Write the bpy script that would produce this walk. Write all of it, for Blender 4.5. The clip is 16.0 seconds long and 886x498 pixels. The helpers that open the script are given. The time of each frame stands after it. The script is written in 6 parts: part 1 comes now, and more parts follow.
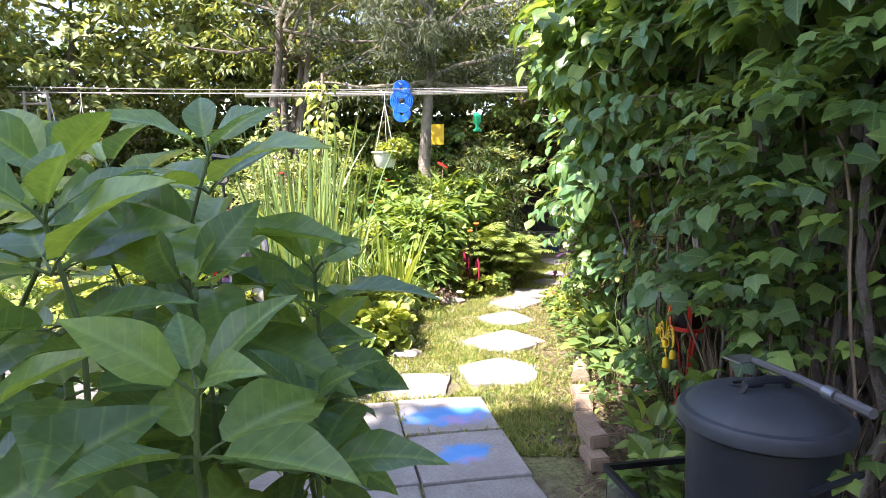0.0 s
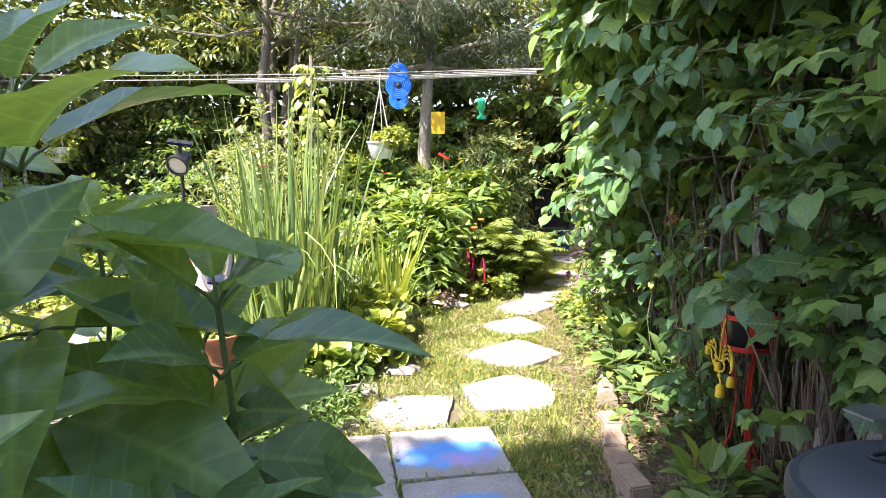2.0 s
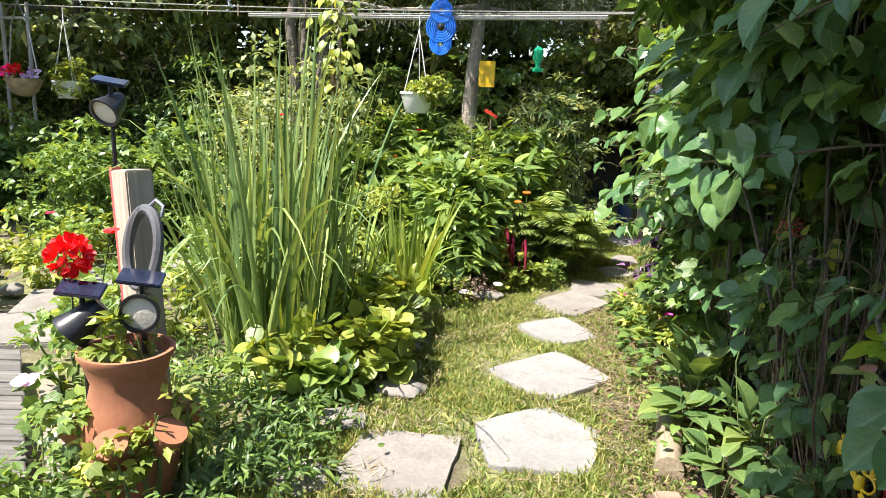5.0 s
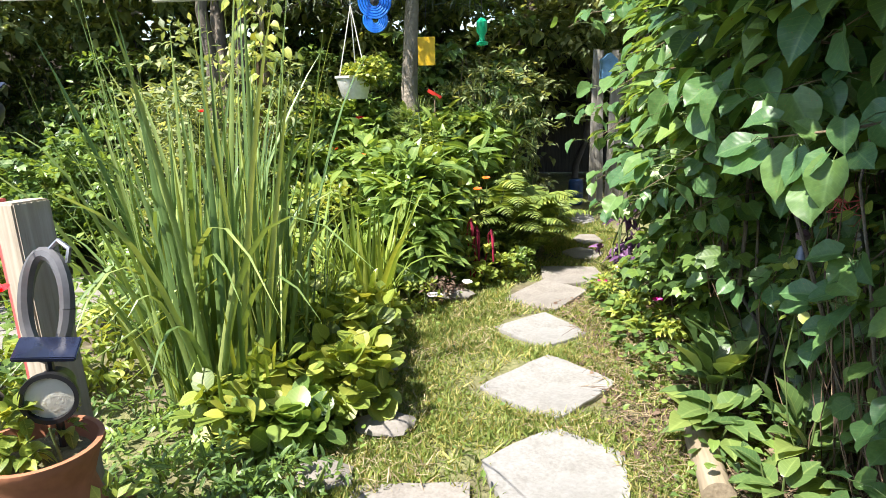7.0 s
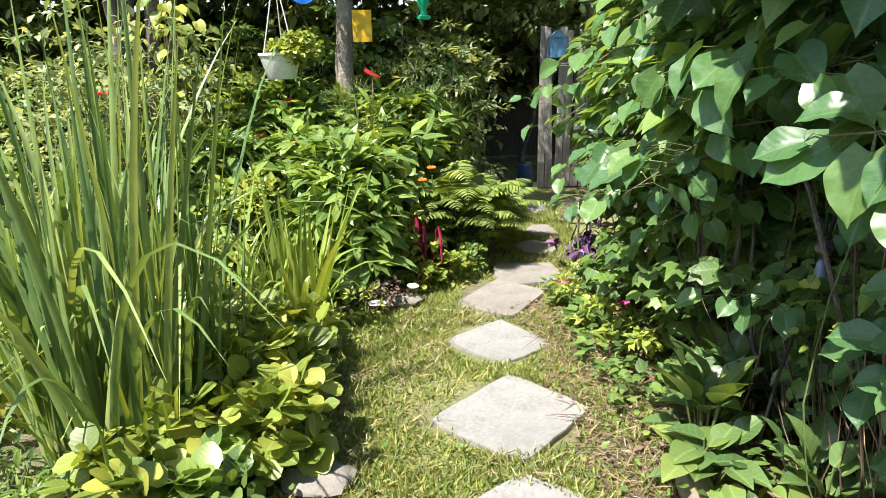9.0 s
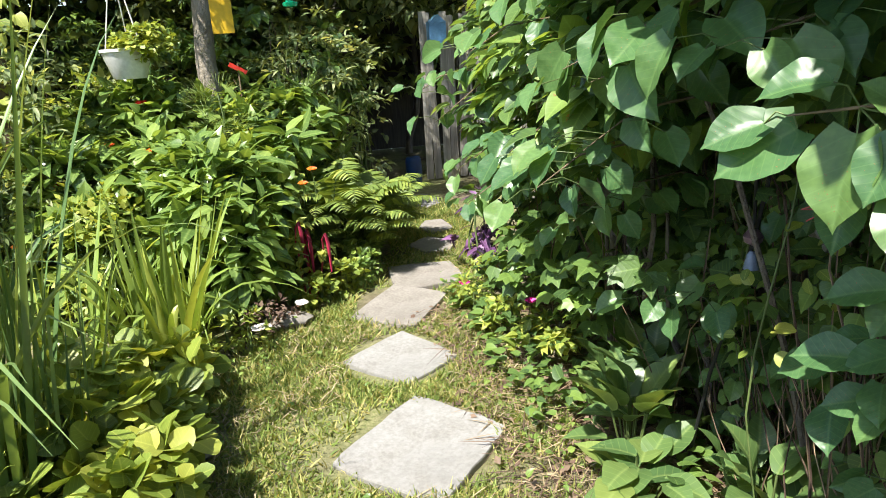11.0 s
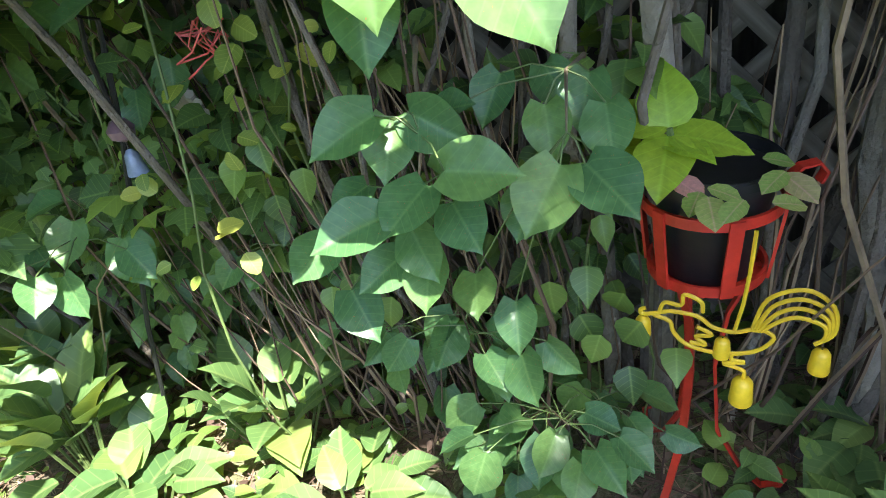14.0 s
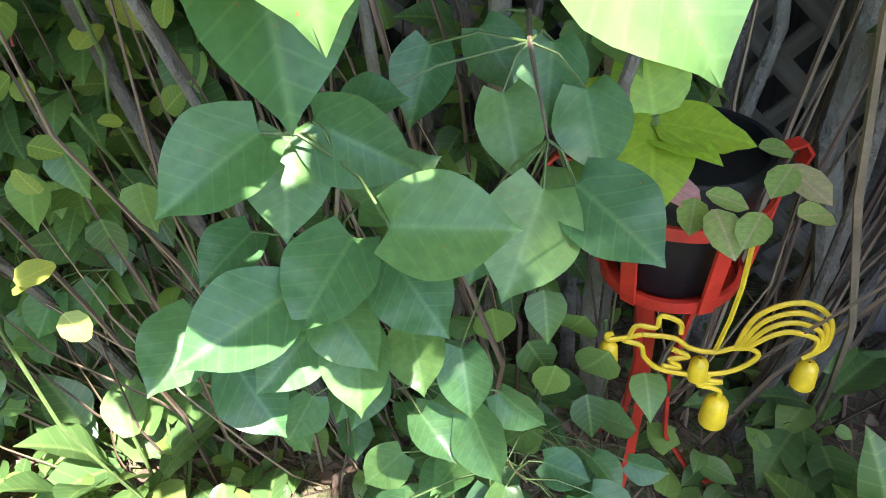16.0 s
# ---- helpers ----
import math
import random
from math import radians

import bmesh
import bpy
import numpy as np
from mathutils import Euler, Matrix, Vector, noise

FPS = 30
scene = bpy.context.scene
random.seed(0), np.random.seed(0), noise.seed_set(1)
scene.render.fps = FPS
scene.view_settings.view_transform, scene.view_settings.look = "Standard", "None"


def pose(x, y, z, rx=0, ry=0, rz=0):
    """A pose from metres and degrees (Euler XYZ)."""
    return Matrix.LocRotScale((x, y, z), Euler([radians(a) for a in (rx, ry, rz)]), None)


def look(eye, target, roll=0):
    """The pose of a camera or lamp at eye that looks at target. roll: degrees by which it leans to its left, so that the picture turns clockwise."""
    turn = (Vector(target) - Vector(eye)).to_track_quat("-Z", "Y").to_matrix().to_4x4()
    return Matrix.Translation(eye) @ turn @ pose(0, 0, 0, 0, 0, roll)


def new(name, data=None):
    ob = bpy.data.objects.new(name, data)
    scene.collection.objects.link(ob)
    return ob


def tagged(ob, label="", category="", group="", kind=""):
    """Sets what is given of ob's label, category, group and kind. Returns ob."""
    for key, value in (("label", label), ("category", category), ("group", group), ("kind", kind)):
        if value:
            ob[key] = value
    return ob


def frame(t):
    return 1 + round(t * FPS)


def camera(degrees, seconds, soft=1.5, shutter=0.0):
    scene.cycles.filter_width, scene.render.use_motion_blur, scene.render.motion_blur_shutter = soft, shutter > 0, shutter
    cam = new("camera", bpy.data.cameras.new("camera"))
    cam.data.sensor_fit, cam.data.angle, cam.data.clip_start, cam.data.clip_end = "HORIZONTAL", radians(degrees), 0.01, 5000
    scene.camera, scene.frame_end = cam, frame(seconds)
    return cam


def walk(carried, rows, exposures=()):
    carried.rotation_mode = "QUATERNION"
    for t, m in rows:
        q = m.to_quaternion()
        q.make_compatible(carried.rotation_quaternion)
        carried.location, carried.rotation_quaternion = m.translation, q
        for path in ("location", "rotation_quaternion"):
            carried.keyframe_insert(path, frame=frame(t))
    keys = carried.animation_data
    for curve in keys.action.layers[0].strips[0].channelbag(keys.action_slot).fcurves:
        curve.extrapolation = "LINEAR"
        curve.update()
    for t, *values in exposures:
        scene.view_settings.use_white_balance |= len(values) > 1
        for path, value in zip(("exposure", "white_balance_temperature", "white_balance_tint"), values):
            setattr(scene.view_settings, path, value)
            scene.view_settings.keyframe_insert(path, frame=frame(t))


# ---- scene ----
cam = camera(67.3, 16.0, 0.7)
PATH = [
    (0, (0.327, 0.079, 1.532), (0.234, 2.058, 1.262), -0.1),
    (0.5, (0.352, 0.336, 1.481), (0.212, 2.317, 1.244), 0.5),
    (1, (0.403, 0.465, 1.479), (0.198, 2.442, 1.259), -0.1),
    (1.5, (0.372, 0.621, 1.491), (0.19, 2.597, 1.244), -0.8),
    (2, (0.309, 0.781, 1.465), (0.207, 2.759, 1.183), -0.5),
    (2.5, (0.304, 1.015, 1.449), (0.135, 2.986, 1.155), -0.1),
    (3, (0.37, 1.18, 1.436), (0.101, 3.138, 1.132), 0.6),
    (3.5, (0.367, 1.359, 1.44), (0.081, 3.307, 1.087), -1.5),
    (4, (0.477, 1.513, 1.45), (0.244, 3.458, 1.046), 2.2),
    (4.2, (0.496, 1.587, 1.461), (0.154, 3.516, 1.057), 3.3),
    (6.3, (0.25, 2.173, 1.529), (0.164, 4.119, 1.076), 0.9),
    (6.5, (0.3, 2.217, 1.512), (0.172, 4.162, 1.062), 0.1),
    (7, (0.147, 2.368, 1.504), (0.09, 4.31, 1.032), -1.3),
    (7.5, (0.132, 2.473, 1.504), (0.245, 4.41, 1.021), 0.3),
    (8, (0.148, 2.661, 1.508), (0.231, 4.594, 0.999), 0.2),
    (8.2, (0.166, 2.749, 1.523), (0.232, 4.685, 1.026), -0.1),
    (10.3, (0.084, 3.037, 1.451), (0.364, 4.916, 0.826), -3.2),
    (10.5, (0.111, 3.096, 1.462), (0.417, 4.97, 0.833), -3.1),
    (11, (0.205, 3.284, 1.478), (0.624, 5.155, 0.909), -3.5),
    (11.5, (0.194, 3.387, 1.477), (0.829, 5.191, 0.893), -2.1),
    (12, (0.167, 3.472, 1.461), (1.09, 5.127, 0.823), -4.4),
    (12.5, (0.181, 3.54, 1.426), (1.445, 4.924, 0.727), -3.5),
    (13, (0.35, 3.609, 1.39), (1.732, 4.812, 0.588), -7.8),
    (13.5, (0.414, 3.701, 1.354), (1.966, 4.552, 0.423), -6.6),
    (14, (0.425, 3.826, 1.326), (2.032, 4.407, 0.286), -9.5),
    (14.5, (0.461, 3.876, 1.299), (2.044, 4.256, 0.137), -9.3),
    (15, (0.568, 3.898, 1.294), (2.112, 4.366, 0.111), -11.8),
    (15.5, (0.643, 3.961, 1.294), (2.232, 4.252, 0.115), -7.0),
    (16, (0.725, 3.982, 1.284), (2.278, 4.139, 0.033), -5.7),
]
EXPOSURES = [(0, 2.08, 6550, 24), (2.5, 1.97, 6550, 22), (4, 1.47, 6550, 16), (7, 1.35, 6500, 12), (11, 1.22, 6450, 10), (12.5, 1.7, 6350, 10), (13.5, 2.34, 6200, 9), (14.5, 2.48, 6150, 10), (16, 2.75, 6150, 11)]
walk(cam, [(t, look(eye, target, roll)) for t, eye, target, roll in PATH], EXPOSURES)

# ---- sky, sun ----
SUN = Vector((-0.64, -0.52, 1.32)).normalized()
world = bpy.data.worlds.new("sky")
scene.world = world
world.use_nodes = True
_wn = world.node_tree
_sky = _wn.nodes.new("ShaderNodeTexSky")
_sky.sky_type = "NISHITA"
_sky.sun_disc = False
_sky.sun_elevation = math.asin(SUN.z)
_sky.sun_rotation = math.atan2(SUN.x, SUN.y)
_bg = _wn.nodes["Background"]
_bg.inputs["Strength"].default_value = 0.13
_wn.links.new(_sky.outputs[0], _bg.inputs["Color"])
sun_data = bpy.data.lights.new("sun", "SUN")
sun_data.energy, sun_data.angle, sun_data.color = 5.0, radians(0.5), (1.0, 0.95, 0.86)
sun_ob = new("sun", sun_data)
sun_ob.matrix_world = look(SUN * 30, (0, 0, 0))

# ---- materials ----


def nodes_of(name):
    m = bpy.data.materials.new(name)
    m.use_nodes = True
    t = m.node_tree
    return m, t, t.nodes["Principled BSDF"], t.nodes["Material Output"]


def ramp(t, src, stops):
    r = t.nodes.new("ShaderNodeValToRGB")
    els = r.color_ramp.elements
    while len(els) < len(stops):
        els.new(0.5)
    for e, (p, c) in zip(els, stops):
        e.position, e.color = p, (*c, 1)
    t.links.new(src, r.inputs[0])
    return r.outputs[0]


def noise_tex(t, scale, detail=4, coords="Object", rough=0.55):
    c = t.nodes.new("ShaderNodeTexCoord")
    n = t.nodes.new("ShaderNodeTexNoise")
    n.inputs["Scale"].default_value, n.inputs["Detail"].default_value = scale, detail
    n.inputs["Roughness"].default_value = rough
    t.links.new(c.outputs[coords], n.inputs["Vector"])
    return n.outputs["Fac"]


def mixc(t, fac, a, b, mode="MIX"):
    m = t.nodes.new("ShaderNodeMix")
    m.data_type, m.blend_type = "RGBA", mode
    for sock, v in ((m.inputs[0], fac), (m.inputs[6], a), (m.inputs[7], b)):
        if isinstance(v, (int, float)):
            sock.default_value = v
        elif isinstance(v, tuple):
            sock.default_value = (*v, 1)
        else:
            t.links.new(v, sock)
    return m.outputs[2]


def bump(t, bsdf, src, strength, dist=0.01):
    b = t.nodes.new("ShaderNodeBump")
    b.inputs["Strength"].default_value, b.inputs["Distance"].default_value = strength, dist
    t.links.new(src, b.inputs["Height"])
    t.links.new(b.outputs[0], bsdf.inputs["Normal"])


def solid(name, base, var=0.25, scale=20, rough=0.6, metal=0.0, bumps=0.3, dist=0.004, spec=0.5):
    """A plain surface with stains at two scales and fine relief."""
    m, t, b, _ = nodes_of(name)
    dark = tuple(c * (1 - var) for c in base)
    lite = tuple(min(1, c * (1 + var)) for c in base)
    big = ramp(t, noise_tex(t, scale * 0.2, 5), [(0.3, dark), (0.7, lite)])
    fine = ramp(t, noise_tex(t, scale * 2, 6), [(0.3, (0.75, 0.75, 0.75)), (0.7, (1, 1, 1))])
    t.links.new(mixc(t, 0.8, big, fine, "MULTIPLY"), b.inputs["Base Color"])
    b.inputs["Roughness"].default_value, b.inputs["Metallic"].default_value = rough, metal
    b.inputs["Specular IOR Level"].default_value = spec
    if bumps:
        bump(t, b, noise_tex(t, scale * 3, 6), bumps, dist)
    return m


def leafy(name, dark, mid, lite, rough=0.45, trans=0.35, veins=True, by_object=False, spots=0.0):
    """A leaf: colour varies leaf by leaf, paler midrib and side veins, light shines through."""
    m, t, b, out = nodes_of(name)
    dark, mid, lite = (tuple((c[0] * (1.4 if c[0] < 0.55 * c[1] else 1.1) + 0.008, c[1], c[2] * 1.12 + 0.006)) for c in (dark, mid, lite))
    if by_object:
        rnd = t.nodes.new("ShaderNodeObjectInfo").outputs["Random"]
    else:
        rnd = t.nodes.new("ShaderNodeNewGeometry").outputs["Random Per Island"]
    col = ramp(t, rnd, [(0.0, dark), (0.55, mid), (1.0, lite)])
    blot = ramp(t, noise_tex(t, 9, 4), [(0.3, (0.78, 0.82, 0.75)), (0.7, (1.12, 1.1, 1.0))])
    col = mixc(t, 1.0, col, blot, "MULTIPLY")
    if veins:
        uv = t.nodes.new("ShaderNodeTexCoord").outputs["UV"]
        sep = t.nodes.new("ShaderNodeSeparateXYZ")
        t.links.new(uv, sep.inputs[0])
        ab = t.nodes.new("ShaderNodeMath")
        ab.operation = "ABSOLUTE"
        t.links.new(sep.outputs[0], ab.inputs[0])
        mid_rib = ramp(t, ab.outputs[0], [(0.0, (1, 1, 1)), (0.035, (0, 0, 0))])
        sl = t.nodes.new("ShaderNodeMath")
        sl.operation = "MULTIPLY_ADD"
        t.links.new(ab.outputs[0], sl.inputs[0])
        sl.inputs[1].default_value = -0.75
        t.links.new(sep.outputs[1], sl.inputs[2])
        mu = t.nodes.new("ShaderNodeMath")
        mu.operation = "MULTIPLY"
        t.links.new(sl.outputs[0], mu.inputs[0])
        mu.inputs[1].default_value = 44.0
        sn = t.nodes.new("ShaderNodeMath")
        sn.operation = "SINE"
        t.links.new(mu.outputs[0], sn.inputs[0])
        side = ramp(t, sn.outputs[0], [(0.86, (0, 0, 0)), (1.0, (0.5, 0.5, 0.5))])
        vein = mixc(t, 1.0, mid_rib, side, "ADD")
        pale = tuple(min(1, c * 1.5 + 0.03) for c in lite)
        f = t.nodes.new("ShaderNodeMath")
        f.operation = "MULTIPLY"
        t.links.new(vein, f.inputs[0])
        f.inputs[1].default_value = 0.28
        col = mixc(t, f.outputs[0], col, pale)
        bump(t, b, sn.outputs[0], 0.05, 0.002)
    if spots:
        sp = ramp(t, noise_tex(t, 35, 2), [(0.70, (0, 0, 0)), (0.73, (1, 1, 1))])
        col = mixc(t, sp, col, (0.30, 0.16, 0.06))
    t.links.new(col, b.inputs["Base Color"])
    b.inputs["Roughness"].default_value = rough
    tr = t.nodes.new("ShaderNodeBsdfTranslucent")
    warm = mixc(t, 1.0, col, (1.45, 1.25, 0.55), "MULTIPLY")
    t.links.new(warm, tr.inputs["Color"])
    mx = t.nodes.new("ShaderNodeMixShader")
    mx.inputs[0].default_value = trans
    t.links.new(b.outputs[0], mx.inputs[1])
    t.links.new(tr.outputs[0], mx.inputs[2])
    t.links.new(mx.outputs[0], out.inputs["Surface"])
    return m


def ground_material():
    m, t, b, _ = nodes_of("soil_and_turf")
    soil = ramp(t, noise_tex(t, 14, 8), [(0.3, (0.075, 0.06, 0.042)), (0.55, (0.15, 0.125, 0.085)), (0.75, (0.28, 0.24, 0.17))])
    turf = ramp(t, noise_tex(t, 45, 6), [(0.3, (0.11, 0.13, 0.045)), (0.7, (0.27, 0.26, 0.13))])
    f = ramp(t, noise_tex(t, 1.3, 3), [(0.38, (0, 0, 0)), (0.58, (1, 1, 1))])
    t.links.new(mixc(t, f, soil, turf), b.inputs["Base Color"])
    b.inputs["Roughness"].default_value = 0.95
    b.inputs["Specular IOR Level"].default_value = 0.15
    bump(t, b, noise_tex(t, 60, 8), 0.8, 0.02)
    return m


def stone_material(name, base, tint, chalk=None):
    m, t, b, _ = nodes_of(name)
    c = ramp(t, noise_tex(t, 5, 7), [(0.3, tint), (0.62, base)])
    fine = ramp(t, noise_tex(t, 70, 6), [(0.3, (0.78, 0.78, 0.76)), (0.65, (1.05, 1.05, 1.05))])
    c = mixc(t, 1.0, c, fine, "MULTIPLY")
    dirt = ramp(t, noise_tex(t, 2.2, 8, rough=0.7), [(0.5, (0, 0, 0)), (0.75, (0.6, 0.6, 0.6))])
    c = mixc(t, dirt, c, tuple(v * 0.55 for v in tint))
    if chalk:
        # sidewalk chalk rubbed on by hand, in its own cloudy patch
        co = t.nodes.new("ShaderNodeTexCoord")
        mp = t.nodes.new("ShaderNodeMapping")
        mp.inputs["Location"].default_value = (-chalk[0], -chalk[1], 0)
        mp.inputs["Scale"].default_value = (chalk[2], chalk[3], 0)
        mp.vector_type = "POINT"
        t.links.new(co.outputs["Object"], mp.inputs["Vector"])
        ln = t.nodes.new("ShaderNodeVectorMath")
        ln.operation = "LENGTH"
        t.links.new(mp.outputs[0], ln.inputs[0])
        ad = t.nodes.new("ShaderNodeMath")
        ad.operation = "MULTIPLY_ADD"
        t.links.new(noise_tex(t, 11, 5), ad.inputs[0])
        ad.inputs[1].default_value = 0.7
        t.links.new(ln.outputs["Value"], ad.inputs[2])
        fac = ramp(t, ad.outputs[0], [(0.75, (0.85, 0.85, 0.85)), (1.25 / 1.3, (0, 0, 0))])
        hue = ramp(t, noise_tex(t, 4, 2), [(0.35, (0.05, 0.30, 0.75)), (0.52, (0.10, 0.36, 0.78)), (0.66, (0.42, 0.32, 0.66))])
        c = mixc(t, fac, c, hue)
    t.links.new(c, b.inputs["Base Color"])
    b.inputs["Roughness"].default_value = 0.88
    b.inputs["Specular IOR Level"].default_value = 0.25
    bump(t, b, noise_tex(t, 40, 8), 0.45, 0.006)
    return m


def wood_material(name, dark, lite, axis=0, stretch=14.0, rough=0.8):
    m, t, b, _ = nodes_of(name)
    co = t.nodes.new("ShaderNodeTexCoord")
    mp = t.nodes.new("ShaderNodeMapping")
    s = [stretch * 4, stretch * 4, stretch * 4]
    s[axis] = stretch * 0.22
    mp.inputs["Scale"].default_value = s
    t.links.new(co.outputs["Object"], mp.inputs["Vector"])
    n = t.nodes.new("ShaderNodeTexNoise")
    n.inputs["Scale"].default_value, n.inputs["Detail"].default_value = 1.0, 7
    t.links.new(mp.outputs[0], n.inputs["Vector"])
    c = ramp(t, n.outputs["Fac"], [(0.3, dark), (0.7, lite)])
    oi = t.nodes.new("ShaderNodeObjectInfo").outputs["Random"]
    each = ramp(t, oi, [(0, (0.8, 0.8, 0.8)), (1, (1.1, 1.08, 1.05))])
    c = mixc(t, 1.0, c, each, "MULTIPLY")
    st = ramp(t, noise_tex(t, 3, 6), [(0.3, (0.7, 0.7, 0.68)), (0.65, (1, 1, 1))])
    t.links.new(mixc(t, 1.0, c, st, "MULTIPLY"), b.inputs["Base Color"])
    b.inputs["Roughness"].default_value = rough
    bump(t, b, n.outputs["Fac"], 0.6, 0.006)
    return m


M_GROUND = ground_material()
M_BLADE = leafy("lawn_grass", (0.12, 0.21, 0.04), (0.24, 0.35, 0.075), (0.48, 0.46, 0.18), 0.6, 0.36, False)
M_STRAW = leafy("dead_stems", (0.055, 0.04, 0.025), (0.14, 0.105, 0.062), (0.32, 0.255, 0.15), 0.85, 0.1, False)
M_HAY = leafy("dry_clippings", (0.20, 0.17, 0.09), (0.34, 0.30, 0.17), (0.52, 0.47, 0.30), 0.8, 0.15, False)
M_NAVY = solid("dark_blue_plastic", (0.012, 0.05, 0.16), 0.3, 20, 0.45, bumps=0.1)
M_LITTER = leafy("dead_leaves", (0.07, 0.048, 0.03), (0.13, 0.095, 0.06), (0.24, 0.19, 0.125), 0.8, 0.15, False)
M_LILAC = leafy("heart_leaf", (0.045, 0.14, 0.045), (0.09, 0.23, 0.055), (0.24, 0.40, 0.08), 0.40, 0.40, spots=0.2)
M_SUNLEAF = leafy("broad_leaf", (0.075, 0.21, 0.075), (0.115, 0.28, 0.085), (0.25, 0.42, 0.08), 0.24, 0.42, by_object=True)
M_BIGLEAF = leafy("broad_heart_leaf", (0.050, 0.175, 0.062), (0.070, 0.22, 0.066), (0.11, 0.275, 0.07), 0.36, 0.36, by_object=True, spots=0.2)
M_VINE = leafy("vine_leaf", (0.04, 0.12, 0.035), (0.075, 0.20, 0.05), (0.21, 0.36, 0.07), 0.4, 0.40)
M_BED = leafy("bed_leaf", (0.065, 0.18, 0.042), (0.125, 0.285, 0.06), (0.29, 0.44, 0.10), 0.33, 0.40)
M_LIME = leafy("yellow_green_leaf", (0.13, 0.22, 0.035), (0.23, 0.34, 0.05), (0.42, 0.48, 0.09), 0.45, 0.36)
M_REED = leafy("reed_blade", (0.07, 0.19, 0.06), (0.14, 0.30, 0.085), (0.36, 0.48, 0.15), 0.34, 0.30, False, by_object=True)
M_IRIS = leafy("strap_leaf", (0.11, 0.22, 0.04), (0.22, 0.36, 0.06), (0.40, 0.50, 0.10), 0.4, 0.32, False, by_object=True)
M_FERN = leafy("fern_leaf", (0.08, 0.17, 0.035), (0.16, 0.27, 0.055), (0.30, 0.40, 0.08), 0.5, 0.32, False)
M_HOSTA = leafy("hosta_leaf", (0.05, 0.15, 0.045), (0.09, 0.22, 0.06), (0.18, 0.33, 0.08), 0.35, 0.28)
M_PURPLE = leafy("purple_leaf", (0.020, 0.012, 0.028), (0.07, 0.035, 0.09), (0.22, 0.12, 0.25), 0.35, 0.12)
M_TREE = leafy("tree_leaf", (0.05, 0.12, 0.04), (0.14, 0.26, 0.075), (0.36, 0.46, 0.15), 0.5, 0.45, False)
M_PALE = leafy("silvery_leaf", (0.10, 0.19, 0.07), (0.22, 0.33, 0.13), (0.45, 0.53, 0.26), 0.5, 0.45, False)
M_NEEDLE = leafy("conifer_needle", (0.03, 0.07, 0.035), (0.06, 0.12, 0.06), (0.15, 0.20, 0.11), 0.6, 0.2, False)
M_REDPET = leafy("red_petal", (0.45, 0.004, 0.004), (0.72, 0.008, 0.008), (0.85, 0.03, 0.02), 0.5, 0.25, False)
M_ORANGE = leafy("orange_petal", (0.7, 0.09, 0.005), (0.85, 0.16, 0.01), (0.9, 0.26, 0.02), 0.5, 0.3, False)
M_WHITEPET = leafy("white_petal", (0.7, 0.68, 0.7), (0.8, 0.8, 0.78), (0.85, 0.85, 0.84), 0.6, 0.25, False)
M_PINK = leafy("magenta_petal", (0.5, 0.01, 0.2), (0.65, 0.02, 0.3), (0.75, 0.05, 0.4), 0.5, 0.25, False)
M_LILACPET = leafy("lavender_petal", (0.38, 0.30, 0.6), (0.5, 0.42, 0.72), (0.62, 0.55, 0.8), 0.5, 0.25, False)
M_AMAR = leafy("crimson_tassel", (0.14, 0.004, 0.02), (0.26, 0.008, 0.035), (0.40, 0.02, 0.06), 0.7, 0.1, False)
M_STEM = solid("green_stem", (0.12, 0.17, 0.05), 0.3, 40, 0.6)
M_TWIG = solid("brown_twig", (0.20, 0.145, 0.09), 0.35, 40, 0.85)
M_BARK = solid("grey_bark", (0.15, 0.125, 0.10), 0.4, 14, 0.9, bumps=0.9, dist=0.02)
M_PALEBARK = solid("pale_bark", (0.27, 0.235, 0.185), 0.4, 12, 0.9, bumps=0.9, dist=0.02)
M_FLAG = stone_material("grey_flagstone", (0.31, 0.305, 0.295), (0.23, 0.22, 0.205))
M_FLAGB = stone_material("brown_flagstone", (0.285, 0.265, 0.24), (0.20, 0.18, 0.16))
M_SLAB = stone_material("concrete_paver", (0.34, 0.33, 0.305), (0.24, 0.225, 0.20))
M_CHALK = stone_material("chalked_paver", (0.40, 0.385, 0.36), (0.30, 0.28, 0.25), (0.02, -0.10, 1.9, 3.6))
M_CHALKB = stone_material("chalked_paver_blue", (0.38, 0.365, 0.345), (0.28, 0.265, 0.24), (0.02, 0.06, 3.6, 4.6))
M_SIDESLAB = stone_material("worn_concrete", (0.27, 0.255, 0.225), (0.19, 0.175, 0.15))
M_BRICK = stone_material("old_brick", (0.34, 0.26, 0.19), (0.24, 0.17, 0.12))
M_LOG = wood_material("split_log", (0.20, 0.16, 0.11), (0.36, 0.30, 0.215), 1)
M_DECK = wood_material("weathered_board", (0.11, 0.105, 0.095), (0.21, 0.20, 0.185), 0)
M_POST = wood_material("pale_post", (0.33, 0.28, 0.215), (0.50, 0.455, 0.375), 2)
M_LATTICE = wood_material("weathered_slat", (0.17, 0.145, 0.115), (0.32, 0.285, 0.235), 2)
# near-black tone stands in for shade behind the lattice and the woods
M_DARKSCREEN = wood_material("dark_screen_board", (0.035, 0.03, 0.025), (0.08, 0.07, 0.055), 2)
M_PICKET = wood_material("grey_picket", (0.24, 0.225, 0.20), (0.44, 0.42, 0.38), 2)
M_POLE = wood_material("grey_pole", (0.28, 0.26, 0.24), (0.50, 0.48, 0.44), 2)
M_TERRA = solid("terracotta", (0.42, 0.17, 0.085), 0.3, 14, 0.85)
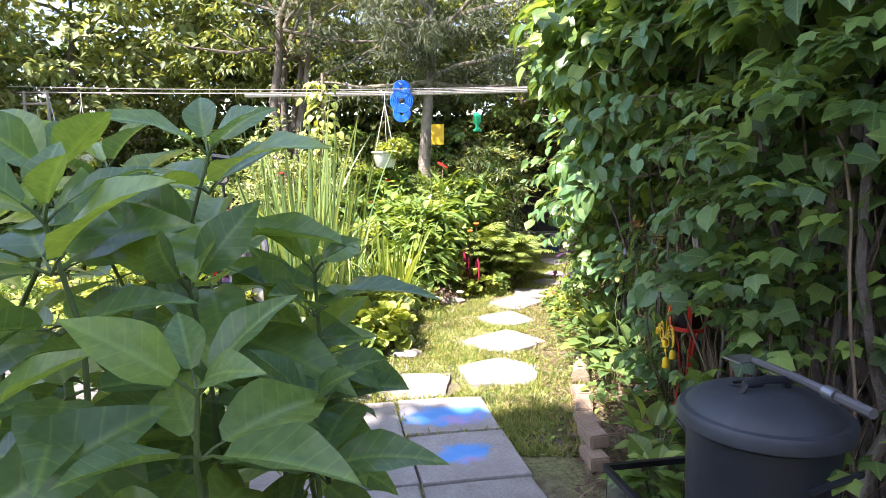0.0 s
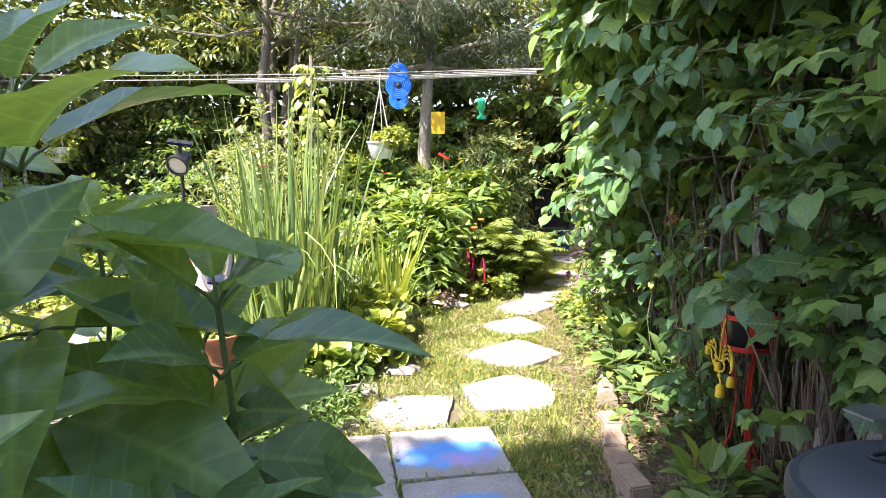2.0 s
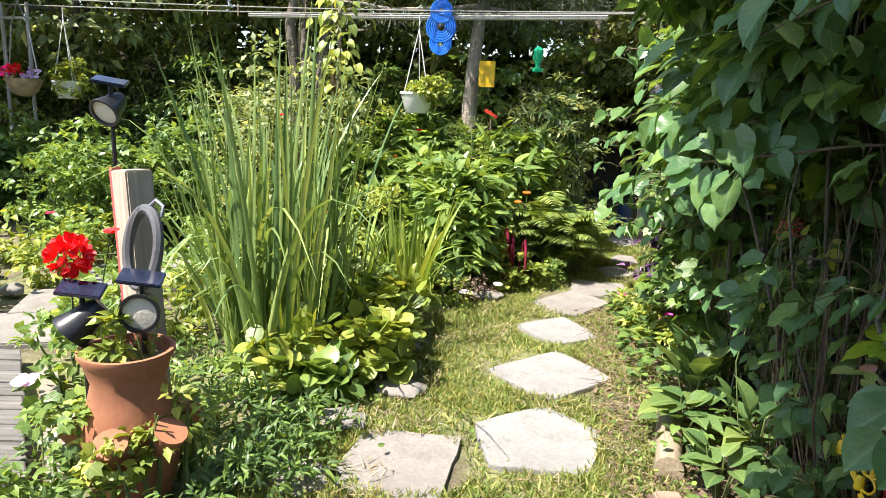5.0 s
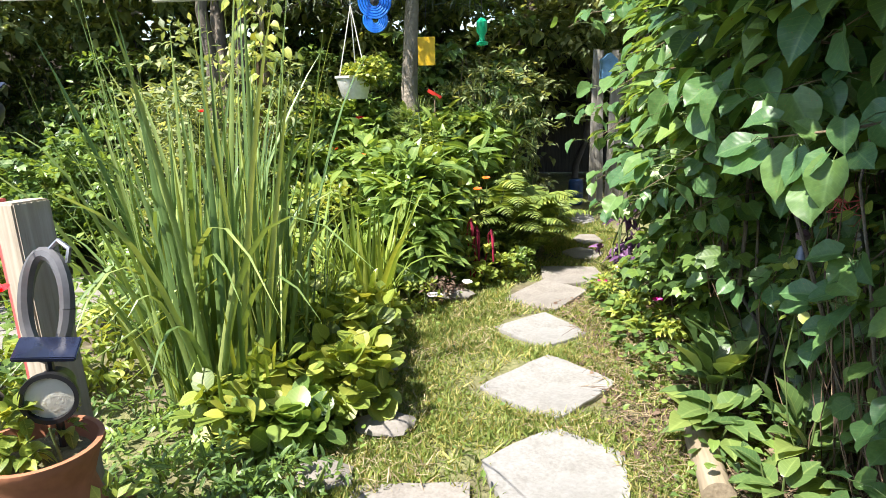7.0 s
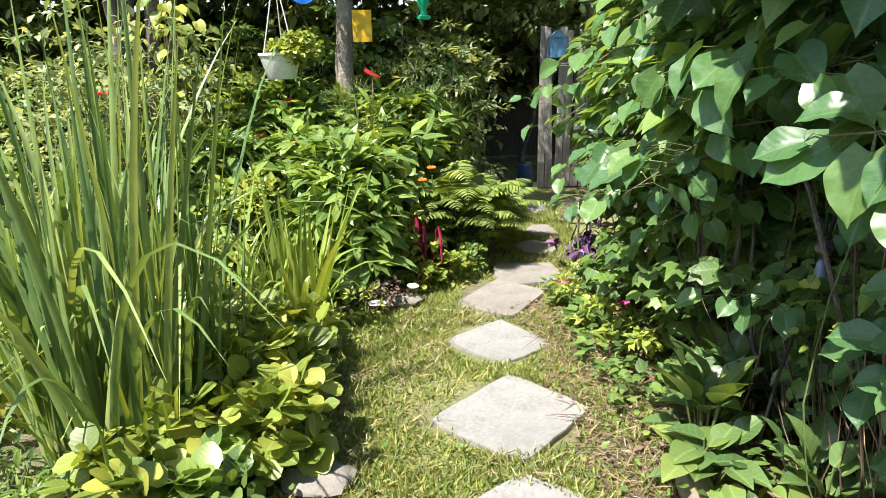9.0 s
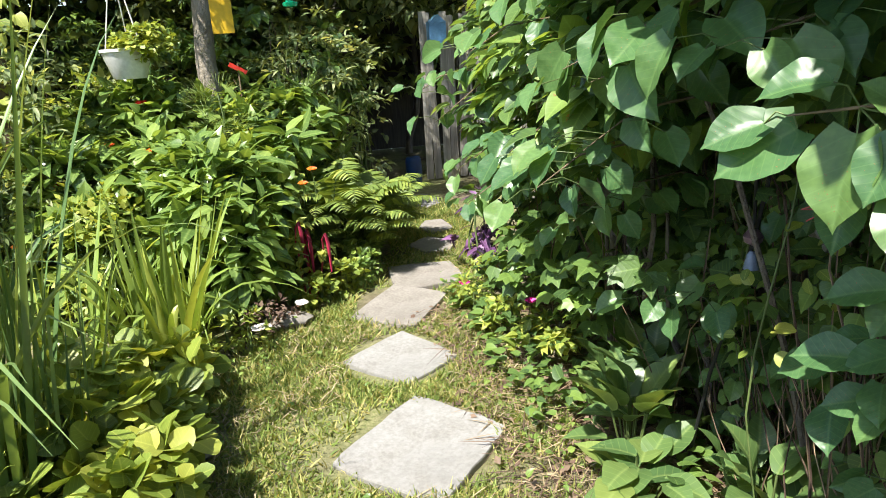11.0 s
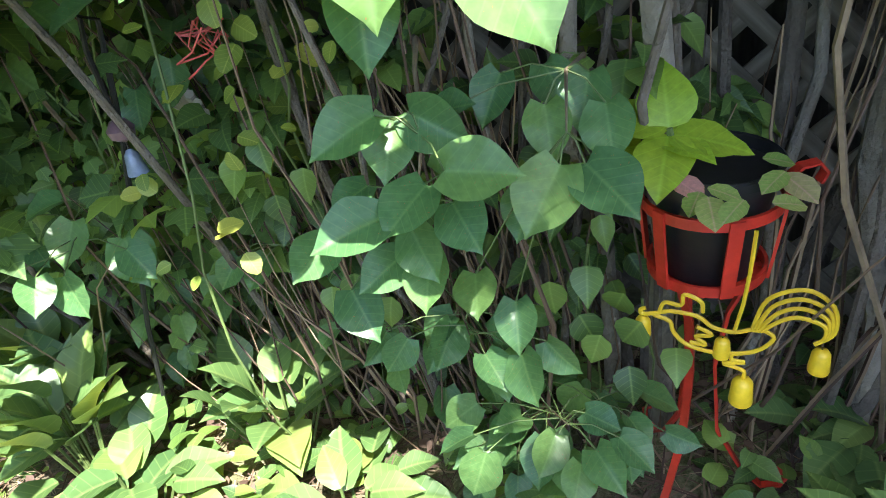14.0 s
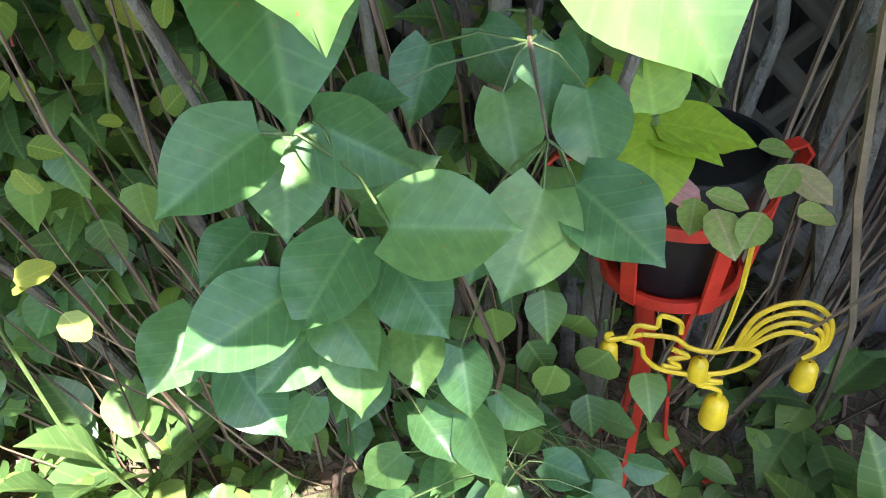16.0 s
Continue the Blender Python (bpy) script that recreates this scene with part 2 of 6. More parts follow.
M_BIN = solid("black_bin_plastic", (0.022, 0.026, 0.034), 0.3, 30, 0.42, bumps=0.15)
M_BINLID = solid("dusty_bin_lid", (0.045, 0.055, 0.065), 0.35, 9, 0.55, bumps=0.2)
M_BLACK = solid("black_plastic", (0.018, 0.018, 0.02), 0.3, 25, 0.35, bumps=0.1)
M_GREY = solid("grey_plastic", (0.12, 0.12, 0.125), 0.2, 25, 0.4, bumps=0.1)
M_PANEL = solid("solar_cell", (0.02, 0.025, 0.05), 0.3, 60, 0.12, bumps=0)
M_REDMET = solid("red_painted_metal", (0.58, 0.035, 0.018), 0.3, 25, 0.45, bumps=0.25)
M_YELMET = solid("yellow_painted_metal", (0.75, 0.50, 0.02), 0.25, 30, 0.4, bumps=0.2)
M_IRON = solid("black_iron", (0.03, 0.03, 0.032), 0.35, 60, 0.55, 0.5)
M_STEEL = solid("grey_metal", (0.30, 0.31, 0.33), 0.25, 40, 0.4, 0.8)
M_WHITE = solid("white_plastic", (0.78, 0.77, 0.74), 0.1, 20, 0.45, bumps=0.05)
M_LINE = solid("grey_cord", (0.30, 0.29, 0.27), 0.2, 90, 0.9)
M_BELL = solid("pale_blue_grey_glass", (0.20, 0.24, 0.33), 0.3, 40, 0.2, bumps=0.1)
M_ROPE = solid("white_cord", (0.68, 0.66, 0.60), 0.2, 90, 0.9)
M_BLUE = solid("blue_painted_ornament", (0.015, 0.16, 0.66), 0.25, 20, 0.35, bumps=0.1)
M_SKYBLUE = solid("weathered_blue_paint", (0.16, 0.36, 0.58), 0.3, 18, 0.6)
M_BIRDGLAZE = solid("blue_grey_glaze", (0.10, 0.24, 0.42), 0.3, 18, 0.25, bumps=0.1)
M_GREENGL = solid("green_feeder_plastic", (0.01, 0.42, 0.20), 0.2, 18, 0.15, bumps=0)
M_YELLOW = solid("yellow_panel", (0.75, 0.46, 0.01), 0.2, 15, 0.5, bumps=0.1)
M_REDPNT = solid("faded_red_paint", (0.55, 0.10, 0.09), 0.3, 20, 0.6)
M_WICKER = solid("wicker", (0.36, 0.26, 0.16), 0.4, 60, 0.8, bumps=0.8)
M_BELLCAP = solid("dull_mauve_glaze", (0.16, 0.09, 0.11), 0.3, 30, 0.35, bumps=0.1)
M_SHELL = solid("grey_shell", (0.40, 0.36, 0.30), 0.35, 40, 0.6)
M_SOIL = solid("potting_soil", (0.05, 0.038, 0.028), 0.4, 60, 0.95)
# pale tone of the added wall behind the walk, chosen for bounce
M_BOUNCEWALL = solid("pale_bounce_siding", (0.45, 0.42, 0.38), 0.1, 6, 0.8)
M_GLASS, _t, _b, _ = nodes_of("tank_glass")
_b.inputs["Transmission Weight"].default_value = 1.0
_b.inputs["Roughness"].default_value, _b.inputs["IOR"].default_value = 0.06, 1.3
_b.inputs["Base Color"].default_value = (0.85, 0.92, 0.88, 1)
M_LENS, _t, _b, _ = nodes_of("lamp_lens")
_b.inputs["Base Color"].default_value = (0.62, 0.60, 0.50, 1)
_b.inputs["Roughness"].default_value = 0.18
bump(_t, _b, noise_tex(_t, 120, 2), 0.4, 0.003)

# ---- geometry helpers ----


class Geo:
    """Collects vertices and faces of one part."""

    def __init__(self):
        self.v, self.f = [], []

    def add(self, verts, faces):
        n = len(self.v)
        self.v += [tuple(p) for p in verts]
        self.f += [tuple(i + n for i in f) for f in faces]
        return self

    def box(self, c, size, rz=0.0, m=None, bevel=0.0):
        bm = bmesh.new()
        bmesh.ops.create_cube(bm, size=1.0)
        for v in bm.verts:
            v.co = Vector((v.co.x * size[0], v.co.y * size[1], v.co.z * size[2]))
        if bevel:
            bmesh.ops.bevel(bm, geom=bm.edges[:], offset=bevel, segments=2, affect="EDGES")
        mm = Matrix.Translation(c) @ (m if m else Matrix.Rotation(rz, 4, "Z"))
        bm.verts.index_update()
        self.add([mm @ v.co for v in bm.verts], [[v.index for v in f.verts] for f in bm.faces])
        bm.free()
        return self

    def tube(self, pts, radii, sides=6, cap=True):
        pts = [Vector(p) for p in pts]
        if isinstance(radii, (int, float)):
            radii = [radii] * len(pts)
        n0, ref = len(self.v), Vector((0.31, 0.52, 0.79))
        for i, p in enumerate(pts):
            d = (pts[min(i + 1, len(pts) - 1)] - pts[max(i - 1, 0)]).normalized()
            a = d.cross(ref)
            a = a.normalized() if a.length > 0.05 else d.orthogonal().normalized()
            b = d.cross(a)
            for k in range(sides):
                an = 2 * math.pi * k / sides
                self.v.append(tuple(p + (a * math.cos(an) + b * math.sin(an)) * radii[i]))
        for i in range(len(pts) - 1):
            for k in range(sides):
                o, q = n0 + i * sides, (k + 1) % sides
                self.f.append((o + k, o + q, o + sides + q, o + sides + k))
        if cap:
            self.f.append(tuple(n0 + k for k in range(sides))[::-1])
            self.f.append(tuple(n0 + (len(pts) - 1) * sides + k for k in range(sides)))
        return self

    def lathe(self, profile, c=(0, 0, 0), sides=32, m=None, caps=True):
        mm = Matrix.Translation(c) @ (m if m else Matrix())
        rings = []
        for r, z in profile:
            rings.append([mm @ Vector((r * math.cos(2 * math.pi * k / sides), r * math.sin(2 * math.pi * k / sides), z)) for k in range(sides)])
        faces = []
        for i in range(len(profile) - 1):
            for k in range(sides):
                q = (k + 1) % sides
                faces.append((i * sides + k, i * sides + q, (i + 1) * sides + q, (i + 1) * sides + k))
        if caps and profile[0][0] > 1e-4:
            faces.append(tuple(range(sides))[::-1])
        if caps and profile[-1][0] > 1e-4:
            faces.append(tuple((len(profile) - 1) * sides + k for k in range(sides)))
        return self.add([p for r in rings for p in r], faces)

    def prism(self, outline, z0, z1, rim=0.0):
        n = len(outline)
        cx, cy = sum(p[0] for p in outline) / n, sum(p[1] for p in outline) / n
        low = [(x, y, z0) for x, y in outline]
        up = [(x, y, z1 - rim) for x, y in outline]
        top = [(cx + (x - cx) * (1 - 1.5 * rim), cy + (y - cy) * (1 - 1.5 * rim), z1) for x, y in outline]
        faces = [tuple(range(2 * n, 3 * n))]
        for k in range(n):
            q = (k + 1) % n
            faces += [(k, q, n + q, n + k), (n + k, n + q, 2 * n + q, 2 * n + k)]
        return self.add(low + up + top, faces)


def mesh_of(name, geo, material, smooth=False):
    me = bpy.data.meshes.new(name)
    me.from_pydata(geo.v, [], geo.f)
    me.materials.append(material)
    if smooth:
        me.polygons.foreach_set("use_smooth", [True] * len(me.polygons))
        me.set_sharp_from_angle(angle=radians(40))
    me.update()
    return me


def part(name, geo, material, parent=None, label="", smooth=True, at=None):
    me = geo if isinstance(geo, bpy.types.Mesh) else mesh_of(name, geo, material, smooth)
    ob = new(name, me)
    ob.parent = parent
    if at is not None:
        ob.matrix_basis = at
    if label:
        tagged(ob, label)
    return ob


def thing(name, at, label, category, group="", kind=""):
    ob = new(name)
    ob.empty_display_size = 0.1
    ob.matrix_basis = at if isinstance(at, Matrix) else Matrix.Translation(at)
    return tagged(ob, label, category, group, kind)


# ---- leaves ----


def blade_template(widths, cols=2, fold=0.25, droop=0.25, wave=0.0, lobe=0.08):
    """A leaf of unit length along y, with its half widths row by row, a folded midrib and a drooping tip."""
    n = len(widths)
    v, uv, f = [], [], []
    for i, w in enumerate(widths):
        t = i / (n - 1)
        for c in range(-cols // 2, cols // 2 + 1):
            s = c / (cols / 2)
            x = s * w
            back = abs(s) * lobe * (1.0 if i == 1 else 0.45 if i == 2 else 0.12 if i == 3 else 0.0)
            v.append((x, t - back, fold * abs(x) - droop * t * t + wave * abs(s) * math.sin(t * 17 + s)))
            uv.append((x, t))
    m = cols + 1
    for i in range(n - 1):
        for c in range(cols):
            f.append((i * m + c, i * m + c + 1, (i + 1) * m + c + 1, (i + 1) * m + c))
    return np.array(v), f, np.array(uv)


def star_template(points=5, inner=0.66, droop=0.25):
    """A lobed leaf: a fan with pointed lobes round the stalk."""
    v, uv = [(0, 0.12, 0)], [(0, 0.12)]
    k = points * 2 - 1
    for i in range(k):
        a = math.radians(-118 + 236 * i / (k - 1))
        lob = i % 2 == 0
        r = (1 - 0.35 * abs(i - (k - 1) / 2) / (k / 2)) if lob else inner
        x, y = r * 0.72 * math.sin(a), 0.3 + r * 0.7 * math.cos(a)
        v.append((x, y, -droop * r * r + (0 if lob else 0.05)))
        uv.append((x, y))
    return np.array(v), [(0, i + 2, i + 1) for i in range(k - 1)], np.array(uv)


OVATE = blade_template((0.02, 0.26, 0.33, 0.30, 0.20, 0.09, 0.0), 4, 0.35, 0.30, 0.012)
HEART = blade_template((0.03, 0.29, 0.365, 0.37, 0.32, 0.23, 0.11, 0.0), 2, 0.30, 0.28, 0.0, 0.16)
HEARTBIG = blade_template((0.03, 0.22, 0.33, 0.365, 0.36, 0.33, 0.28, 0.21, 0.13, 0.06, 0.0), 6, 0.28, 0.26, 0.008)
OVATEBIG = blade_template((0.02, 0.10, 0.19, 0.255, 0.285, 0.28, 0.25, 0.20, 0.14, 0.07, 0.0), 6, 0.38, 0.34, 0.012)
LANCE = blade_template((0.02, 0.14, 0.15, 0.10, 0.0), 2, 0.3, 0.35)
ROUND = blade_template((0.08, 0.36, 0.44, 0.36, 0.10), 2, 0.2, 0.15)
SMALL = blade_template((0.03, 0.28, 0.0), 2, 0.3, 0.2)
MAPLE = star_template(5, 0.63)
CREEPER = star_template(5, 0.25, 0.35)
NEEDLE = blade_template((0.05, 0.05, 0.0), 2, 0.0, 0.1)


def unit(a):
    return a / np.maximum(np.linalg.norm(a, axis=1, keepdims=True), 1e-9)


def leaves(name, P, D, N, S, template, material, parent, label="", wide=1.0, kind=""):
    """Many leaves in one mesh: places, directions, upper sides and lengths."""
    tv, tf, tuv = template
    P, D, N, S = np.asarray(P, float), unit(np.asarray(D, float)), np.asarray(N, float), np.asarray(S, float)
    side = unit(np.cross(D, N))
    up = np.cross(side, D)
    V = P[:, None] + S[:, None, None] * (tv[None, :, 0:1] * wide * side[:, None] + tv[None, :, 1:2] * D[:, None] + tv[None, :, 2:3] * up[:, None])
    n, k = len(P), len(tv)
    sizes = np.array([len(f) for f in tf])
    flat = np.concatenate([np.array(f) for f in tf])
    loops = (flat[None] + (np.arange(n) * k)[:, None]).ravel()
    starts = (np.concatenate([[0], np.cumsum(sizes)[:-1]])[None] + (np.arange(n) * len(flat))[:, None]).ravel()
    me = bpy.data.meshes.new(name)
    me.vertices.add(n * k)
    me.vertices.foreach_set("co", V.ravel())
    me.loops.add(len(loops))
    me.loops.foreach_set("vertex_index", loops)
    me.polygons.add(n * len(tf))
    me.polygons.foreach_set("loop_start", starts)
    me.polygons.foreach_set("loop_total", np.tile(sizes, n))
    uv = me.uv_layers.new(name="UVMap")
    uv.data.foreach_set("uv", np.tile(tuv[flat], (n, 1)).ravel())
    me.polygons.foreach_set("use_smooth", np.ones(n * len(tf), bool))
    me.update(calc_edges=True)
    me.materials.append(material)
    ob = part(name, me, None, parent, label)
    if kind:
        tagged(ob, kind=kind)
    return ob


def puff(rng, centre, radii, n_clumps, clump, per, flat=0.75):
    """Leaf places in clumps spread over a lumpy crown, with the way out from each clump."""
    d = unit(rng.normal(size=(n_clumps, 3)))
    r = rng.uniform(0.35, 1.0, (n_clumps, 1)) ** 0.5
    C = np.array(centre) + d * r * np.array(radii)
    e = unit(rng.normal(size=(n_clumps * per, 3)))
    e[:, 2] = np.abs(e[:, 2]) * 0.7 + e[:, 2] * 0.3
    k = np.repeat(C, per, 0)
    cl = np.repeat(clump * rng.uniform(0.6, 1.35, n_clumps), per)[:, None]
    P = k + e * cl * rng.uniform(0.4, 1.0, (len(k), 1)) * np.array([1, 1, flat])
    out = unit(e + 0.5 * np.repeat(d, per, 0))
    return P, out


def droopy(rng, out, fall=0.6, loose=0.5):
    """Leaf directions that hang outwards and down, and upper sides that face up and out."""
    D = out + rng.normal(size=out.shape) * loose
    D[:, 2] -= fall
    N = out * 0.6 + np.array([0, 0, 1.0]) + rng.normal(size=out.shape) * loose * 0.7
    return D, N


def branch(rng, a, b, bend=0.1, steps=6):
    """A crooked line from a to b."""
    a, b = Vector(a), Vector(b)
    L = (b - a).length
    off = Vector(rng.normal(size=3)) * bend * L
    out = []
    for i in range(steps + 1):
        t = i / steps
        out.append(a.lerp(b, t) + off * math.sin(math.pi * t) + Vector(rng.normal(size=3)) * 0.012 * L * (0 < i < steps))
    return out


def bush(name, at, radii, n_clumps, per, size, template, material, label, category="shrub", seed=1, stems=5, clump=0.16, fall=0.5, group="", wide=1.0, stem_mat=None):
    rng = np.random.default_rng(seed)
    root = thing(name, (at[0], at[1], 0), label, category, group)
    c = (0, 0, at[2])
    g = Geo()
    for i in range(stems):
        e = rng.uniform(-0.7, 0.7, 2)
        g.tube(branch(rng, (e[0] * 0.1, e[1] * 0.1, -0.02), (e[0] * radii[0], e[1] * radii[1], at[2] + radii[2] * 0.4), 0.06), [0.012, 0.011, 0.010, 0.009, 0.007, 0.005, 0.003], 5)
    tagged(part("stem", g, stem_mat or M_STEM, root), kind="stuff")
    P, out = puff(rng, c, radii, n_clumps, clump, per)
    keep = P[:, 2] > 0.02
    P, out = P[keep], out[keep]
    D, N = droopy(rng, out, fall)
    leaves("foliage", P, D, N, size * rng.uniform(0.55, 1.2, len(P)), template, material, root, "", wide)
    return root

# ---- ground, paths ----
LAWN_Y = (3.4, 4.1, 4.8, 5.4, 6.2, 6.9, 7.6, 8.1, 10.5)
LAWN_L = (-0.75, -0.62, -0.48, -0.36, -0.32, 0.02, 0.42, 0.95, 1.3)
LAWN_R = (0.85, 1.0, 1.08, 1.12, 1.12, 1.18, 1.3, 1.5, 1.85)


def in_lawn(x, y, grow=0.0):
    l, r = np.interp(y, LAWN_Y, LAWN_L), np.interp(y, LAWN_Y, LAWN_R)
    return (x > l - grow) & (x < r + grow) & (y > LAWN_Y[0]) & (y < LAWN_Y[-1])


def ground():
    def axis(lo, hi, step, far):
        a = list(np.arange(lo, hi + 1e-6, step))
        return [-far, -90, -40, lo - 12, lo - 4, lo - 1] + a + [hi + 1, hi + 4, hi + 12, 40, 90, far]
    xs, ys = axis(-5, 3, 0.09, 600), axis(-0.5, 11, 0.09, 600)
    g = Geo()
    for y in ys:
        for x in xs:
            near = max(0.0, 1 - max(abs(x + 1) - 4, abs(y - 5.2) - 5.8, 0) / 1.0)
            h = (noise.noise(Vector((x * 2.3, y * 2.3, 0))) * 0.016 + noise.noise(Vector((x * 8, y * 8, 3))) * 0.008) * near - 0.016
            g.v.append((x, y, h))
    n = len(xs)
    g.f = [(j * n + i, j * n + i + 1, (j + 1) * n + i + 1, (j + 1) * n + i) for j in range(len(ys) - 1) for i in range(n - 1)]
    return tagged(part("ground", g, M_GROUND), "dry garden soil with thin worn turf and leaf litter", "ground", kind="structure")


ground()

STONES = (  # centre, radii, turn, corners, brown
    (0.51, 4.74, 0.31, 0.34, 24, 5, 0), (0.58, 5.56, 0.34, 0.37, 4, 4, 0), (0.63, 6.37, 0.30, 0.34, -4, 4, 0),
    (0.77, 7.10, 0.32, 0.37, 6, 4, 1), (1.02, 7.60, 0.30, 0.36, 40, 4, 1), (1.24, 8.28, 0.19, 0.24, 10, 5, 1),
    (1.40, 8.86, 0.17, 0.26, 40, 5, 1), (1.50, 9.95, 0.20, 0.36, 15, 6, 0))


def stone_outline(rng, rx, ry, turn, corners, sub=7):
    pts = []
    c = [(1.0 + rng.uniform(-0.12, 0.10), 360 * k / corners + turn + rng.uniform(-13, 13)) for k in range(corners)]
    for k in range(corners):
        (r0, a0), (r1, a1) = c[k], c[(k + 1) % corners]
        p0 = Vector((r0 * rx * math.cos(radians(a0)), r0 * ry * math.sin(radians(a0))))
        p1 = Vector((r1 * rx * math.cos(radians(a1)), r1 * ry * math.sin(radians(a1))))
        for s in range(sub):
            p = p0.lerp(p1, s / sub)
            b = 1 + 0.012 * math.sin(math.pi * s / sub) - 0.02 * (s == 0) + rng.uniform(-0.022, 0.022)
            pts.append((p.x * b, p.y * b))
    return pts


stone_path = thing("garden_path", (0, 0, 0), "stepping path of irregular grey flagstones set in worn grass", "path", kind="structure")
_r = np.random.default_rng(4)
for cx, cy, rx, ry, turn, k, brown in STONES:
    part("flagstone", Geo().prism(stone_outline(_r, rx, ry, turn, k), -0.04, 0.006 + _r.uniform(0, 0.005), 0.007),
         M_FLAGB if brown else M_FLAG, stone_path, smooth=False, at=pose(cx, cy, 0, _r.uniform(-1, 1), _r.uniform(-1, 1), 0))

PAVE_TURN = 13.0
patio = thing("paver_path", (0, 0, 0), "row of square concrete pavers, two rubbed with blue and violet chalk", "pavement", kind="structure")
_u, _v = Vector((math.cos(radians(13)), math.sin(radians(13)))), Vector((-math.sin(radians(13)), math.cos(radians(13))))
PAVERS = []
for row in range(-6, 1):
    for colm in range(-3, 1):
        if row < -3 and colm < -1:
            continue
        p = Vector((0.165, 3.89)) + _u * 0.555 * colm + _v * 0.555 * row
        mat = M_CHALK if (row, colm) == (0, 0) else M_CHALKB if (row, colm) == (-1, 0) else M_SLAB if colm > -2 else M_SIDESLAB
        PAVERS.append((p.x, p.y))
        o = [(sx * 0.268 + _r.uniform(-0.006, 0.006), sy * 0.268 + _r.uniform(-0.006, 0.006)) for sx, sy in ((-1, -1), (0, -1), (1, -1), (1, 0), (1, 1), (0, 1), (-1, 1), (-1, 0))]
        part("paver", Geo().prism(o, -0.05, 0.014 + _r.uniform(-0.003, 0.004), 0.008), mat, patio, smooth=False, at=pose(p.x, p.y, 0, _r.uniform(-0.8, 0.8), _r.uniform(-0.8, 0.8), PAVE_TURN + _r.uniform(-1, 1)))
for cx, cy, rx, ry, turn, k in ((-0.06, 4.44, 0.38, 0.33, 38, 4), (-0.50, 4.22, 0.22, 0.17, 20, 5)):
    part("paver", Geo().prism(stone_outline(_r, rx, ry, turn, k), -0.04, 0.005, 0.006), M_FLAGB, patio, smooth=False, at=pose(cx, cy, 0))


def rock(at, size, mat, label, seed):
    rng = np.random.default_rng(seed)
    bm = bmesh.new()
    bmesh.ops.create_icosphere(bm, subdivisions=3, radius=1)
    off = Vector(rng.uniform(0, 9, 3))
    for v in bm.verts:
        k = 1 + 0.28 * noise.noise(v.co * 1.6 + off) + 0.1 * noise.noise(v.co * 4 + off)
        v.co = Vector((v.co.x * size[0] * k, v.co.y * size[1] * k, v.co.z * size[2] * k))
    bm.verts.index_update()
    g = Geo().add([v.co for v in bm.verts], [[v.index for v in f.verts] for f in bm.faces])
    bm.free()
    return tagged(part("rock", g, mat, None, at=Matrix.Translation(at)), label, "rock", "stones edging the lawn")


rock((-0.22, 5.12, 0.02), (0.14, 0.11, 0.035), M_FLAGB, "pale flat field stone sunk into the lawn edge", 1)
rock((-0.30, 5.75, 0.02), (0.09, 0.08, 0.035), M_FLAGB, "small pale stone beside the low leafy plants", 2)
rock((0.10, 7.0, 0.03), (0.14, 0.07, 0.05), M_FLAGB, "flat tan stone at the edge of the flower bed", 3)
rock((-0.42, 4.72, 0.01), (0.12, 0.10, 0.03), M_FLAGB, "pale worn stone half buried in thin grass", 4)
for _i, (x, y) in enumerate(((-3.35, 6.1), (-3.7, 6.0), (-3.9, 6.5))):
    rock((x, y, 0.04), (0.10, 0.08, 0.05), M_SIDESLAB, "rounded pale field stone beside the side path", 10 + _i)

# edging of old bricks and a split log along the hedge foot
for _i, (x, y, rz, sx, sy) in enumerate(((0.94, 3.30, 8, 0.10, 0.21), (0.96, 3.53, -4, 0.10, 0.21), (0.98, 3.76, 6, 0.11, 0.21), (1.00, 4.00, -9, 0.10, 0.22), (1.02, 4.22, 5, 0.10, 0.2), (0.95, 3.42, 12, 0.10, 0.2))):
    z = 0.03 if _i < 5 else 0.105
    tagged(part("brick", Geo().box((0, 0, 0), (sx, sy, 0.075), bevel=0.008), M_BRICK, None, smooth=False, at=pose(x, y, z, _r.uniform(-5, 5), _r.uniform(-5, 5), rz)), "worn tan brick in the crooked edging under the hedge", "brick", "brick edging")
_g = Geo()
_n = 9
for _k in range(2):
    pass
_g.lathe([(0.0, -0.24), (0.058, -0.235), (0.062, -0.1), (0.056, 0.08), (0.062, 0.235), (0.0, 0.24)], sides=14, m=Matrix.Rotation(radians(90), 4, "X"))
tagged(part("split_log", _g, M_LOG, None, at=pose(1.10, 4.74, 0.045, 0, 0, -10)), "pale split log lying along the hedge foot", "log")

# boardwalk and slabs on the side path
deck = thing("boardwalk", pose(-1.35, 3.86, 0.0, 0, 0, 10), "low walkway of weathered grey boards with dark gaps", "boardwalk", kind="structure")
for _i in range(9):
    e = -0.085 * _i - 0.02
    o = [(-2.4, -0.066), (e + _r.uniform(-0.01, 0.01), -0.066), (e - 0.085, 0.066), (-2.4, 0.066)]
    part("board", Geo().prism(o, 0.04, 0.075 + _r.uniform(-0.003, 0.003), 0.004), M_DECK, deck, smooth=False, at=pose(0, 0.07 + 0.144 * _i, 0))
part("joist", Geo().box((-0.25, 0.6, 0.012), (0.09, 1.25, 0.055), rz=radians(30)).box((-1.6, 0.6, 0.012), (0.09, 1.25, 0.055)), M_LATTICE, deck, smooth=False)
side_path = thing("side_path", (0, 0, 0), "pale concrete slabs of the side path past the boardwalk", "path", kind="structure")
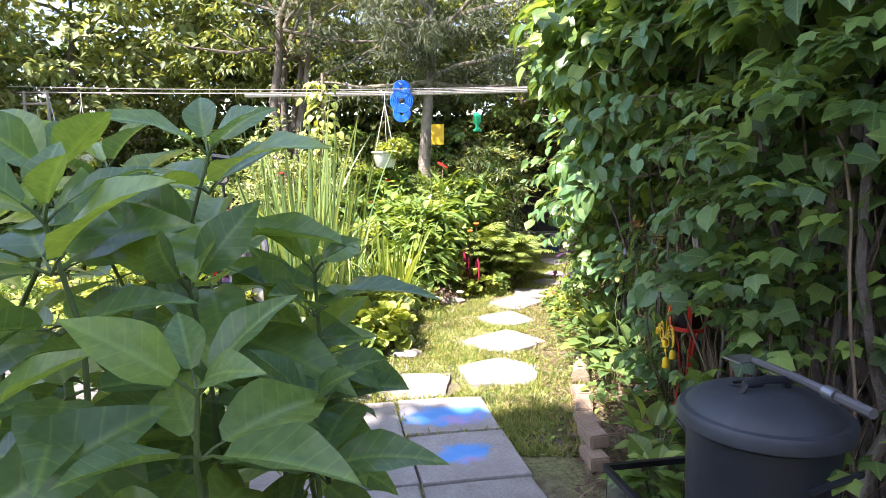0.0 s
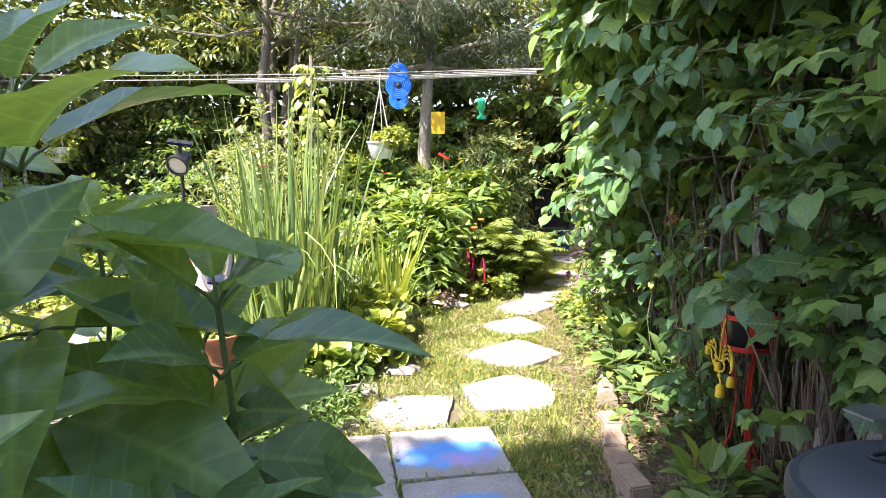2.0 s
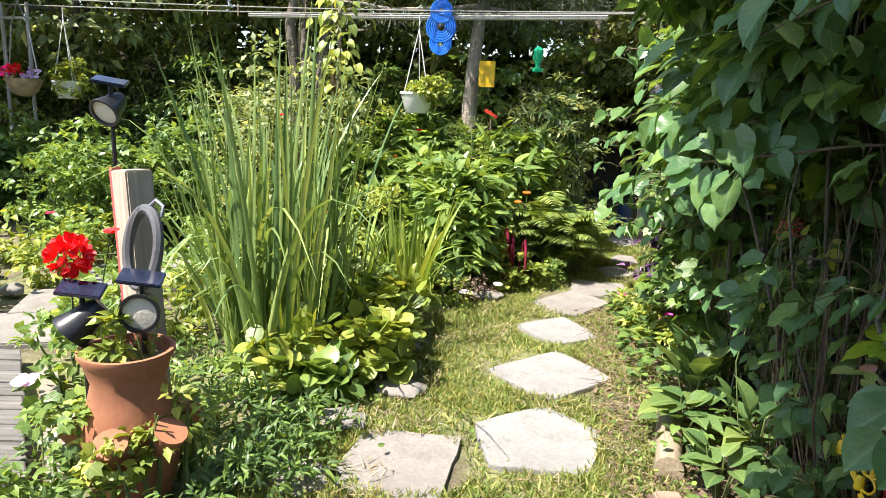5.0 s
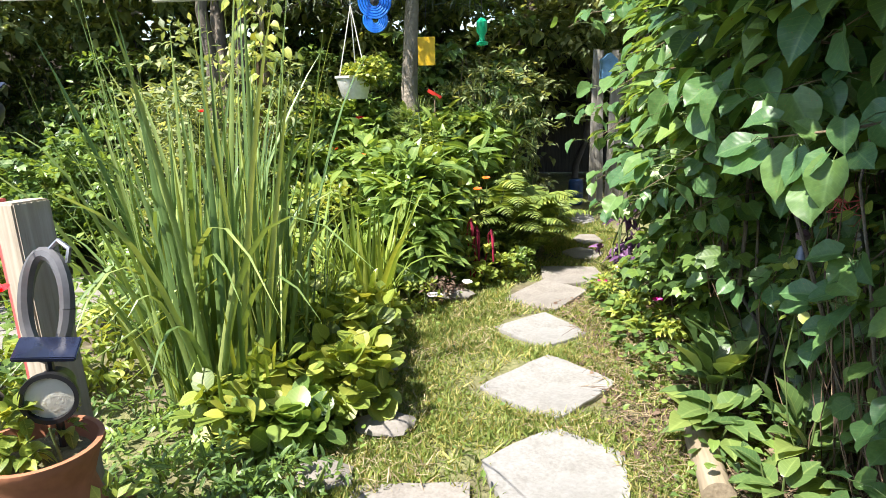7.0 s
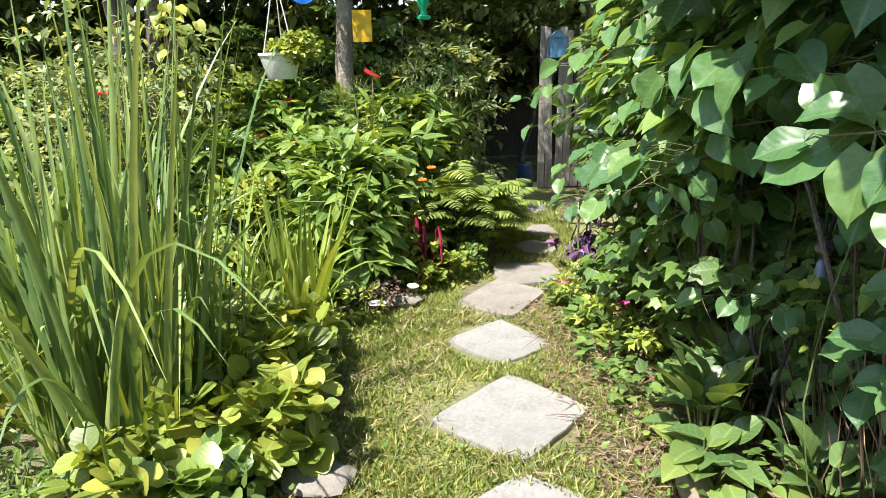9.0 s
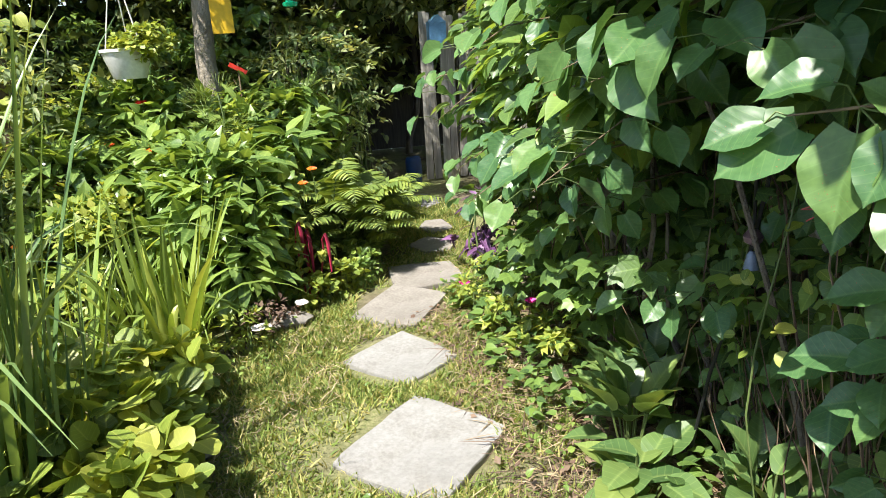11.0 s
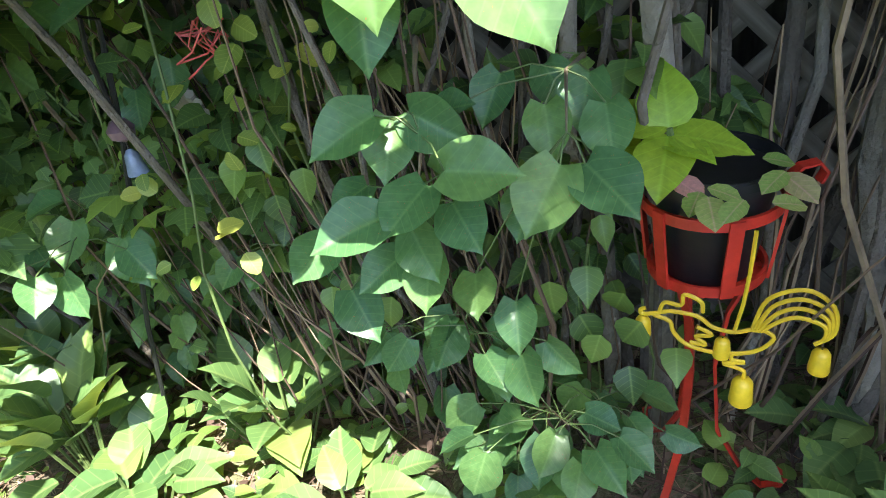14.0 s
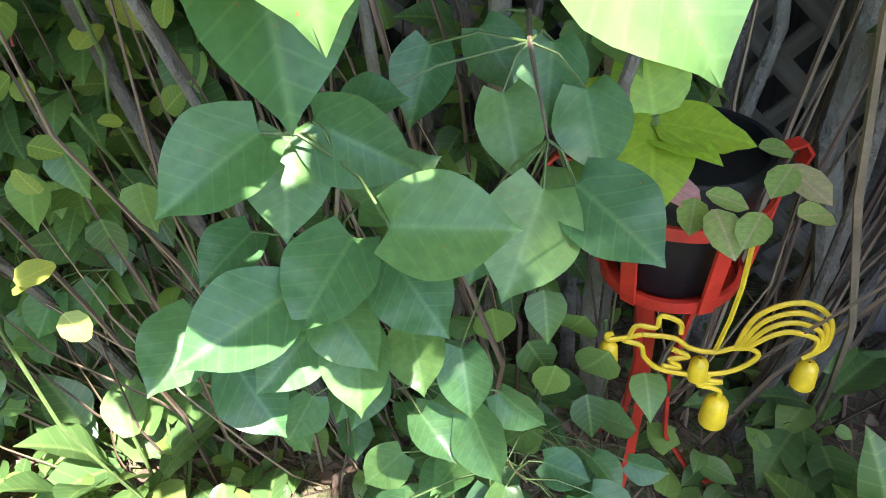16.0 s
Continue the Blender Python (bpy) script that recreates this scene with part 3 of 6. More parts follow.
for x, y, w, d, rz in ((-2.75, 5.45, 0.95, 0.62, 20), (-2.75, 6.10, 0.85, 0.62, 24), (-2.80, 6.74, 0.85, 0.6, 20), (-2.95, 7.36, 0.8, 0.6, 14), (-3.7, 5.35, 0.8, 0.6, 10), (-4.5, 5.2, 0.8, 0.6, 6)):
    part("slab", Geo().box((0, 0, 0), (w, d, 0.07), bevel=0.01), M_SIDESLAB, side_path, smooth=False, at=pose(x, y, -0.012, 0, 0, rz))

# ---- closing walls added round the walk; the pale one, unseen, bounces light ----
tagged(part("wall_bounce", Geo().box((0, -3.4, 1.5), (14, 0.2, 3.0)), M_BOUNCEWALL, smooth=False), "plain pale wall added unseen behind the walk to bounce light", "wall", kind="structure")
# added screen: hides the bright horizon so the woods stay dark
tagged(part("fence_back", Geo().box((-2.5, 14.2, 1.2), (24, 0.1, 2.4)).box((-12, 5, 1.2), (0.1, 18, 2.4)), M_DARKSCREEN, smooth=False), "dark board screen added behind the woods to block the low sky", "fence", kind="structure")

# ---- fences ----


def lattice_fence(y0, y1, x, h):
    f = thing("lattice_fence", (x, y0, 0), "weathered brown diagonal lattice fence behind the shrubs", "fence", kind="structure")
    L = y1 - y0
    s = h * math.sqrt(2)
    for sgn, off in ((1, 0.0), (-1, 0.012)):
        k = -h
        me = mesh_of("slat", Geo().box((0, 0, 0), (0.009, 0.046, s)), M_LATTICE)
        while k < L:
            part("slat", me, None, f, at=Matrix.Translation((off, k + h / 2 if sgn > 0 else k + h / 2, h / 2)) @ Matrix.Rotation(radians(-45 * sgn), 4, "X"))
            k += 0.165
    for yy in np.arange(0, L + 0.1, 1.8):
        part("post", Geo().box((0.06, yy, h / 2), (0.09, 0.09, h + 0.1)), M_LATTICE, f, smooth=False)
    part("rail", Geo().box((-0.012, L / 2, h), (0.04, L, 0.07)), M_LATTICE, f, smooth=False)
    return f


lattice_fence(1.2, 6.4, 2.12, 1.95)
tagged(part("fence_board", Geo().box((0, 0, 0.95), (0.02, 0.075, 1.95), bevel=0.003), M_PICKET, None, smooth=False, at=pose(1.93, 3.05, 0, 2, 0, 6)), "weathered pale upright board behind the hedge", "board")
# added dark sheet: gives the lattice gaps their shade, keeps sky out
tagged(part("wall_beyond", Geo().box((2.62, 3.5, 1.3), (0.1, 7.5, 2.6)), M_DARKSCREEN, smooth=False), "added dark screen standing in for the shade behind the lattice", "wall", kind="structure")

pickets = thing("picket_fence", (0, 0, 0), "old grey wooden picket fence at the end of the path", "fence", kind="structure")
for _i in range(34):
    t = _i / 33
    x, y = 2.25 + 0.3 * math.sin(t * 3), 7.2 + 4.6 * t
    h = 1.75 + _r.uniform(-0.06, 0.05)
    o = [(-0.05, 0), (0.05, 0), (0.05, h - 0.06), (0.0, h), (-0.05, h - 0.06)]
    g = Geo().add([(-0.009, a, b) for a, b in o] + [(0.009, a, b) for a, b in o], [(4, 3, 2, 1, 0), (5, 6, 7, 8, 9)] + [(k, (k + 1) % 5, 5 + (k + 1) % 5, 5 + k) for k in range(5)])
    part("picket", g, M_PICKET, pickets, smooth=False, at=pose(x, y, 0, _r.uniform(-2, 2), _r.uniform(-2, 2), _r.uniform(-4, 4)))
for _i in range(15):
    h = 1.9 + _r.uniform(-0.06, 0.05)
    part("picket", Geo().box((0, 0, h / 2), (0.085, 0.018, h)), M_PICKET, pickets, smooth=False, at=pose(1.86 + 0.105 * _i, 11.1 + _r.uniform(-0.02, 0.02), 0, 0, _r.uniform(-2, 2), 0))
part("rail", Geo().tube([(2.3 + 0.3 * math.sin(k / 5 * 3), 7.2 + 4.6 * k / 5, 1.2) for k in range(6)], 0.03, 4), M_PICKET, pickets, smooth=False)

# ---- near plants on the porch edge ----


def leaf_piece(parent, mesh, at, d, n, size):
    d, n = Vector(d).normalized(), Vector(n)
    s = d.cross(n).normalized()
    u = s.cross(d)
    m = Matrix((s, d, u)).transposed().to_4x4()
    return part("leaf", mesh, None, parent, at=Matrix.Translation(at) @ m @ Matrix.Diagonal((size, size, size, 1)))


def leaf_mesh(name, template, material):
    me = bpy.data.meshes.new(name)
    v, f, uv = template
    me.from_pydata([tuple(p) for p in v], [], f)
    lay = me.uv_layers.new(name="UVMap")
    for lp in me.loops:
        lay.data[lp.index].uv = uv[lp.vertex_index]
    me.polygons.foreach_set("use_smooth", [True] * len(me.polygons))
    me.materials.append(material)
    return me


SUN_LEAVES = [leaf_mesh("broad_leaf", blade_template(tuple(w * k for w in (0.02, 0.10, 0.19, 0.255, 0.285, 0.28, 0.25, 0.20, 0.14, 0.07, 0.0)), 6, fo, dr, wv), M_SUNLEAF)
              for k, fo, dr, wv in ((0.90, 0.42, 0.30, 0.014), (0.98, 0.26, 0.42, 0.018), (0.84, 0.55, 0.16, 0.012), (0.95, 0.36, 0.5, 0.016))]


def tall_plant(foot, top, seed, tiers=6, leaf=0.24):
    rng = np.random.default_rng(seed)
    root = thing("tall_leafy_plant", (foot[0], foot[1], 0.0), "tall plant with broad pointed green leaves on upright stems", "plant", "tall plants by the porch")
    t = Vector(top) - Vector((foot[0], foot[1], 0.0))
    line = branch(rng, (0, 0, -0.02), t, 0.03, 8)
    part("stem", Geo().tube(line, [0.011 - 0.0008 * i for i in range(9)], 7), M_STEM, root)
    turn = rng.uniform(0, 360)
    for i in range(tiers):
        f = i / (tiers - 1)
        z = t.z - (1 - f) ** 1.15 * 0.72
        p = Vector((t.x * z / t.z, t.y * z / t.z, z))
        n = 4
        for k in range(n):
            a = radians(turn + 360 * k / n + rng.uniform(-18, 18))
            lift = -0.75 + 1.75 * f + rng.uniform(-0.35, 0.35)
            if i == tiers - 1 and k == 3:
                lift = 1.6
            d = Vector((math.cos(a), math.sin(a), lift)).normalized()
            s = leaf * 1.12 * rng.uniform(0.75, 1.2) * (1 - 0.30 * (f > 0.95))
            q = p + d * 0.05
            part("petiole", Geo().tube([p, p + d * 0.025 + Vector((0, 0, 0.004)), q], [0.0035, 0.003, 0.0025], 5), M_STEM, root)
            leaf_piece(root, SUN_LEAVES[int(rng.integers(4))], q, d + Vector((0, 0, -0.1)), Vector((d.x * 0.3 + rng.uniform(-0.5, 0.6), d.y * 0.3 - 0.35 + rng.uniform(-0.5, 0.3), 1.0)), s)
        turn += 60
    return root


for _i, (foot, top, tiers, lf) in enumerate((
        ((-0.12, 1.80), (-0.08, 1.74, 1.24), 6, 0.21), ((-0.38, 1.75), (-0.31, 1.66, 1.54), 7, 0.25), ((-0.16, 1.20), (-0.13, 1.12, 1.14), 6, 0.21),
        ((-0.42, 1.30), (-0.42, 1.20, 1.42), 7, 0.22), ((-0.16, 1.90), (-0.13, 1.86, 1.0), 5, 0.2), ((-0.62, 1.55), (-0.60, 1.50, 1.48), 7, 0.24),
        ((-0.30, 1.5), (-0.28, 1.45, 1.25), 6, 0.22), ((-0.75, 1.15), (-0.72, 1.1, 1.38), 6, 0.23), ((-0.75, 2.0), (-0.72, 1.95, 1.50), 7, 0.23),
        ((-0.05, 1.48), (-0.02, 1.46, 0.98), 5, 0.2), ((-0.45, 1.0), (-0.44, 0.98, 1.12), 5, 0.21), ((-0.95, 1.7), (-0.93, 1.7, 1.45), 6, 0.24), ((-0.55, 2.2), (-0.5, 2.15, 1.3), 6, 0.22), ((-0.25, 2.05), (-0.22, 2.0, 1.1), 5, 0.21))):
    tall_plant(foot, top, 21 + _i, tiers, lf)

# ---- bin, tank ----
bin_root = thing("rubbish_bin", pose(1.24, 2.13, 0, 0, 0, 20) @ Matrix.Diagonal((0.97, 0.97, 0.985, 1)), "round black plastic rubbish bin with a dusty domed lid", "bin")
part("body", Geo().lathe([(0.20, 0.0), (0.21, 0.01), (0.235, 0.70), (0.25, 0.71), (0.25, 0.74), (0.225, 0.74), (0.22, 0.70), (0.19, 0.03)], sides=48), M_BIN, bin_root)
_lid = part("lid", Geo().lathe([(0.262, 0.715), (0.268, 0.72), (0.268, 0.752), (0.258, 0.765), (0.24, 0.768), (0.232, 0.778), (0.20, 0.80), (0.12, 0.822), (0.0, 0.828)], sides=56), M_BINLID, bin_root, "dusty dark grey domed lid")
part("lid_handle", Geo().tube([(-0.09, 0, 0.815), (-0.08, 0, 0.85), (0, 0, 0.858), (0.08, 0, 0.85), (0.09, 0, 0.815)], 0.014, 8), M_BIN, _lid)
for a in (-80, 100):
    part("side_handle", Geo().tube([pose(0, 0, 0, 0, 0, a) @ Vector(p) for p in ((0.23, -0.08, 0.60), (0.275, -0.08, 0.64), (0.275, 0.08, 0.64), (0.23, 0.08, 0.60))], 0.011, 6), M_BIN, bin_root)
_st = thing("paint_scraper_pole", (0, 0, 0), "grey tool with a long handle lying across the bin lid", "tool")
part("handle", Geo().tube([(1.29, 2.34, 0.842), (1.33, 2.11, 0.856), (1.40, 1.84, 0.85)], [0.012, 0.014, 0.016], 8), M_GREY, _st)
part("ferrule", Geo().tube([(1.355, 2.00, 0.855), (1.366, 1.96, 0.854)], 0.021, 10), M_STEEL, _st)
part("blade", Geo().box((1.265, 2.37, 0.838), (0.10, 0.08, 0.006), rz=0.4), M_STEEL, _st, smooth=False)
_sl = thing("black_strap", (1.2, 2.17, 0.802), "loop of black cord lying on the bin lid", "strap")
part("loop", Geo().tube([(0.05 * math.cos(a), 0.025 * math.sin(a), 0.012) for a in np.linspace(0, 6.283, 14)], 0.006, 6), M_BLACK, _sl)

tank = thing("glass_tank", pose(1.06, 2.50, 0, 0, 0, 14), "old glass fish tank with a black rim beside the bin", "tank")
for x, y, sx, sy in ((0, -0.15, 0.34, 0.006), (0, 0.15, 0.34, 0.006), (-0.17, 0, 0.006, 0.29), (0.17, 0, 0.006, 0.29)):
    part("pane", Geo().box((x, y, 0.16), (sx, sy, 0.30)), M_GLASS, tank, smooth=False)
for z in (0.012, 0.315):
    part("rim", Geo().box((0, -0.155, z), (0.36, 0.02, 0.024)).box((0, 0.155, z), (0.36, 0.02, 0.024)).box((-0.175, 0, z), (0.02, 0.29, 0.024)).box((0.175, 0, z), (0.02, 0.29, 0.024)), M_BLACK, tank, smooth=False)
bush("potted_seedling", (1.06, 2.50, 0.12), (0.12, 0.1, 0.1), 8, 14, 0.07, OVATE, M_BED, "broad green weeds growing inside the glass tank", "plant", 5, 3, 0.06)

# ---- hedge of lilac and vines ----


def lilac(at, radii, seed, n_clumps, per, lean, size=0.125):
    """A tall old shrub: several crooked trunks and a leafy face."""
    rng = np.random.default_rng(seed)
    root = thing("lilac_shrub", (at[0], at[1], 0), "tall lilac shrub with heart-shaped leaves and crooked grey trunks", "shrub", "hedge shrubs")
    for i in range(5):
        a = Vector((rng.uniform(-0.15, 0.2), rng.uniform(-0.35, 0.35), -0.03))
        b = Vector((rng.uniform(-0.35, 0.25) + lean, a.y + rng.uniform(-0.5, 0.5), at[2] + rng.uniform(0.1, 0.8)))
        line = branch(rng, a, b, 0.07, 8)
        r = rng.uniform(0.010, 0.024) * (0.6 if 4.0 < at[1] < 5.4 else 1.0)
        part("trunk", Geo().tube(line, [r * (1 - 0.09 * k) for k in range(9)], 8), M_BARK, root)
    P, out = puff(rng, (lean, 0, at[2]), radii, n_clumps, 0.17, per)
    keep = (P[:, 2] > 0.35) & (P[:, 0] + at[0] > 0.92 + 0.10 * np.sin(P[:, 2] * 5 + P[:, 1] * 4))
    wy = P[:, 1] + at[1]
    keep &= ~((P[:, 2] < 1.25 + 0.12 * np.sin(wy * 7)) & (P[:, 0] + at[0] < 1.72) & (wy > 3.3) & (wy < 5.35))
    keep &= ~((P[:, 2] < 1.62 + 0.10 * np.sin(wy * 9)) & (wy > 3.42) & (wy < 4.42))
    P, out = P[keep], out[keep]
    out[:, 0] -= 0.5
    D, N = droopy(rng, out, 0.7, 0.45)
    leaves("foliage", P, D, N, size * rng.uniform(0.6, 1.25, len(P)), HEART, M_LILAC, root)
    return root


for _i, (x, y, z, rx, ry, rz, nc, per, lean) in enumerate((
        (1.82, 2.75, 1.75, 0.5, 0.65, 0.95, 50, 12, 0.05), (1.74, 3.55, 1.95, 0.52, 0.6, 0.75, 58, 12, -0.05), (1.70, 4.45, 1.85, 0.60, 0.6, 0.85, 100, 14, -0.1),
        (1.72, 5.25, 1.65, 0.58, 0.6, 1.0, 120, 15, -0.12), (1.75, 6.05, 1.55, 0.55, 0.6, 1.05, 120, 15, -0.08), (1.82, 6.85, 1.5, 0.55, 0.6, 1.1, 120, 15, -0.05), (2.0, 7.6, 1.6, 0.5, 0.6, 1.1, 90, 14, 0))):
    lilac((x, y, z), (rx, ry, rz), 40 + _i, nc, per, lean, 0.095 if y < 4 else 0.115)

# leafy roof added over the hedge, which keeps its inside dark
for _i, (x, y, z, rx, ry, rz, nc) in enumerate(((1.72, 2.55, 2.15, 0.55, 0.5, 0.35, 80), (1.70, 3.35, 2.25, 0.60, 0.5, 0.38, 80), (1.75, 4.1, 2.2, 0.55, 0.5, 0.35, 60), (1.78, 4.95, 2.3, 0.55, 0.55, 0.35, 60), (1.8, 5.8, 2.25, 0.55, 0.55, 0.35, 60), (1.85, 6.7, 2.2, 0.5, 0.55, 0.35, 50))):
    rng = np.random.default_rng(750 + _i)
    root = thing("hedge_shade_crown", (x, y, 0), "dense leafy crown added on top of the old lilac hedge to shade it", "shrub", "hedge crowns")
    for k in range(3):
        part("trunk", Geo().tube(branch(rng, (0.15 + rng.normal() * 0.05, rng.uniform(-0.3, 0.3), -0.03), (rng.normal() * 0.15, rng.uniform(-0.3, 0.3), z + 0.1), 0.06, 7), [0.017 - 0.0017 * q for q in range(8)], 7), M_BARK, root)
    P, out = puff(rng, (0, 0, z), (rx, ry, rz), nc, 0.16, 14)
    out[:, 0] -= 0.3
    D, N = droopy(rng, out, 0.6, 0.45)
    leaves("foliage", P, D, N, 0.115 * rng.uniform(0.6, 1.2, len(P)), HEART, M_LILAC, root)

# taller crowns added high over the hedge, mostly out of view, to shade it
for _i, (x, y, z, rx, ry, rz, nc) in enumerate(((1.75, 2.5, 3.05, 0.75, 0.6, 0.6, 24), (1.65, 3.3, 3.0, 0.8, 0.6, 0.5, 90), (0.90, 3.75, 2.22, 0.32, 0.45, 0.20, 13), (1.12, 4.0, 2.12, 0.40, 0.45, 0.26, 46), (1.12, 4.75, 2.12, 0.40, 0.45, 0.26, 46), (2.1, 2.3, 2.4, 0.3, 0.8, 0.7, 40), (2.15, 3.4, 2.2, 0.3, 0.8, 0.5, 50))):
    rng = np.random.default_rng(790 + _i)
    root = thing("hedge_shade_crown", (x, y, 0), "dense leafy crown added on top of the old lilac hedge to shade it", "shrub", "hedge crowns")
    for k in range(2):
        part("trunk", Geo().tube(branch(rng, (0.2 if 1.5 < x < 2 else 1.66 - x if x < 1.5 else 0.0, rng.uniform(-0.3, 0.3), -0.03), (rng.normal() * 0.12 + (1.5 - x if x < 1.5 else 0.0), rng.uniform(-0.3, 0.3), z + 0.1), 0.05, 7), [(0.024 if x > 1.5 else 0.011) * (1 - 0.1 * q) for q in range(8)], 7), M_BARK, root)
    P, out = puff(rng, (0, 0, z), (rx, ry, rz), nc, 0.18, 15)
    D, N = droopy(rng, out, 0.6, 0.45)
    leaves("foliage", P, D, N, 0.12 * rng.uniform(0.6, 1.2, len(P)), HEART, M_LILAC, root)

# climbing vine over the hedge: lobed leaves
for _i, (y, z, n) in enumerate(((2.3, 1.2, 20), (2.55, 1.5, 30), (2.95, 1.15, 26), (3.3, 1.75, 36), (5.0, 0.9, 16), (5.9, 0.8, 60), (6.7, 0.8, 60))):
    rng = np.random.default_rng(70 + _i)
    root = thing("climbing_vine", (1.55, y, 0), "climbing vine with lobed green leaves over the hedge", "vine", "hedge vines")
    part("runner", Geo().tube(branch(rng, (0.1, 0, -0.02), (0, 0.2, z + 0.5), 0.08, 8), 0.006, 5), M_TWIG, root)
    P, out = puff(rng, (0.02, 0, z), (0.42, 0.5, 0.8), n, 0.14, 12)
    keep = P[:, 2] > 0.1
    P, out = P[keep], out[keep]
    out[:, 0] -= 0.6
    D, N = droopy(rng, out, 0.6, 0.5)
    leaves("foliage", P, D, N, 0.085 * rng.uniform(0.6, 1.3, len(P)), MAPLE, M_VINE, root)

# dry upright stems and twigs in the hedge's dark inside
rng = np.random.default_rng(90)
_g = Geo()
for _k in range(140):
    y = rng.uniform(2.3, 7.4)
    x = rng.uniform(1.62 if y < 4.5 else 1.45, 2.05)
    h = rng.uniform(0.5, 1.6)
    _g.tube(branch(rng, (x, y, -0.02), (x + rng.normal() * 0.18, y + rng.normal() * 0.25, h), 0.06, 4), [0.0036, 0.0032, 0.0028, 0.002, 0.0012], 4, cap=False)
# a leaning thicket of woody shoots in front of the lattice
for _k in range(34):
    y = rng.uniform(2.75, 3.68)
    x = rng.uniform(1.60, 1.76)
    h = rng.uniform(0.8, 1.7)
    r = rng.uniform(0.003, 0.008)
    _g.tube(branch(rng, (x, y, -0.02), (x + rng.normal() * 0.06, y - 0.12 + rng.normal() * 0.2, h), 0.05, 5), [r, r * 0.92, r * 0.84, r * 0.7, r * 0.55, r * 0.3], 5, cap=False)
for _k in range(120):
    y = rng.uniform(4.0, 5.0)
    x = rng.uniform(1.50, 1.86)
    h = rng.uniform(0.5, 1.5)
    r = rng.uniform(0.002, 0.006)
    _g.tube(branch(rng, (x, y - 0.1, -0.02), (x + rng.normal() * 0.07, y + 0.10 + rng.normal() * 0.16, h), 0.05, 5), [r, r * 0.92, r * 0.84, r * 0.7, r * 0.55, r * 0.3], 5, cap=False)
tagged(part("dry_stems", _g, M_STRAW, smooth=True), "dry tangled brown stems inside the hedge", "stems", kind="stuff")

bare = thing("bare_trunks", (1.68, 3.78, 0), "bare pale crooked lilac trunks before the lattice fence", "shrub")
rng = np.random.default_rng(95)
for x, y, r, dx, dy, h in ((0.0, 0.0, 0.030, -0.05, 0.10, 2.3), (0.08, 0.12, 0.022, 0.02, 0.22, 2.2), (-0.02, -0.42, 0.026, 0.02, -0.02, 2.3), (0.05, -0.16, 0.016, 0.1, -0.3, 2.0), (0.1, 0.3, 0.014, -0.05, 0.25, 1.8), (-0.14, -1.05, 0.040, 0.30, -0.06, 2.3), (0.12, -1.30, 0.028, 0.10, 0.25, 2.3)):
    part("trunk", Geo().tube(branch(rng, (x, y, -0.03), (x + dx, y + dy, h), 0.05, 8), [r * (1 - 0.07 * k) for k in range(9)], 9), M_PALEBARK, bare)

for _i, (y, z, n) in enumerate(((4.0, 0.8, 30), (4.6, 0.65, 46), (5.1, 0.6, 46), (5.6, 0.55, 40))):
    rng = np.random.default_rng(85 + _i)
    root = thing("climbing_vine", (1.82, y, 0), "shaded vine with dark green leaves inside the hedge", "vine", "hedge vines")
    part("runner", Geo().tube(branch(rng, (0.1, 0, -0.02), (0, 0.1, z + 0.5), 0.08, 8), 0.005, 5), M_TWIG, root)
    P, out = puff(rng, (0.0, 0, z), (0.24, 0.34, 0.55), n, 0.12, 11)
    keep = P[:, 2] > 0.05
    P, out = P[keep], out[keep]
    out[:, 0] -= 0.7
    D, N = droopy(rng, out, 0.6, 0.5)
    N[:, 0] -= 0.6
    leaves("foliage", P, D, N, 0.075 * rng.uniform(0.6, 1.3, len(P)), (OVATE, HEART)[_i % 2], M_VINE, root)

HEARTS = [leaf_mesh("heart_leaf", blade_template(tuple(w * k for w in (0.03, 0.22, 0.335, 0.395, 0.42, 0.42, 0.405, 0.375, 0.325, 0.255, 0.16, 0.06, 0.0)), 6, fo, dr, 0.018, 0.17), M_BIGLEAF)
          for k, fo, dr in ((0.98, 0.36, 0.18), (0.94, 0.50, 0.30), (1.02, 0.26, 0.10))]


def leafy_branch(line, n, size, seed, label, spread=0.12, fall=0.8, face=(-0.6, -0.2, 0.9)):
    """A branch whose large leaves hang along it."""
    rng = np.random.default_rng(seed)
    pts = [Vector(p) for p in line]
    root = thing("leafy_branch", pts[0], label, "branch", "overhanging branches")
    rel = [p - pts[0] for p in pts]
    part("twig", Geo().tube(rel, [0.007 - 0.006 * k / (len(rel) - 1) for k in range(len(rel))], 6), M_TWIG, root)
    for i in range(n):
        t = (i + rng.uniform(0, 0.8)) / n * (len(rel) - 1)
        k = min(int(t), len(rel) - 2)
        p = rel[k].lerp(rel[k + 1], t - k)
        o = Vector(rng.normal(size=3)) * spread
        if o.length > 1.5 * spread:
            o = o.normalized() * 1.5 * spread
        o.z = abs(o.z) * 0.3 - 0.02
        q = p + o
        d = (o.normalized() * 0.7 + Vector((-0.25, -0.1, -fall)) + Vector(rng.normal(size=3)) * 0.3)
        part("petiole", Geo().tube([p, p.lerp(q, 0.5) + Vector((0, 0, 0.015)), q], 0.0014, 5), M_STEM, root)
        leaf_piece(root, HEARTS[int(rng.integers(3))], q, d, Vector(face) + Vector(rng.normal(size=3)) * 0.35, size * rng.uniform(0.75, 1.2))
    return root



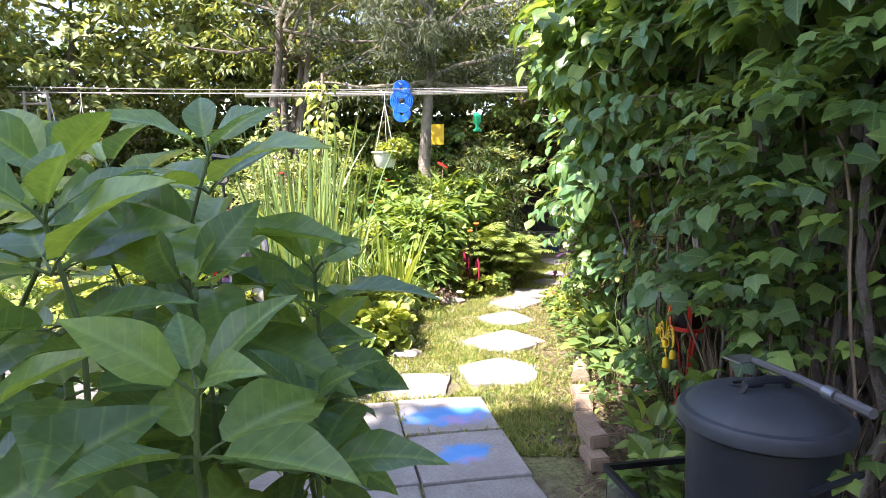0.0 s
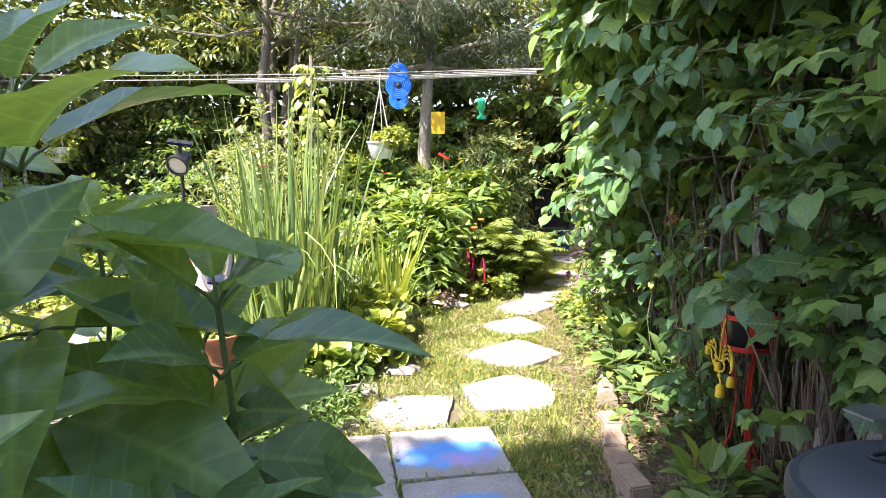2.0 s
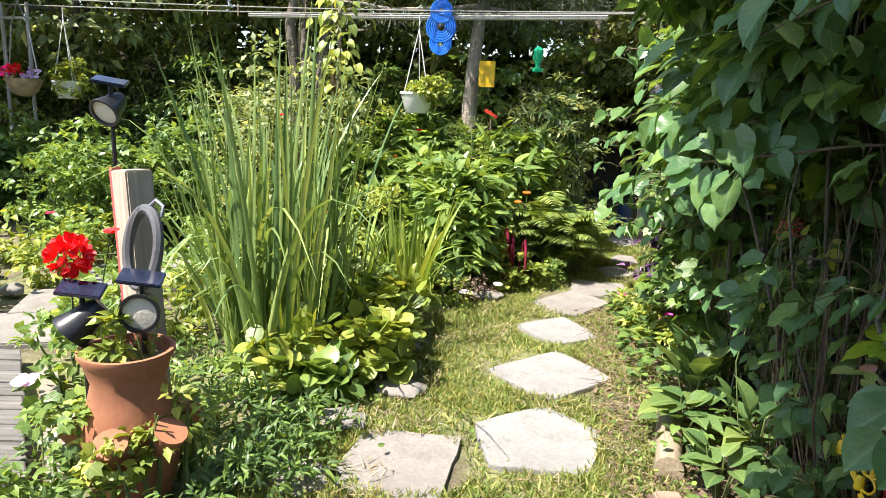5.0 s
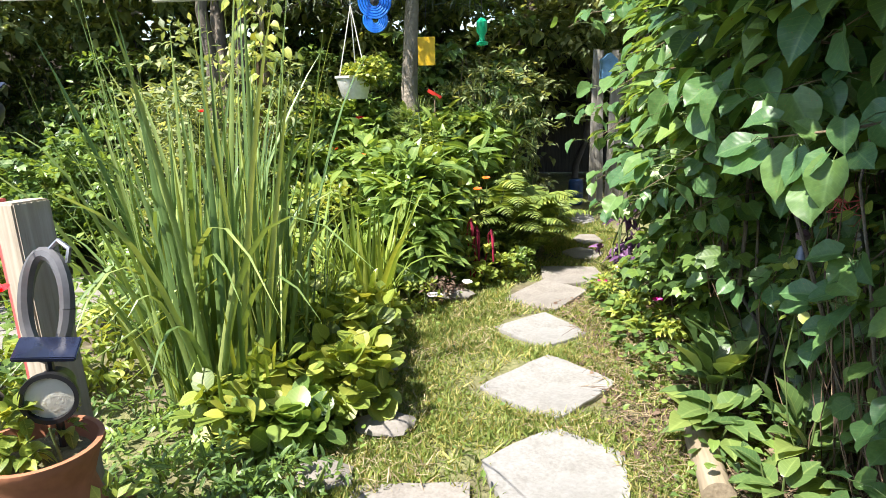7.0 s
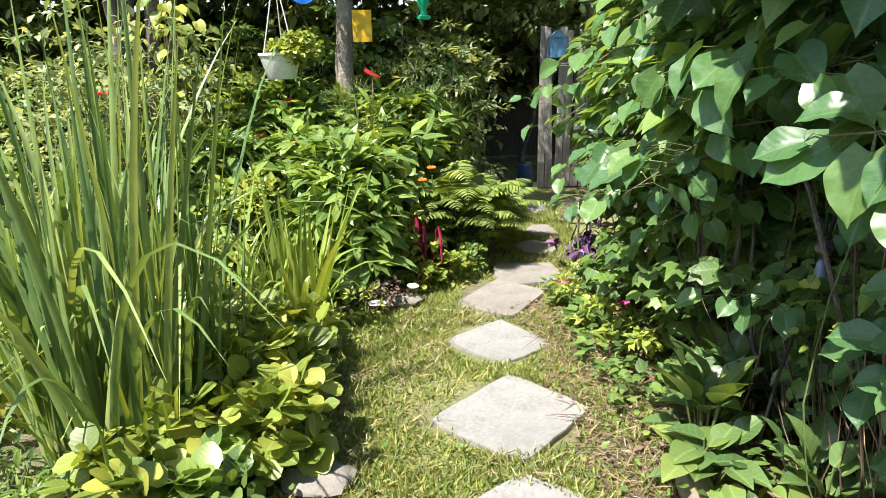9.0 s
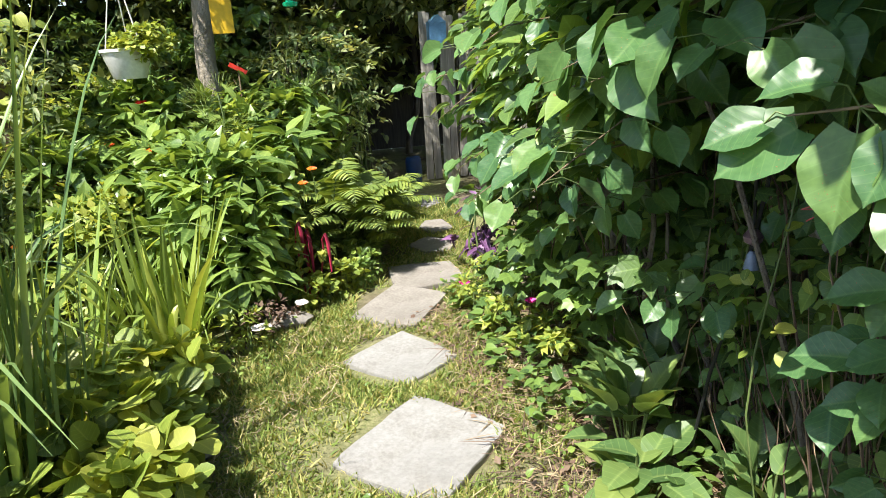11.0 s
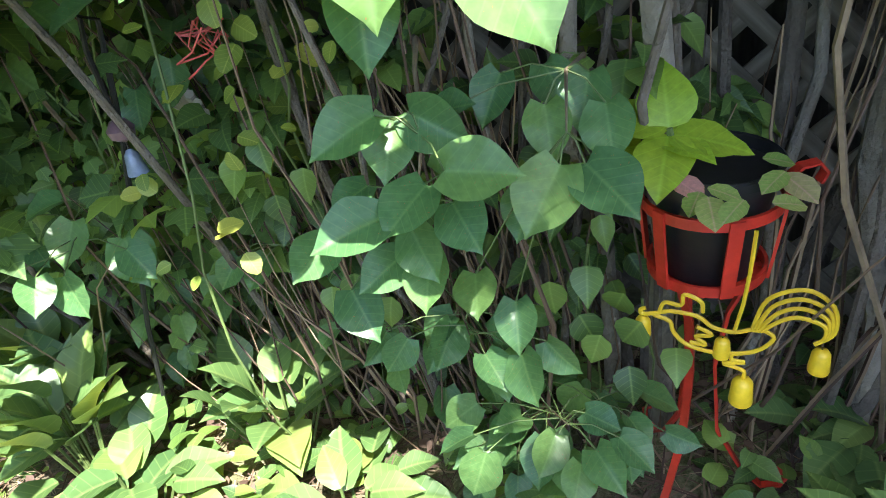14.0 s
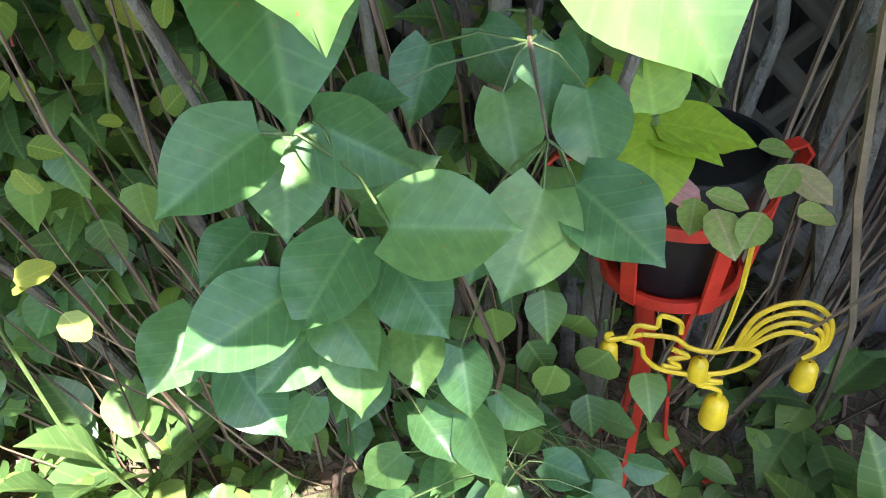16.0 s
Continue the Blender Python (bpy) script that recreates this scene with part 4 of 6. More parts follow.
def hung_branch(twig, pairs, label, face, seed):
    """A branch with each large leaf given by its stalk's end and its tip."""
    rng = np.random.default_rng(seed)
    line = [Vector(p) for p in twig]
    root = thing("leafy_branch", line[0], label, "branch", "overhanging branches")
    part("twig", Geo().tube([p - line[0] for p in line], [0.006 - 0.0045 * k / (len(line) - 1) for k in range(len(line))], 6), M_TWIG, root)
    for x, y, z, u, v, w in pairs:
        b, tip = Vector((x, y, z)), Vector((u, v, w))
        k = min(line, key=lambda p: (p - b).length)
        q = k - line[0]
        part("petiole", Geo().tube([q, q.lerp(b - line[0], 0.5) + Vector((0.0, 0.0, 0.012)), b - line[0]], 0.0015, 5), M_STEM, root)
        leaf_piece(root, HEARTS[int(rng.integers(3))], b - line[0], tip - b + Vector((0, 0, 0.012)), Vector(face) + Vector(rng.normal(size=3)) * 0.16, (tip - b).length * 1.0)
    return root


_lab = "leafy branch of large heart-shaped green leaves hanging from the hedge"
# the sunlit branch over the end of the walk
hung_branch([(1.75, 4.0, 1.46), (1.35, 3.98, 1.44), (1.06, 3.96, 1.39), (0.98, 4.06, 1.37), (0.94, 4.15, 1.355)], (
    (0.965, 4.045, 1.337, 0.915, 4.031, 1.207), (0.973, 3.973, 1.338, 0.923, 3.980, 1.250), (0.980, 3.912, 1.339, 0.936, 3.925, 1.279),
    (0.993, 3.905, 1.324, 0.956, 3.875, 1.218), (0.978, 3.958, 1.274, 0.948, 3.898, 1.172), (0.950, 4.138, 1.337, 0.851, 4.192, 1.257),
    (0.921, 4.175, 1.343, 0.840, 4.214, 1.304), (0.941, 4.070, 1.406, 0.862, 4.127, 1.393), (1.022, 3.930, 1.414, 1.005, 3.895, 1.340),
    (1.048, 3.914, 1.342, 1.041, 3.840, 1.305), (1.010, 4.020, 1.369, 0.960, 4.050, 1.400), (0.989, 4.070, 1.237, 0.951, 4.053, 1.165),
    (1.120, 3.960, 1.40, 1.13, 3.89, 1.34), (1.18, 4.00, 1.43, 1.12, 4.07, 1.38)), _lab, (-0.75, -0.35, 0.75), 101)
# the shaded spray beside the planter, in two shoots
hung_branch([(1.72, 4.25, 0.90), (1.50, 4.20, 1.05), (1.30, 4.14, 1.06), (1.20, 4.11, 1.00), (1.19, 4.13, 0.90)], (
    (1.188, 4.165, 1.036, 1.115, 4.230, 1.008), (1.216, 4.155, 1.020, 1.150, 4.150, 0.955), (1.220, 4.130, 1.027, 1.188, 4.050, 0.982),
    (1.122, 4.156, 0.920, 1.049, 4.222, 0.910), (1.164, 4.101, 0.947, 1.089, 4.141, 0.904), (1.125, 4.061, 0.986, 1.109, 3.963, 0.980),
    (1.175, 4.073, 0.915, 1.112, 4.028, 0.870), (1.182, 4.163, 0.824, 1.115, 4.205, 0.795), (1.177, 4.117, 0.829, 1.110, 4.116, 0.772),
    (1.217, 4.279, 0.732, 1.155, 4.225, 0.675), (1.206, 4.205, 0.925, 1.150, 4.240, 0.905), (1.260, 4.115, 0.914, 1.271, 4.030, 0.950),
    (1.169, 4.267, 0.855, 1.092, 4.292, 0.825), (1.180, 4.140, 0.868, 1.125, 4.100, 0.815)), _lab, (-0.7, -0.05, 0.75), 103)
hung_branch([(1.75, 3.95, 0.85), (1.55, 3.93, 0.99), (1.38, 3.94, 1.02), (1.27, 3.93, 0.97)], (
    (1.236, 3.936, 0.939, 1.163, 3.974, 0.864), (1.252, 3.905, 0.932, 1.178, 3.835, 0.886), (1.408, 4.042, 1.012, 1.350, 4.065, 0.950),
    (1.351, 3.969, 0.980, 1.290, 3.955, 0.915), (1.362, 3.884, 0.975, 1.302, 3.872, 0.903), (1.433, 3.912, 0.999, 1.375, 3.922, 0.920),
    (1.260, 4.081, 0.741, 1.190, 4.067, 0.700), (1.318, 4.126, 0.984, 1.290, 4.060, 1.005), (1.511, 3.991, 0.989, 1.460, 3.950, 0.925),
    (1.330, 3.990, 0.860, 1.270, 4.010, 0.790), (1.380, 3.900, 0.870, 1.315, 3.880, 0.810), (1.30, 4.03, 0.66, 1.235, 4.02, 0.60)), _lab, (-0.7, -0.05, 0.75), 104)
leafy_branch([(1.7, 4.25, 1.72), (1.4, 4.2, 1.74), (1.22, 4.2, 1.68), (1.1, 4.22, 1.60)], 12, 0.135, 113, _lab, 0.10, 0.8)
leafy_branch([(1.7, 4.7, 1.6), (1.3, 4.65, 1.62), (1.0, 4.7, 1.5), (0.86, 4.8, 1.42)], 24, 0.13, 102, _lab, 0.12)
leafy_branch([(1.55, 4.15, 0.0), (1.42, 4.02, 0.30), (1.26, 3.95, 0.42)], 28, 0.085, 105, "young shrub shoot with rounded green leaves by the planter", 0.11, 0.3, (-0.4, -0.2, 1.0))
leafy_branch([(1.7, 5.3, 1.5), (1.3, 5.2, 1.45), (1.0, 5.3, 1.3)], 16, 0.12, 106, _lab, 0.12)
leafy_branch([(1.7, 5.9, 1.3), (1.25, 5.8, 1.2), (1.0, 5.9, 1.0)], 18, 0.11, 107, _lab, 0.13)
leafy_branch([(1.7, 6.6, 1.5), (1.25, 6.6, 1.35), (0.98, 6.75, 1.12)], 16, 0.10, 108, _lab, 0.12)
leafy_branch([(1.8, 5.1, 0.5), (1.5, 5.0, 0.75), (1.32, 4.95, 0.72)], 16, 0.11, 109, _lab, 0.13)
leafy_branch([(1.7, 3.2, 1.25), (1.4, 3.05, 1.12), (1.2, 2.98, 0.98)], 14, 0.115, 110, _lab, 0.1)
leafy_branch([(1.85, 4.15, 2.1), (1.4, 4.0, 1.95), (1.1, 3.98, 1.82)], 9, 0.12, 111, _lab, 0.13)
leafy_branch([(1.75, 5.0, 1.95), (1.3, 5.0, 1.9), (0.95, 5.05, 1.72)], 20, 0.13, 115, _lab, 0.14)
leafy_branch([(1.75, 5.6, 1.9), (1.3, 5.55, 1.8), (0.98, 5.6, 1.62)], 20, 0.12, 116, _lab, 0.14)
leafy_branch([(1.8, 4.5, 2.3), (1.35, 4.45, 2.2), (1.0, 4.5, 2.0)], 20, 0.13, 117, _lab, 0.15)
leafy_branch([(1.85, 3.5, 1.05), (1.7, 3.4, 1.15), (1.55, 3.38, 1.05)], 9, 0.10, 118, _lab, 0.1)
for _i, (y, z, x, n, sz) in enumerate(((2.75, 1.55, 0.98, 30, 0.068), (2.95, 1.25, 1.08, 30, 0.068), (3.15, 1.75, 0.90, 32, 0.075), (3.4, 1.70, 0.84, 28, 0.075), (3.45, 1.9, 0.78, 28, 0.08), (3.1, 2.05, 0.92, 28, 0.08), (4.9, 1.25, 0.95, 24, 0.10), (5.05, 1.12, 0.86, 22, 0.095), (5.3, 0.95, 1.1, 24, 0.095), (5.9, 1.05, 0.86, 24, 0.09), (6.3, 0.8, 0.98, 24, 0.085), (6.9, 1.3, 0.9, 24, 0.085), (6.9, 1.9, 0.85, 24, 0.085), (5.6, 1.5, 0.84, 22, 0.095))):
    leafy_branch([(1.72, y + 0.05, z + 0.02), (x + 0.42, y + 0.02, z + 0.08), (x + 0.16, y, z + 0.05), (x, y - 0.02, z - 0.04)], n, sz, 771 + _i, _lab, 0.115, 0.75)
_low = "low shoot of dark green leaves in the shade under the hedge"
leafy_branch([(1.85, 4.75, 0.1), (1.7, 4.68, 0.5), (1.55, 4.6, 0.6)], 18, 0.09, 121, _low, 0.13, 0.7, (-0.7, -0.3, 0.8))
leafy_branch([(1.85, 5.1, 0.1), (1.68, 5.05, 0.4), (1.55, 5.05, 0.45)], 18, 0.085, 122, _low, 0.13, 0.7, (-0.7, -0.3, 0.8))
leafy_branch([(1.8, 4.4, 0.05), (1.66, 4.4, 0.3), (1.5, 4.38, 0.42)], 18, 0.08, 123, _low, 0.12, 0.7, (-0.7, -0.3, 0.8))
leafy_branch([(1.9, 5.5, 0.2), (1.6, 5.4, 0.6), (1.4, 5.35, 0.7)], 20, 0.095, 124, _low, 0.14, 0.7, (-0.7, -0.3, 0.8))
leafy_branch([(1.95, 4.85, 0.9), (1.8, 4.85, 1.05), (1.65, 4.85, 1.0)], 16, 0.10, 125, _low, 0.14, 0.7, (-0.7, -0.3, 0.8))
leafy_branch([(1.95, 4.55, 1.3), (1.65, 4.5, 1.3), (1.45, 4.5, 1.2)], 16, 0.10, 126, _low, 0.14, 0.7, (-0.7, -0.3, 0.8))
leafy_branch([(1.7, 4.5, 1.5), (1.3, 4.45, 1.52), (0.98, 4.45, 1.44)], 28, 0.11, 132, _lab, 0.13, 0.8)
leafy_branch([(1.7, 4.95, 1.45), (1.3, 4.9, 1.48), (0.98, 4.9, 1.38)], 28, 0.11, 133, _lab, 0.13, 0.8)
leafy_branch([(1.7, 5.4, 1.2), (1.3, 5.35, 1.25), (1.02, 5.4, 1.12)], 26, 0.10, 134, _lab, 0.13, 0.8)
leafy_branch([(1.62, 4.02, 0.0), (1.46, 3.95, 0.30), (1.30, 3.88, 0.42)], 22, 0.08, 135, "young shrub shoot with rounded green leaves by the planter", 0.10, 0.3, (-0.4, -0.2, 1.0))
leafy_branch([(1.75, 3.1, 1.1), (1.45, 3.15, 1.02), (1.22, 3.18, 0.92)], 20, 0.10, 136, _lab, 0.11, 0.8)
leafy_branch([(1.75, 2.85, 1.5), (1.5, 2.85, 1.45), (1.3, 2.9, 1.32)], 18, 0.11, 137, _lab, 0.14, 0.8)
leafy_branch([(1.7, 4.3, 0.2), (1.5, 4.2, 0.5), (1.3, 4.12, 0.58)], 24, 0.085, 142, _low, 0.11, 0.7, (-0.7, -0.3, 0.8))

# creeping vine with lime leaves, and a tangle of red twine, in the hedge's hollow
rng = np.random.default_rng(145)
for _i, (x, y, z0, z1, n) in enumerate(((1.44, 4.60, 0.85, 1.25, 22), (1.52, 4.78, 0.30, 1.20, 44), (1.50, 4.42, 0.75, 1.1, 18), (1.54, 5.0, 0.3, 1.0, 44))):
    root = thing("creeping_vine", (x, y, 0), "thin creeping vine with small green leaves in the hollow", "vine", "hollow vines")
    line = branch(rng, (0.05, 0, -0.02), (-0.04, 0.02, z1), 0.07, 9)
    part("runner", Geo().tube(line, 0.0028, 5), M_STEM, root)
    f = rng.uniform(z0 / z1 * 9, 8.99, n)
    P = np.array([tuple(line[int(a)].lerp(line[int(a) + 1], a % 1)) for a in f]) + rng.normal(size=(n, 3)) * np.array([0.05, 0.085, 0.03])
    D, N = droopy(rng, rng.normal(size=(n, 3)) + np.array([-0.6, 0, 0]), 0.5, 0.4)
    N[:, 0] -= 0.8
    leaves("foliage", P, D, N, rng.uniform(0.028, 0.055, n), (ROUND, MAPLE)[_i % 2], (M_LIME, M_VINE)[_i % 2], root)
twine = thing("red_twine", (1.40, 4.53, 1.10), "loose tangle of red twine caught in the hedge twigs", "twine")
for _k in range(5):
    a = np.cumsum(rng.normal(size=(9, 3)) * 0.022, axis=0)
    part("strand", Geo().tube([tuple(q) for q in a - a.mean(0)], 0.0018, 5), M_REDPNT, twine)
for _i, (x, y, z, sz) in enumerate(((1.385, 4.48, 0.93, 0.095), (1.42, 4.38, 0.62, 0.085), (1.38, 3.92, 0.68, 0.085), (1.36, 3.83, 0.58, 0.09))):
    root = thing("vine_shoot", (x + 0.12, y, 0), "single shoot of dark green vine leaves", "vine", "vine shoots")
    part("runner", Geo().tube(branch(rng, (0.1, 0, -0.02), (-0.08, 0, z + 0.02), 0.06, 6), 0.0025, 5), M_STEM, root)
    P = np.array([(-0.12, 0, z), (-0.10, 0.07, z - 0.05), (-0.10, -0.06, z - 0.07), (-0.09, 0.02, z - 0.13)])
    leaves("foliage", P, np.tile([-0.5, 0.1, -0.9], (4, 1)) + rng.normal(size=(4, 3)) * 0.3, np.tile([-0.9, 0, 0.6], (4, 1)), sz * rng.uniform(0.7, 1.0, 4), OVATE, M_VINE, root, wide=1.2)

# ---- low plants along the hedge foot ----


def hosta(at, r, n, size, seed, mat, label, lift=0.55):
    rng = np.random.default_rng(seed)
    root = thing("hosta_clump", (at[0], at[1], 0), label, "plant", "plants at the hedge foot")
    a = rng.uniform(0, 2 * math.pi, n)
    el = rng.uniform(0.15, 1.3, n)
    rr = rng.uniform(0.0, r, n)
    P = np.stack([rr * np.cos(a), rr * np.sin(a), rng.uniform(0.03, 0.14, n) + 0.1 * el * lift], 1)
    D = np.stack([np.cos(a) * np.cos(el), np.sin(a) * np.cos(el), np.sin(el) * lift], 1) + rng.normal(size=(n, 3)) * 0.15
    N = np.stack([-np.cos(a) * 0.6, -np.sin(a) * 0.6, np.ones(n)], 1)
    leaves("foliage", P, D, N, size * rng.uniform(0.7, 1.2, n), OVATEBIG, mat, root, wide=1.2)
    g = Geo()
    for p in P[:: 2]:
        g.tube([(p[0] * 0.3, p[1] * 0.3, -0.02), (p[0], p[1], p[2])], 0.004, 4, cap=False)
    tagged(part("stalk", g, M_STEM, root), kind="stuff")
    return root


_h = "clump of broad ribbed green leaves at the hedge foot"
hosta((1.30, 5.22), 0.12, 24, 0.19, 1, M_HOSTA, _h, 1.5)
hosta((1.20, 4.98), 0.14, 24, 0.15, 2, M_HOSTA, _h, 0.35)
hosta((1.50, 5.45), 0.14, 24, 0.18, 3, M_HOSTA, _h, 1.4)
hosta((1.45, 4.70), 0.14, 20, 0.15, 4, M_HOSTA, _h, 1.2)
hosta((1.25, 4.45), 0.14, 20, 0.13, 5, M_HOSTA, _h, 0.4)
hosta((1.25, 3.35), 0.15, 24, 0.15, 6, M_BED, _h)
hosta((1.15, 2.95), 0.14, 22, 0.15, 7, M_BED, _h)
hosta((1.62, 3.35), 0.14, 16, 0.13, 8, M_HOSTA, _h)
hosta((1.72, 4.1), 0.14, 18, 0.12, 9, M_HOSTA, _h)

# ivy-like ground cover in the hedge's shade
rng = np.random.default_rng(120)
n = 2600
P = np.stack([rng.uniform(1.02, 2.1, n), rng.uniform(2.6, 7.2, n), rng.uniform(0.01, 0.16, n)], 1)
keep = (noise_keep := np.array([noise.noise(Vector((p[0] * 2.2, p[1] * 2.2, 7))) for p in P])) > -0.12
keep &= ~((P[:, 1] < 3.95) & (P[:, 0] > 1.15) & (rng.uniform(size=n) < 0.6))
P = P[keep]
n = len(P)
D = np.stack([rng.normal(size=n), rng.normal(size=n), rng.uniform(-0.3, 0.4, n)], 1)
N = np.stack([rng.normal(size=n) * 0.3 - 0.2, rng.normal(size=n) * 0.3, np.ones(n)], 1)
tagged(leaves("ground_cover", P, D, N, rng.uniform(0.03, 0.075, n), HEART, M_VINE, None), "low trailing weeds covering the soil under the hedge", "ground cover", kind="stuff")

# dead leaves, twigs and straw on the soil
n = 2600
P = np.stack([rng.uniform(0.8, 2.15, n), rng.uniform(2.4, 7.0, n), rng.uniform(0.0, 0.02, n)], 1)
D = np.stack([rng.normal(size=n), rng.normal(size=n), rng.normal(size=n) * 0.2], 1)
N = np.stack([rng.normal(size=n) * 0.4, rng.normal(size=n) * 0.4, np.ones(n)], 1)
tagged(leaves("leaf_litter", P, D, N, rng.uniform(0.02, 0.06, n), SMALL, M_LITTER, None), "dry brown fallen leaves on the soil", "leaf litter", kind="stuff")
n = 5200
P = np.stack([rng.uniform(0.85, 2.1, n), rng.uniform(2.6, 6.9, n), rng.uniform(0.0, 0.03, n)], 1)
D = np.stack([rng.normal(size=n), rng.normal(size=n), rng.normal(size=n) * 0.12], 1)
tagged(leaves("straw", P, D, np.tile([0, 0, 1.0], (n, 1)), rng.uniform(0.05, 0.22, n), NEEDLE, M_STRAW, None, wide=0.25), "dry straw and twigs scattered on the soil", "straw", kind="stuff")

# ---- lawn ----
rng = np.random.default_rng(130)
n = 230000
x, y = rng.uniform(-1.0, 2.0, n), 3.4 + 6.4 * rng.uniform(0, 1, n) ** 1.15
thin = np.array([noise.noise(Vector((a * 2.0, b * 2.0, 1))) + 0.5 * noise.noise(Vector((a * 6.0, b * 6.0, 2))) for a, b in zip(x, y)])
keep = in_lawn(x, y, 0.08) & (rng.uniform(size=n) < np.clip(0.75 + thin * 1.0, 0.15, 1.0))
for cx, cy, rx, ry, *_ in STONES:
    keep &= ((x - cx) / (rx * 0.93)) ** 2 + ((y - cy) / (ry * 0.93)) ** 2 > rng.uniform(0.85, 1.05, n)
for cx, cy in PAVERS:
    ax, ay = (x - cx) * _u.x + (y - cy) * _u.y, (x - cx) * _v.x + (y - cy) * _v.y
    keep &= np.maximum(abs(ax), abs(ay)) > 0.265
keep &= ((x + 0.04) / 0.31) ** 2 + ((y - 4.42) / 0.28) ** 2 > 0.8
x, y = x[keep], y[keep]
n = len(x)
P = np.stack([x, y, np.full(n, -0.012)], 1)
D = np.stack([rng.normal(size=n) * 0.55, rng.normal(size=n) * 0.55, rng.uniform(0.35, 1.1, n)], 1)
N = np.stack([rng.normal(size=n), rng.normal(size=n), np.full(n, 0.3)], 1)
BLADE = blade_template((0.075, 0.065, 0.0), 2, 0.3, 0.35)
tagged(leaves("lawn_grass", P, D, N, rng.uniform(0.025, 0.065, n), BLADE, M_BLADE, None, wide=1.0), "short patchy sunlit lawn grass, yellowing in places", "grass", kind="stuff")
# dry clippings on the lawn
m = 9000
P = np.stack([rng.uniform(-0.8, 1.5, m), rng.uniform(3.9, 8.4, m), rng.uniform(0.0, 0.03, m)], 1)
patch = np.array([noise.noise(Vector((p[0] * 2.6, p[1] * 2.6, 5))) for p in P])
keep = in_lawn(P[:, 0], P[:, 1], 0.15) & ((patch > 0.12) | (abs(P[:, 0] - np.interp(P[:, 1], LAWN_Y, LAWN_R)) < 0.25))
for cx, cy, rx, ry, *_ in STONES:
    keep &= ((P[:, 0] - cx) / rx) ** 2 + ((P[:, 1] - cy) / ry) ** 2 > rng.uniform(0.6, 1.0, m)
P = P[keep]
m = len(P)
D = np.stack([rng.normal(size=m), rng.normal(size=m), rng.normal(size=m) * 0.15 + 0.1], 1)
tagged(leaves("dry_clippings", P, D, np.tile([0.1, 0, 1.0], (m, 1)), rng.uniform(0.03, 0.11, m), NEEDLE, M_HAY, None, wide=0.5), "pale dry grass clippings lying on the lawn", "clippings", kind="stuff")
# clover and weeds in the lawn and along its edges
n = 5200
x, y = rng.uniform(-1.3, 1.35, n), rng.uniform(3.5, 8.2, n)
edge = np.minimum(abs(x - np.interp(y, LAWN_Y, LAWN_L)), abs(x - np.interp(y, LAWN_Y, LAWN_R)))
keep = (in_lawn(x, y, 0.3)) & (rng.uniform(size=n) < np.where(edge < 0.18, 0.6, 0.06))
for cx, cy, rx, ry, *_ in STONES:
    keep &= ((x - cx) / rx) ** 2 + ((y - cy) / ry) ** 2 > 0.95
for cx, cy in PAVERS:
    ax, ay = (x - cx) * _u.x + (y - cy) * _u.y, (x - cx) * _v.x + (y - cy) * _v.y
    keep &= np.maximum(abs(ax), abs(ay)) > 0.27
x, y = x[keep], y[keep]
n = len(x)
P = np.stack([x, y, rng.uniform(0.0, 0.07, n)], 1)
D = np.stack([rng.normal(size=n), rng.normal(size=n), rng.uniform(-0.1, 0.7, n)], 1)
N = np.stack([rng.normal(size=n) * 0.4, rng.normal(size=n) * 0.4, np.ones(n)], 1)
tagged(leaves("lawn_weeds", P, D, N, rng.uniform(0.015, 0.04, n), OVATE, M_BED, None), "small yellow-green weeds and clover along the lawn edge", "weeds", kind="stuff")

# ---- reeds, straps, ferns ----


def strap_clump(name, at, r, n, h, width, seed, mat, label, bend=0.35, cat="reeds", spread=0.16):
    rng = np.random.default_rng(seed)
    root = thing(name, (at[0], at[1], 0), label, cat)
    k = 9
    for i in range(n):
        a, rr = rng.uniform(0, 6.283), r * math.sqrt(rng.uniform())
        L = h * rng.uniform(0.5, 1.08)
        lean = Vector((math.cos(a), math.sin(a), 0)) * rng.uniform(0.0, spread) + Vector((rng.normal(), rng.normal(), 0)) * 0.085
        b = bend * rng.uniform(0.0, 1.0) ** 2.0
        side = Vector((-math.sin(a + rng.uniform(-1, 1)), math.cos(a), 0)).normalized()
        base = Vector((rr * math.cos(a), rr * math.sin(a), -0.02))
        kink = rng.uniform(0.45, 0.8) if rng.uniform() < 0.06 else 2.0
        g = Geo()
        c0 = base
        for s in range(k):
            t = s / (k - 1)
            c = base + Vector((0, 0, L * (t - b * t ** 3))) + lean * L * (t + 2.2 * b * t * t)
            if t > kink:
                c = c0 + lean.normalized() * L / k * 0.8 + Vector((0, 0, -L / k * 0.5))
            c0 = c
            w = width * (1 - t ** 2.6) * 0.5 + 0.0004
            cup = Vector((side.y, -side.x, 0)) * w * 0.35
            g.v += [tuple(c - side * w), tuple(c + cup), tuple(c + side * w)]
            if s:
                o = 3 * s
                g.f += [(o - 3, o - 2, o + 1, o), (o - 2, o - 1, o + 2, o + 1)]
        part("blade", g, mat, root)
    return root


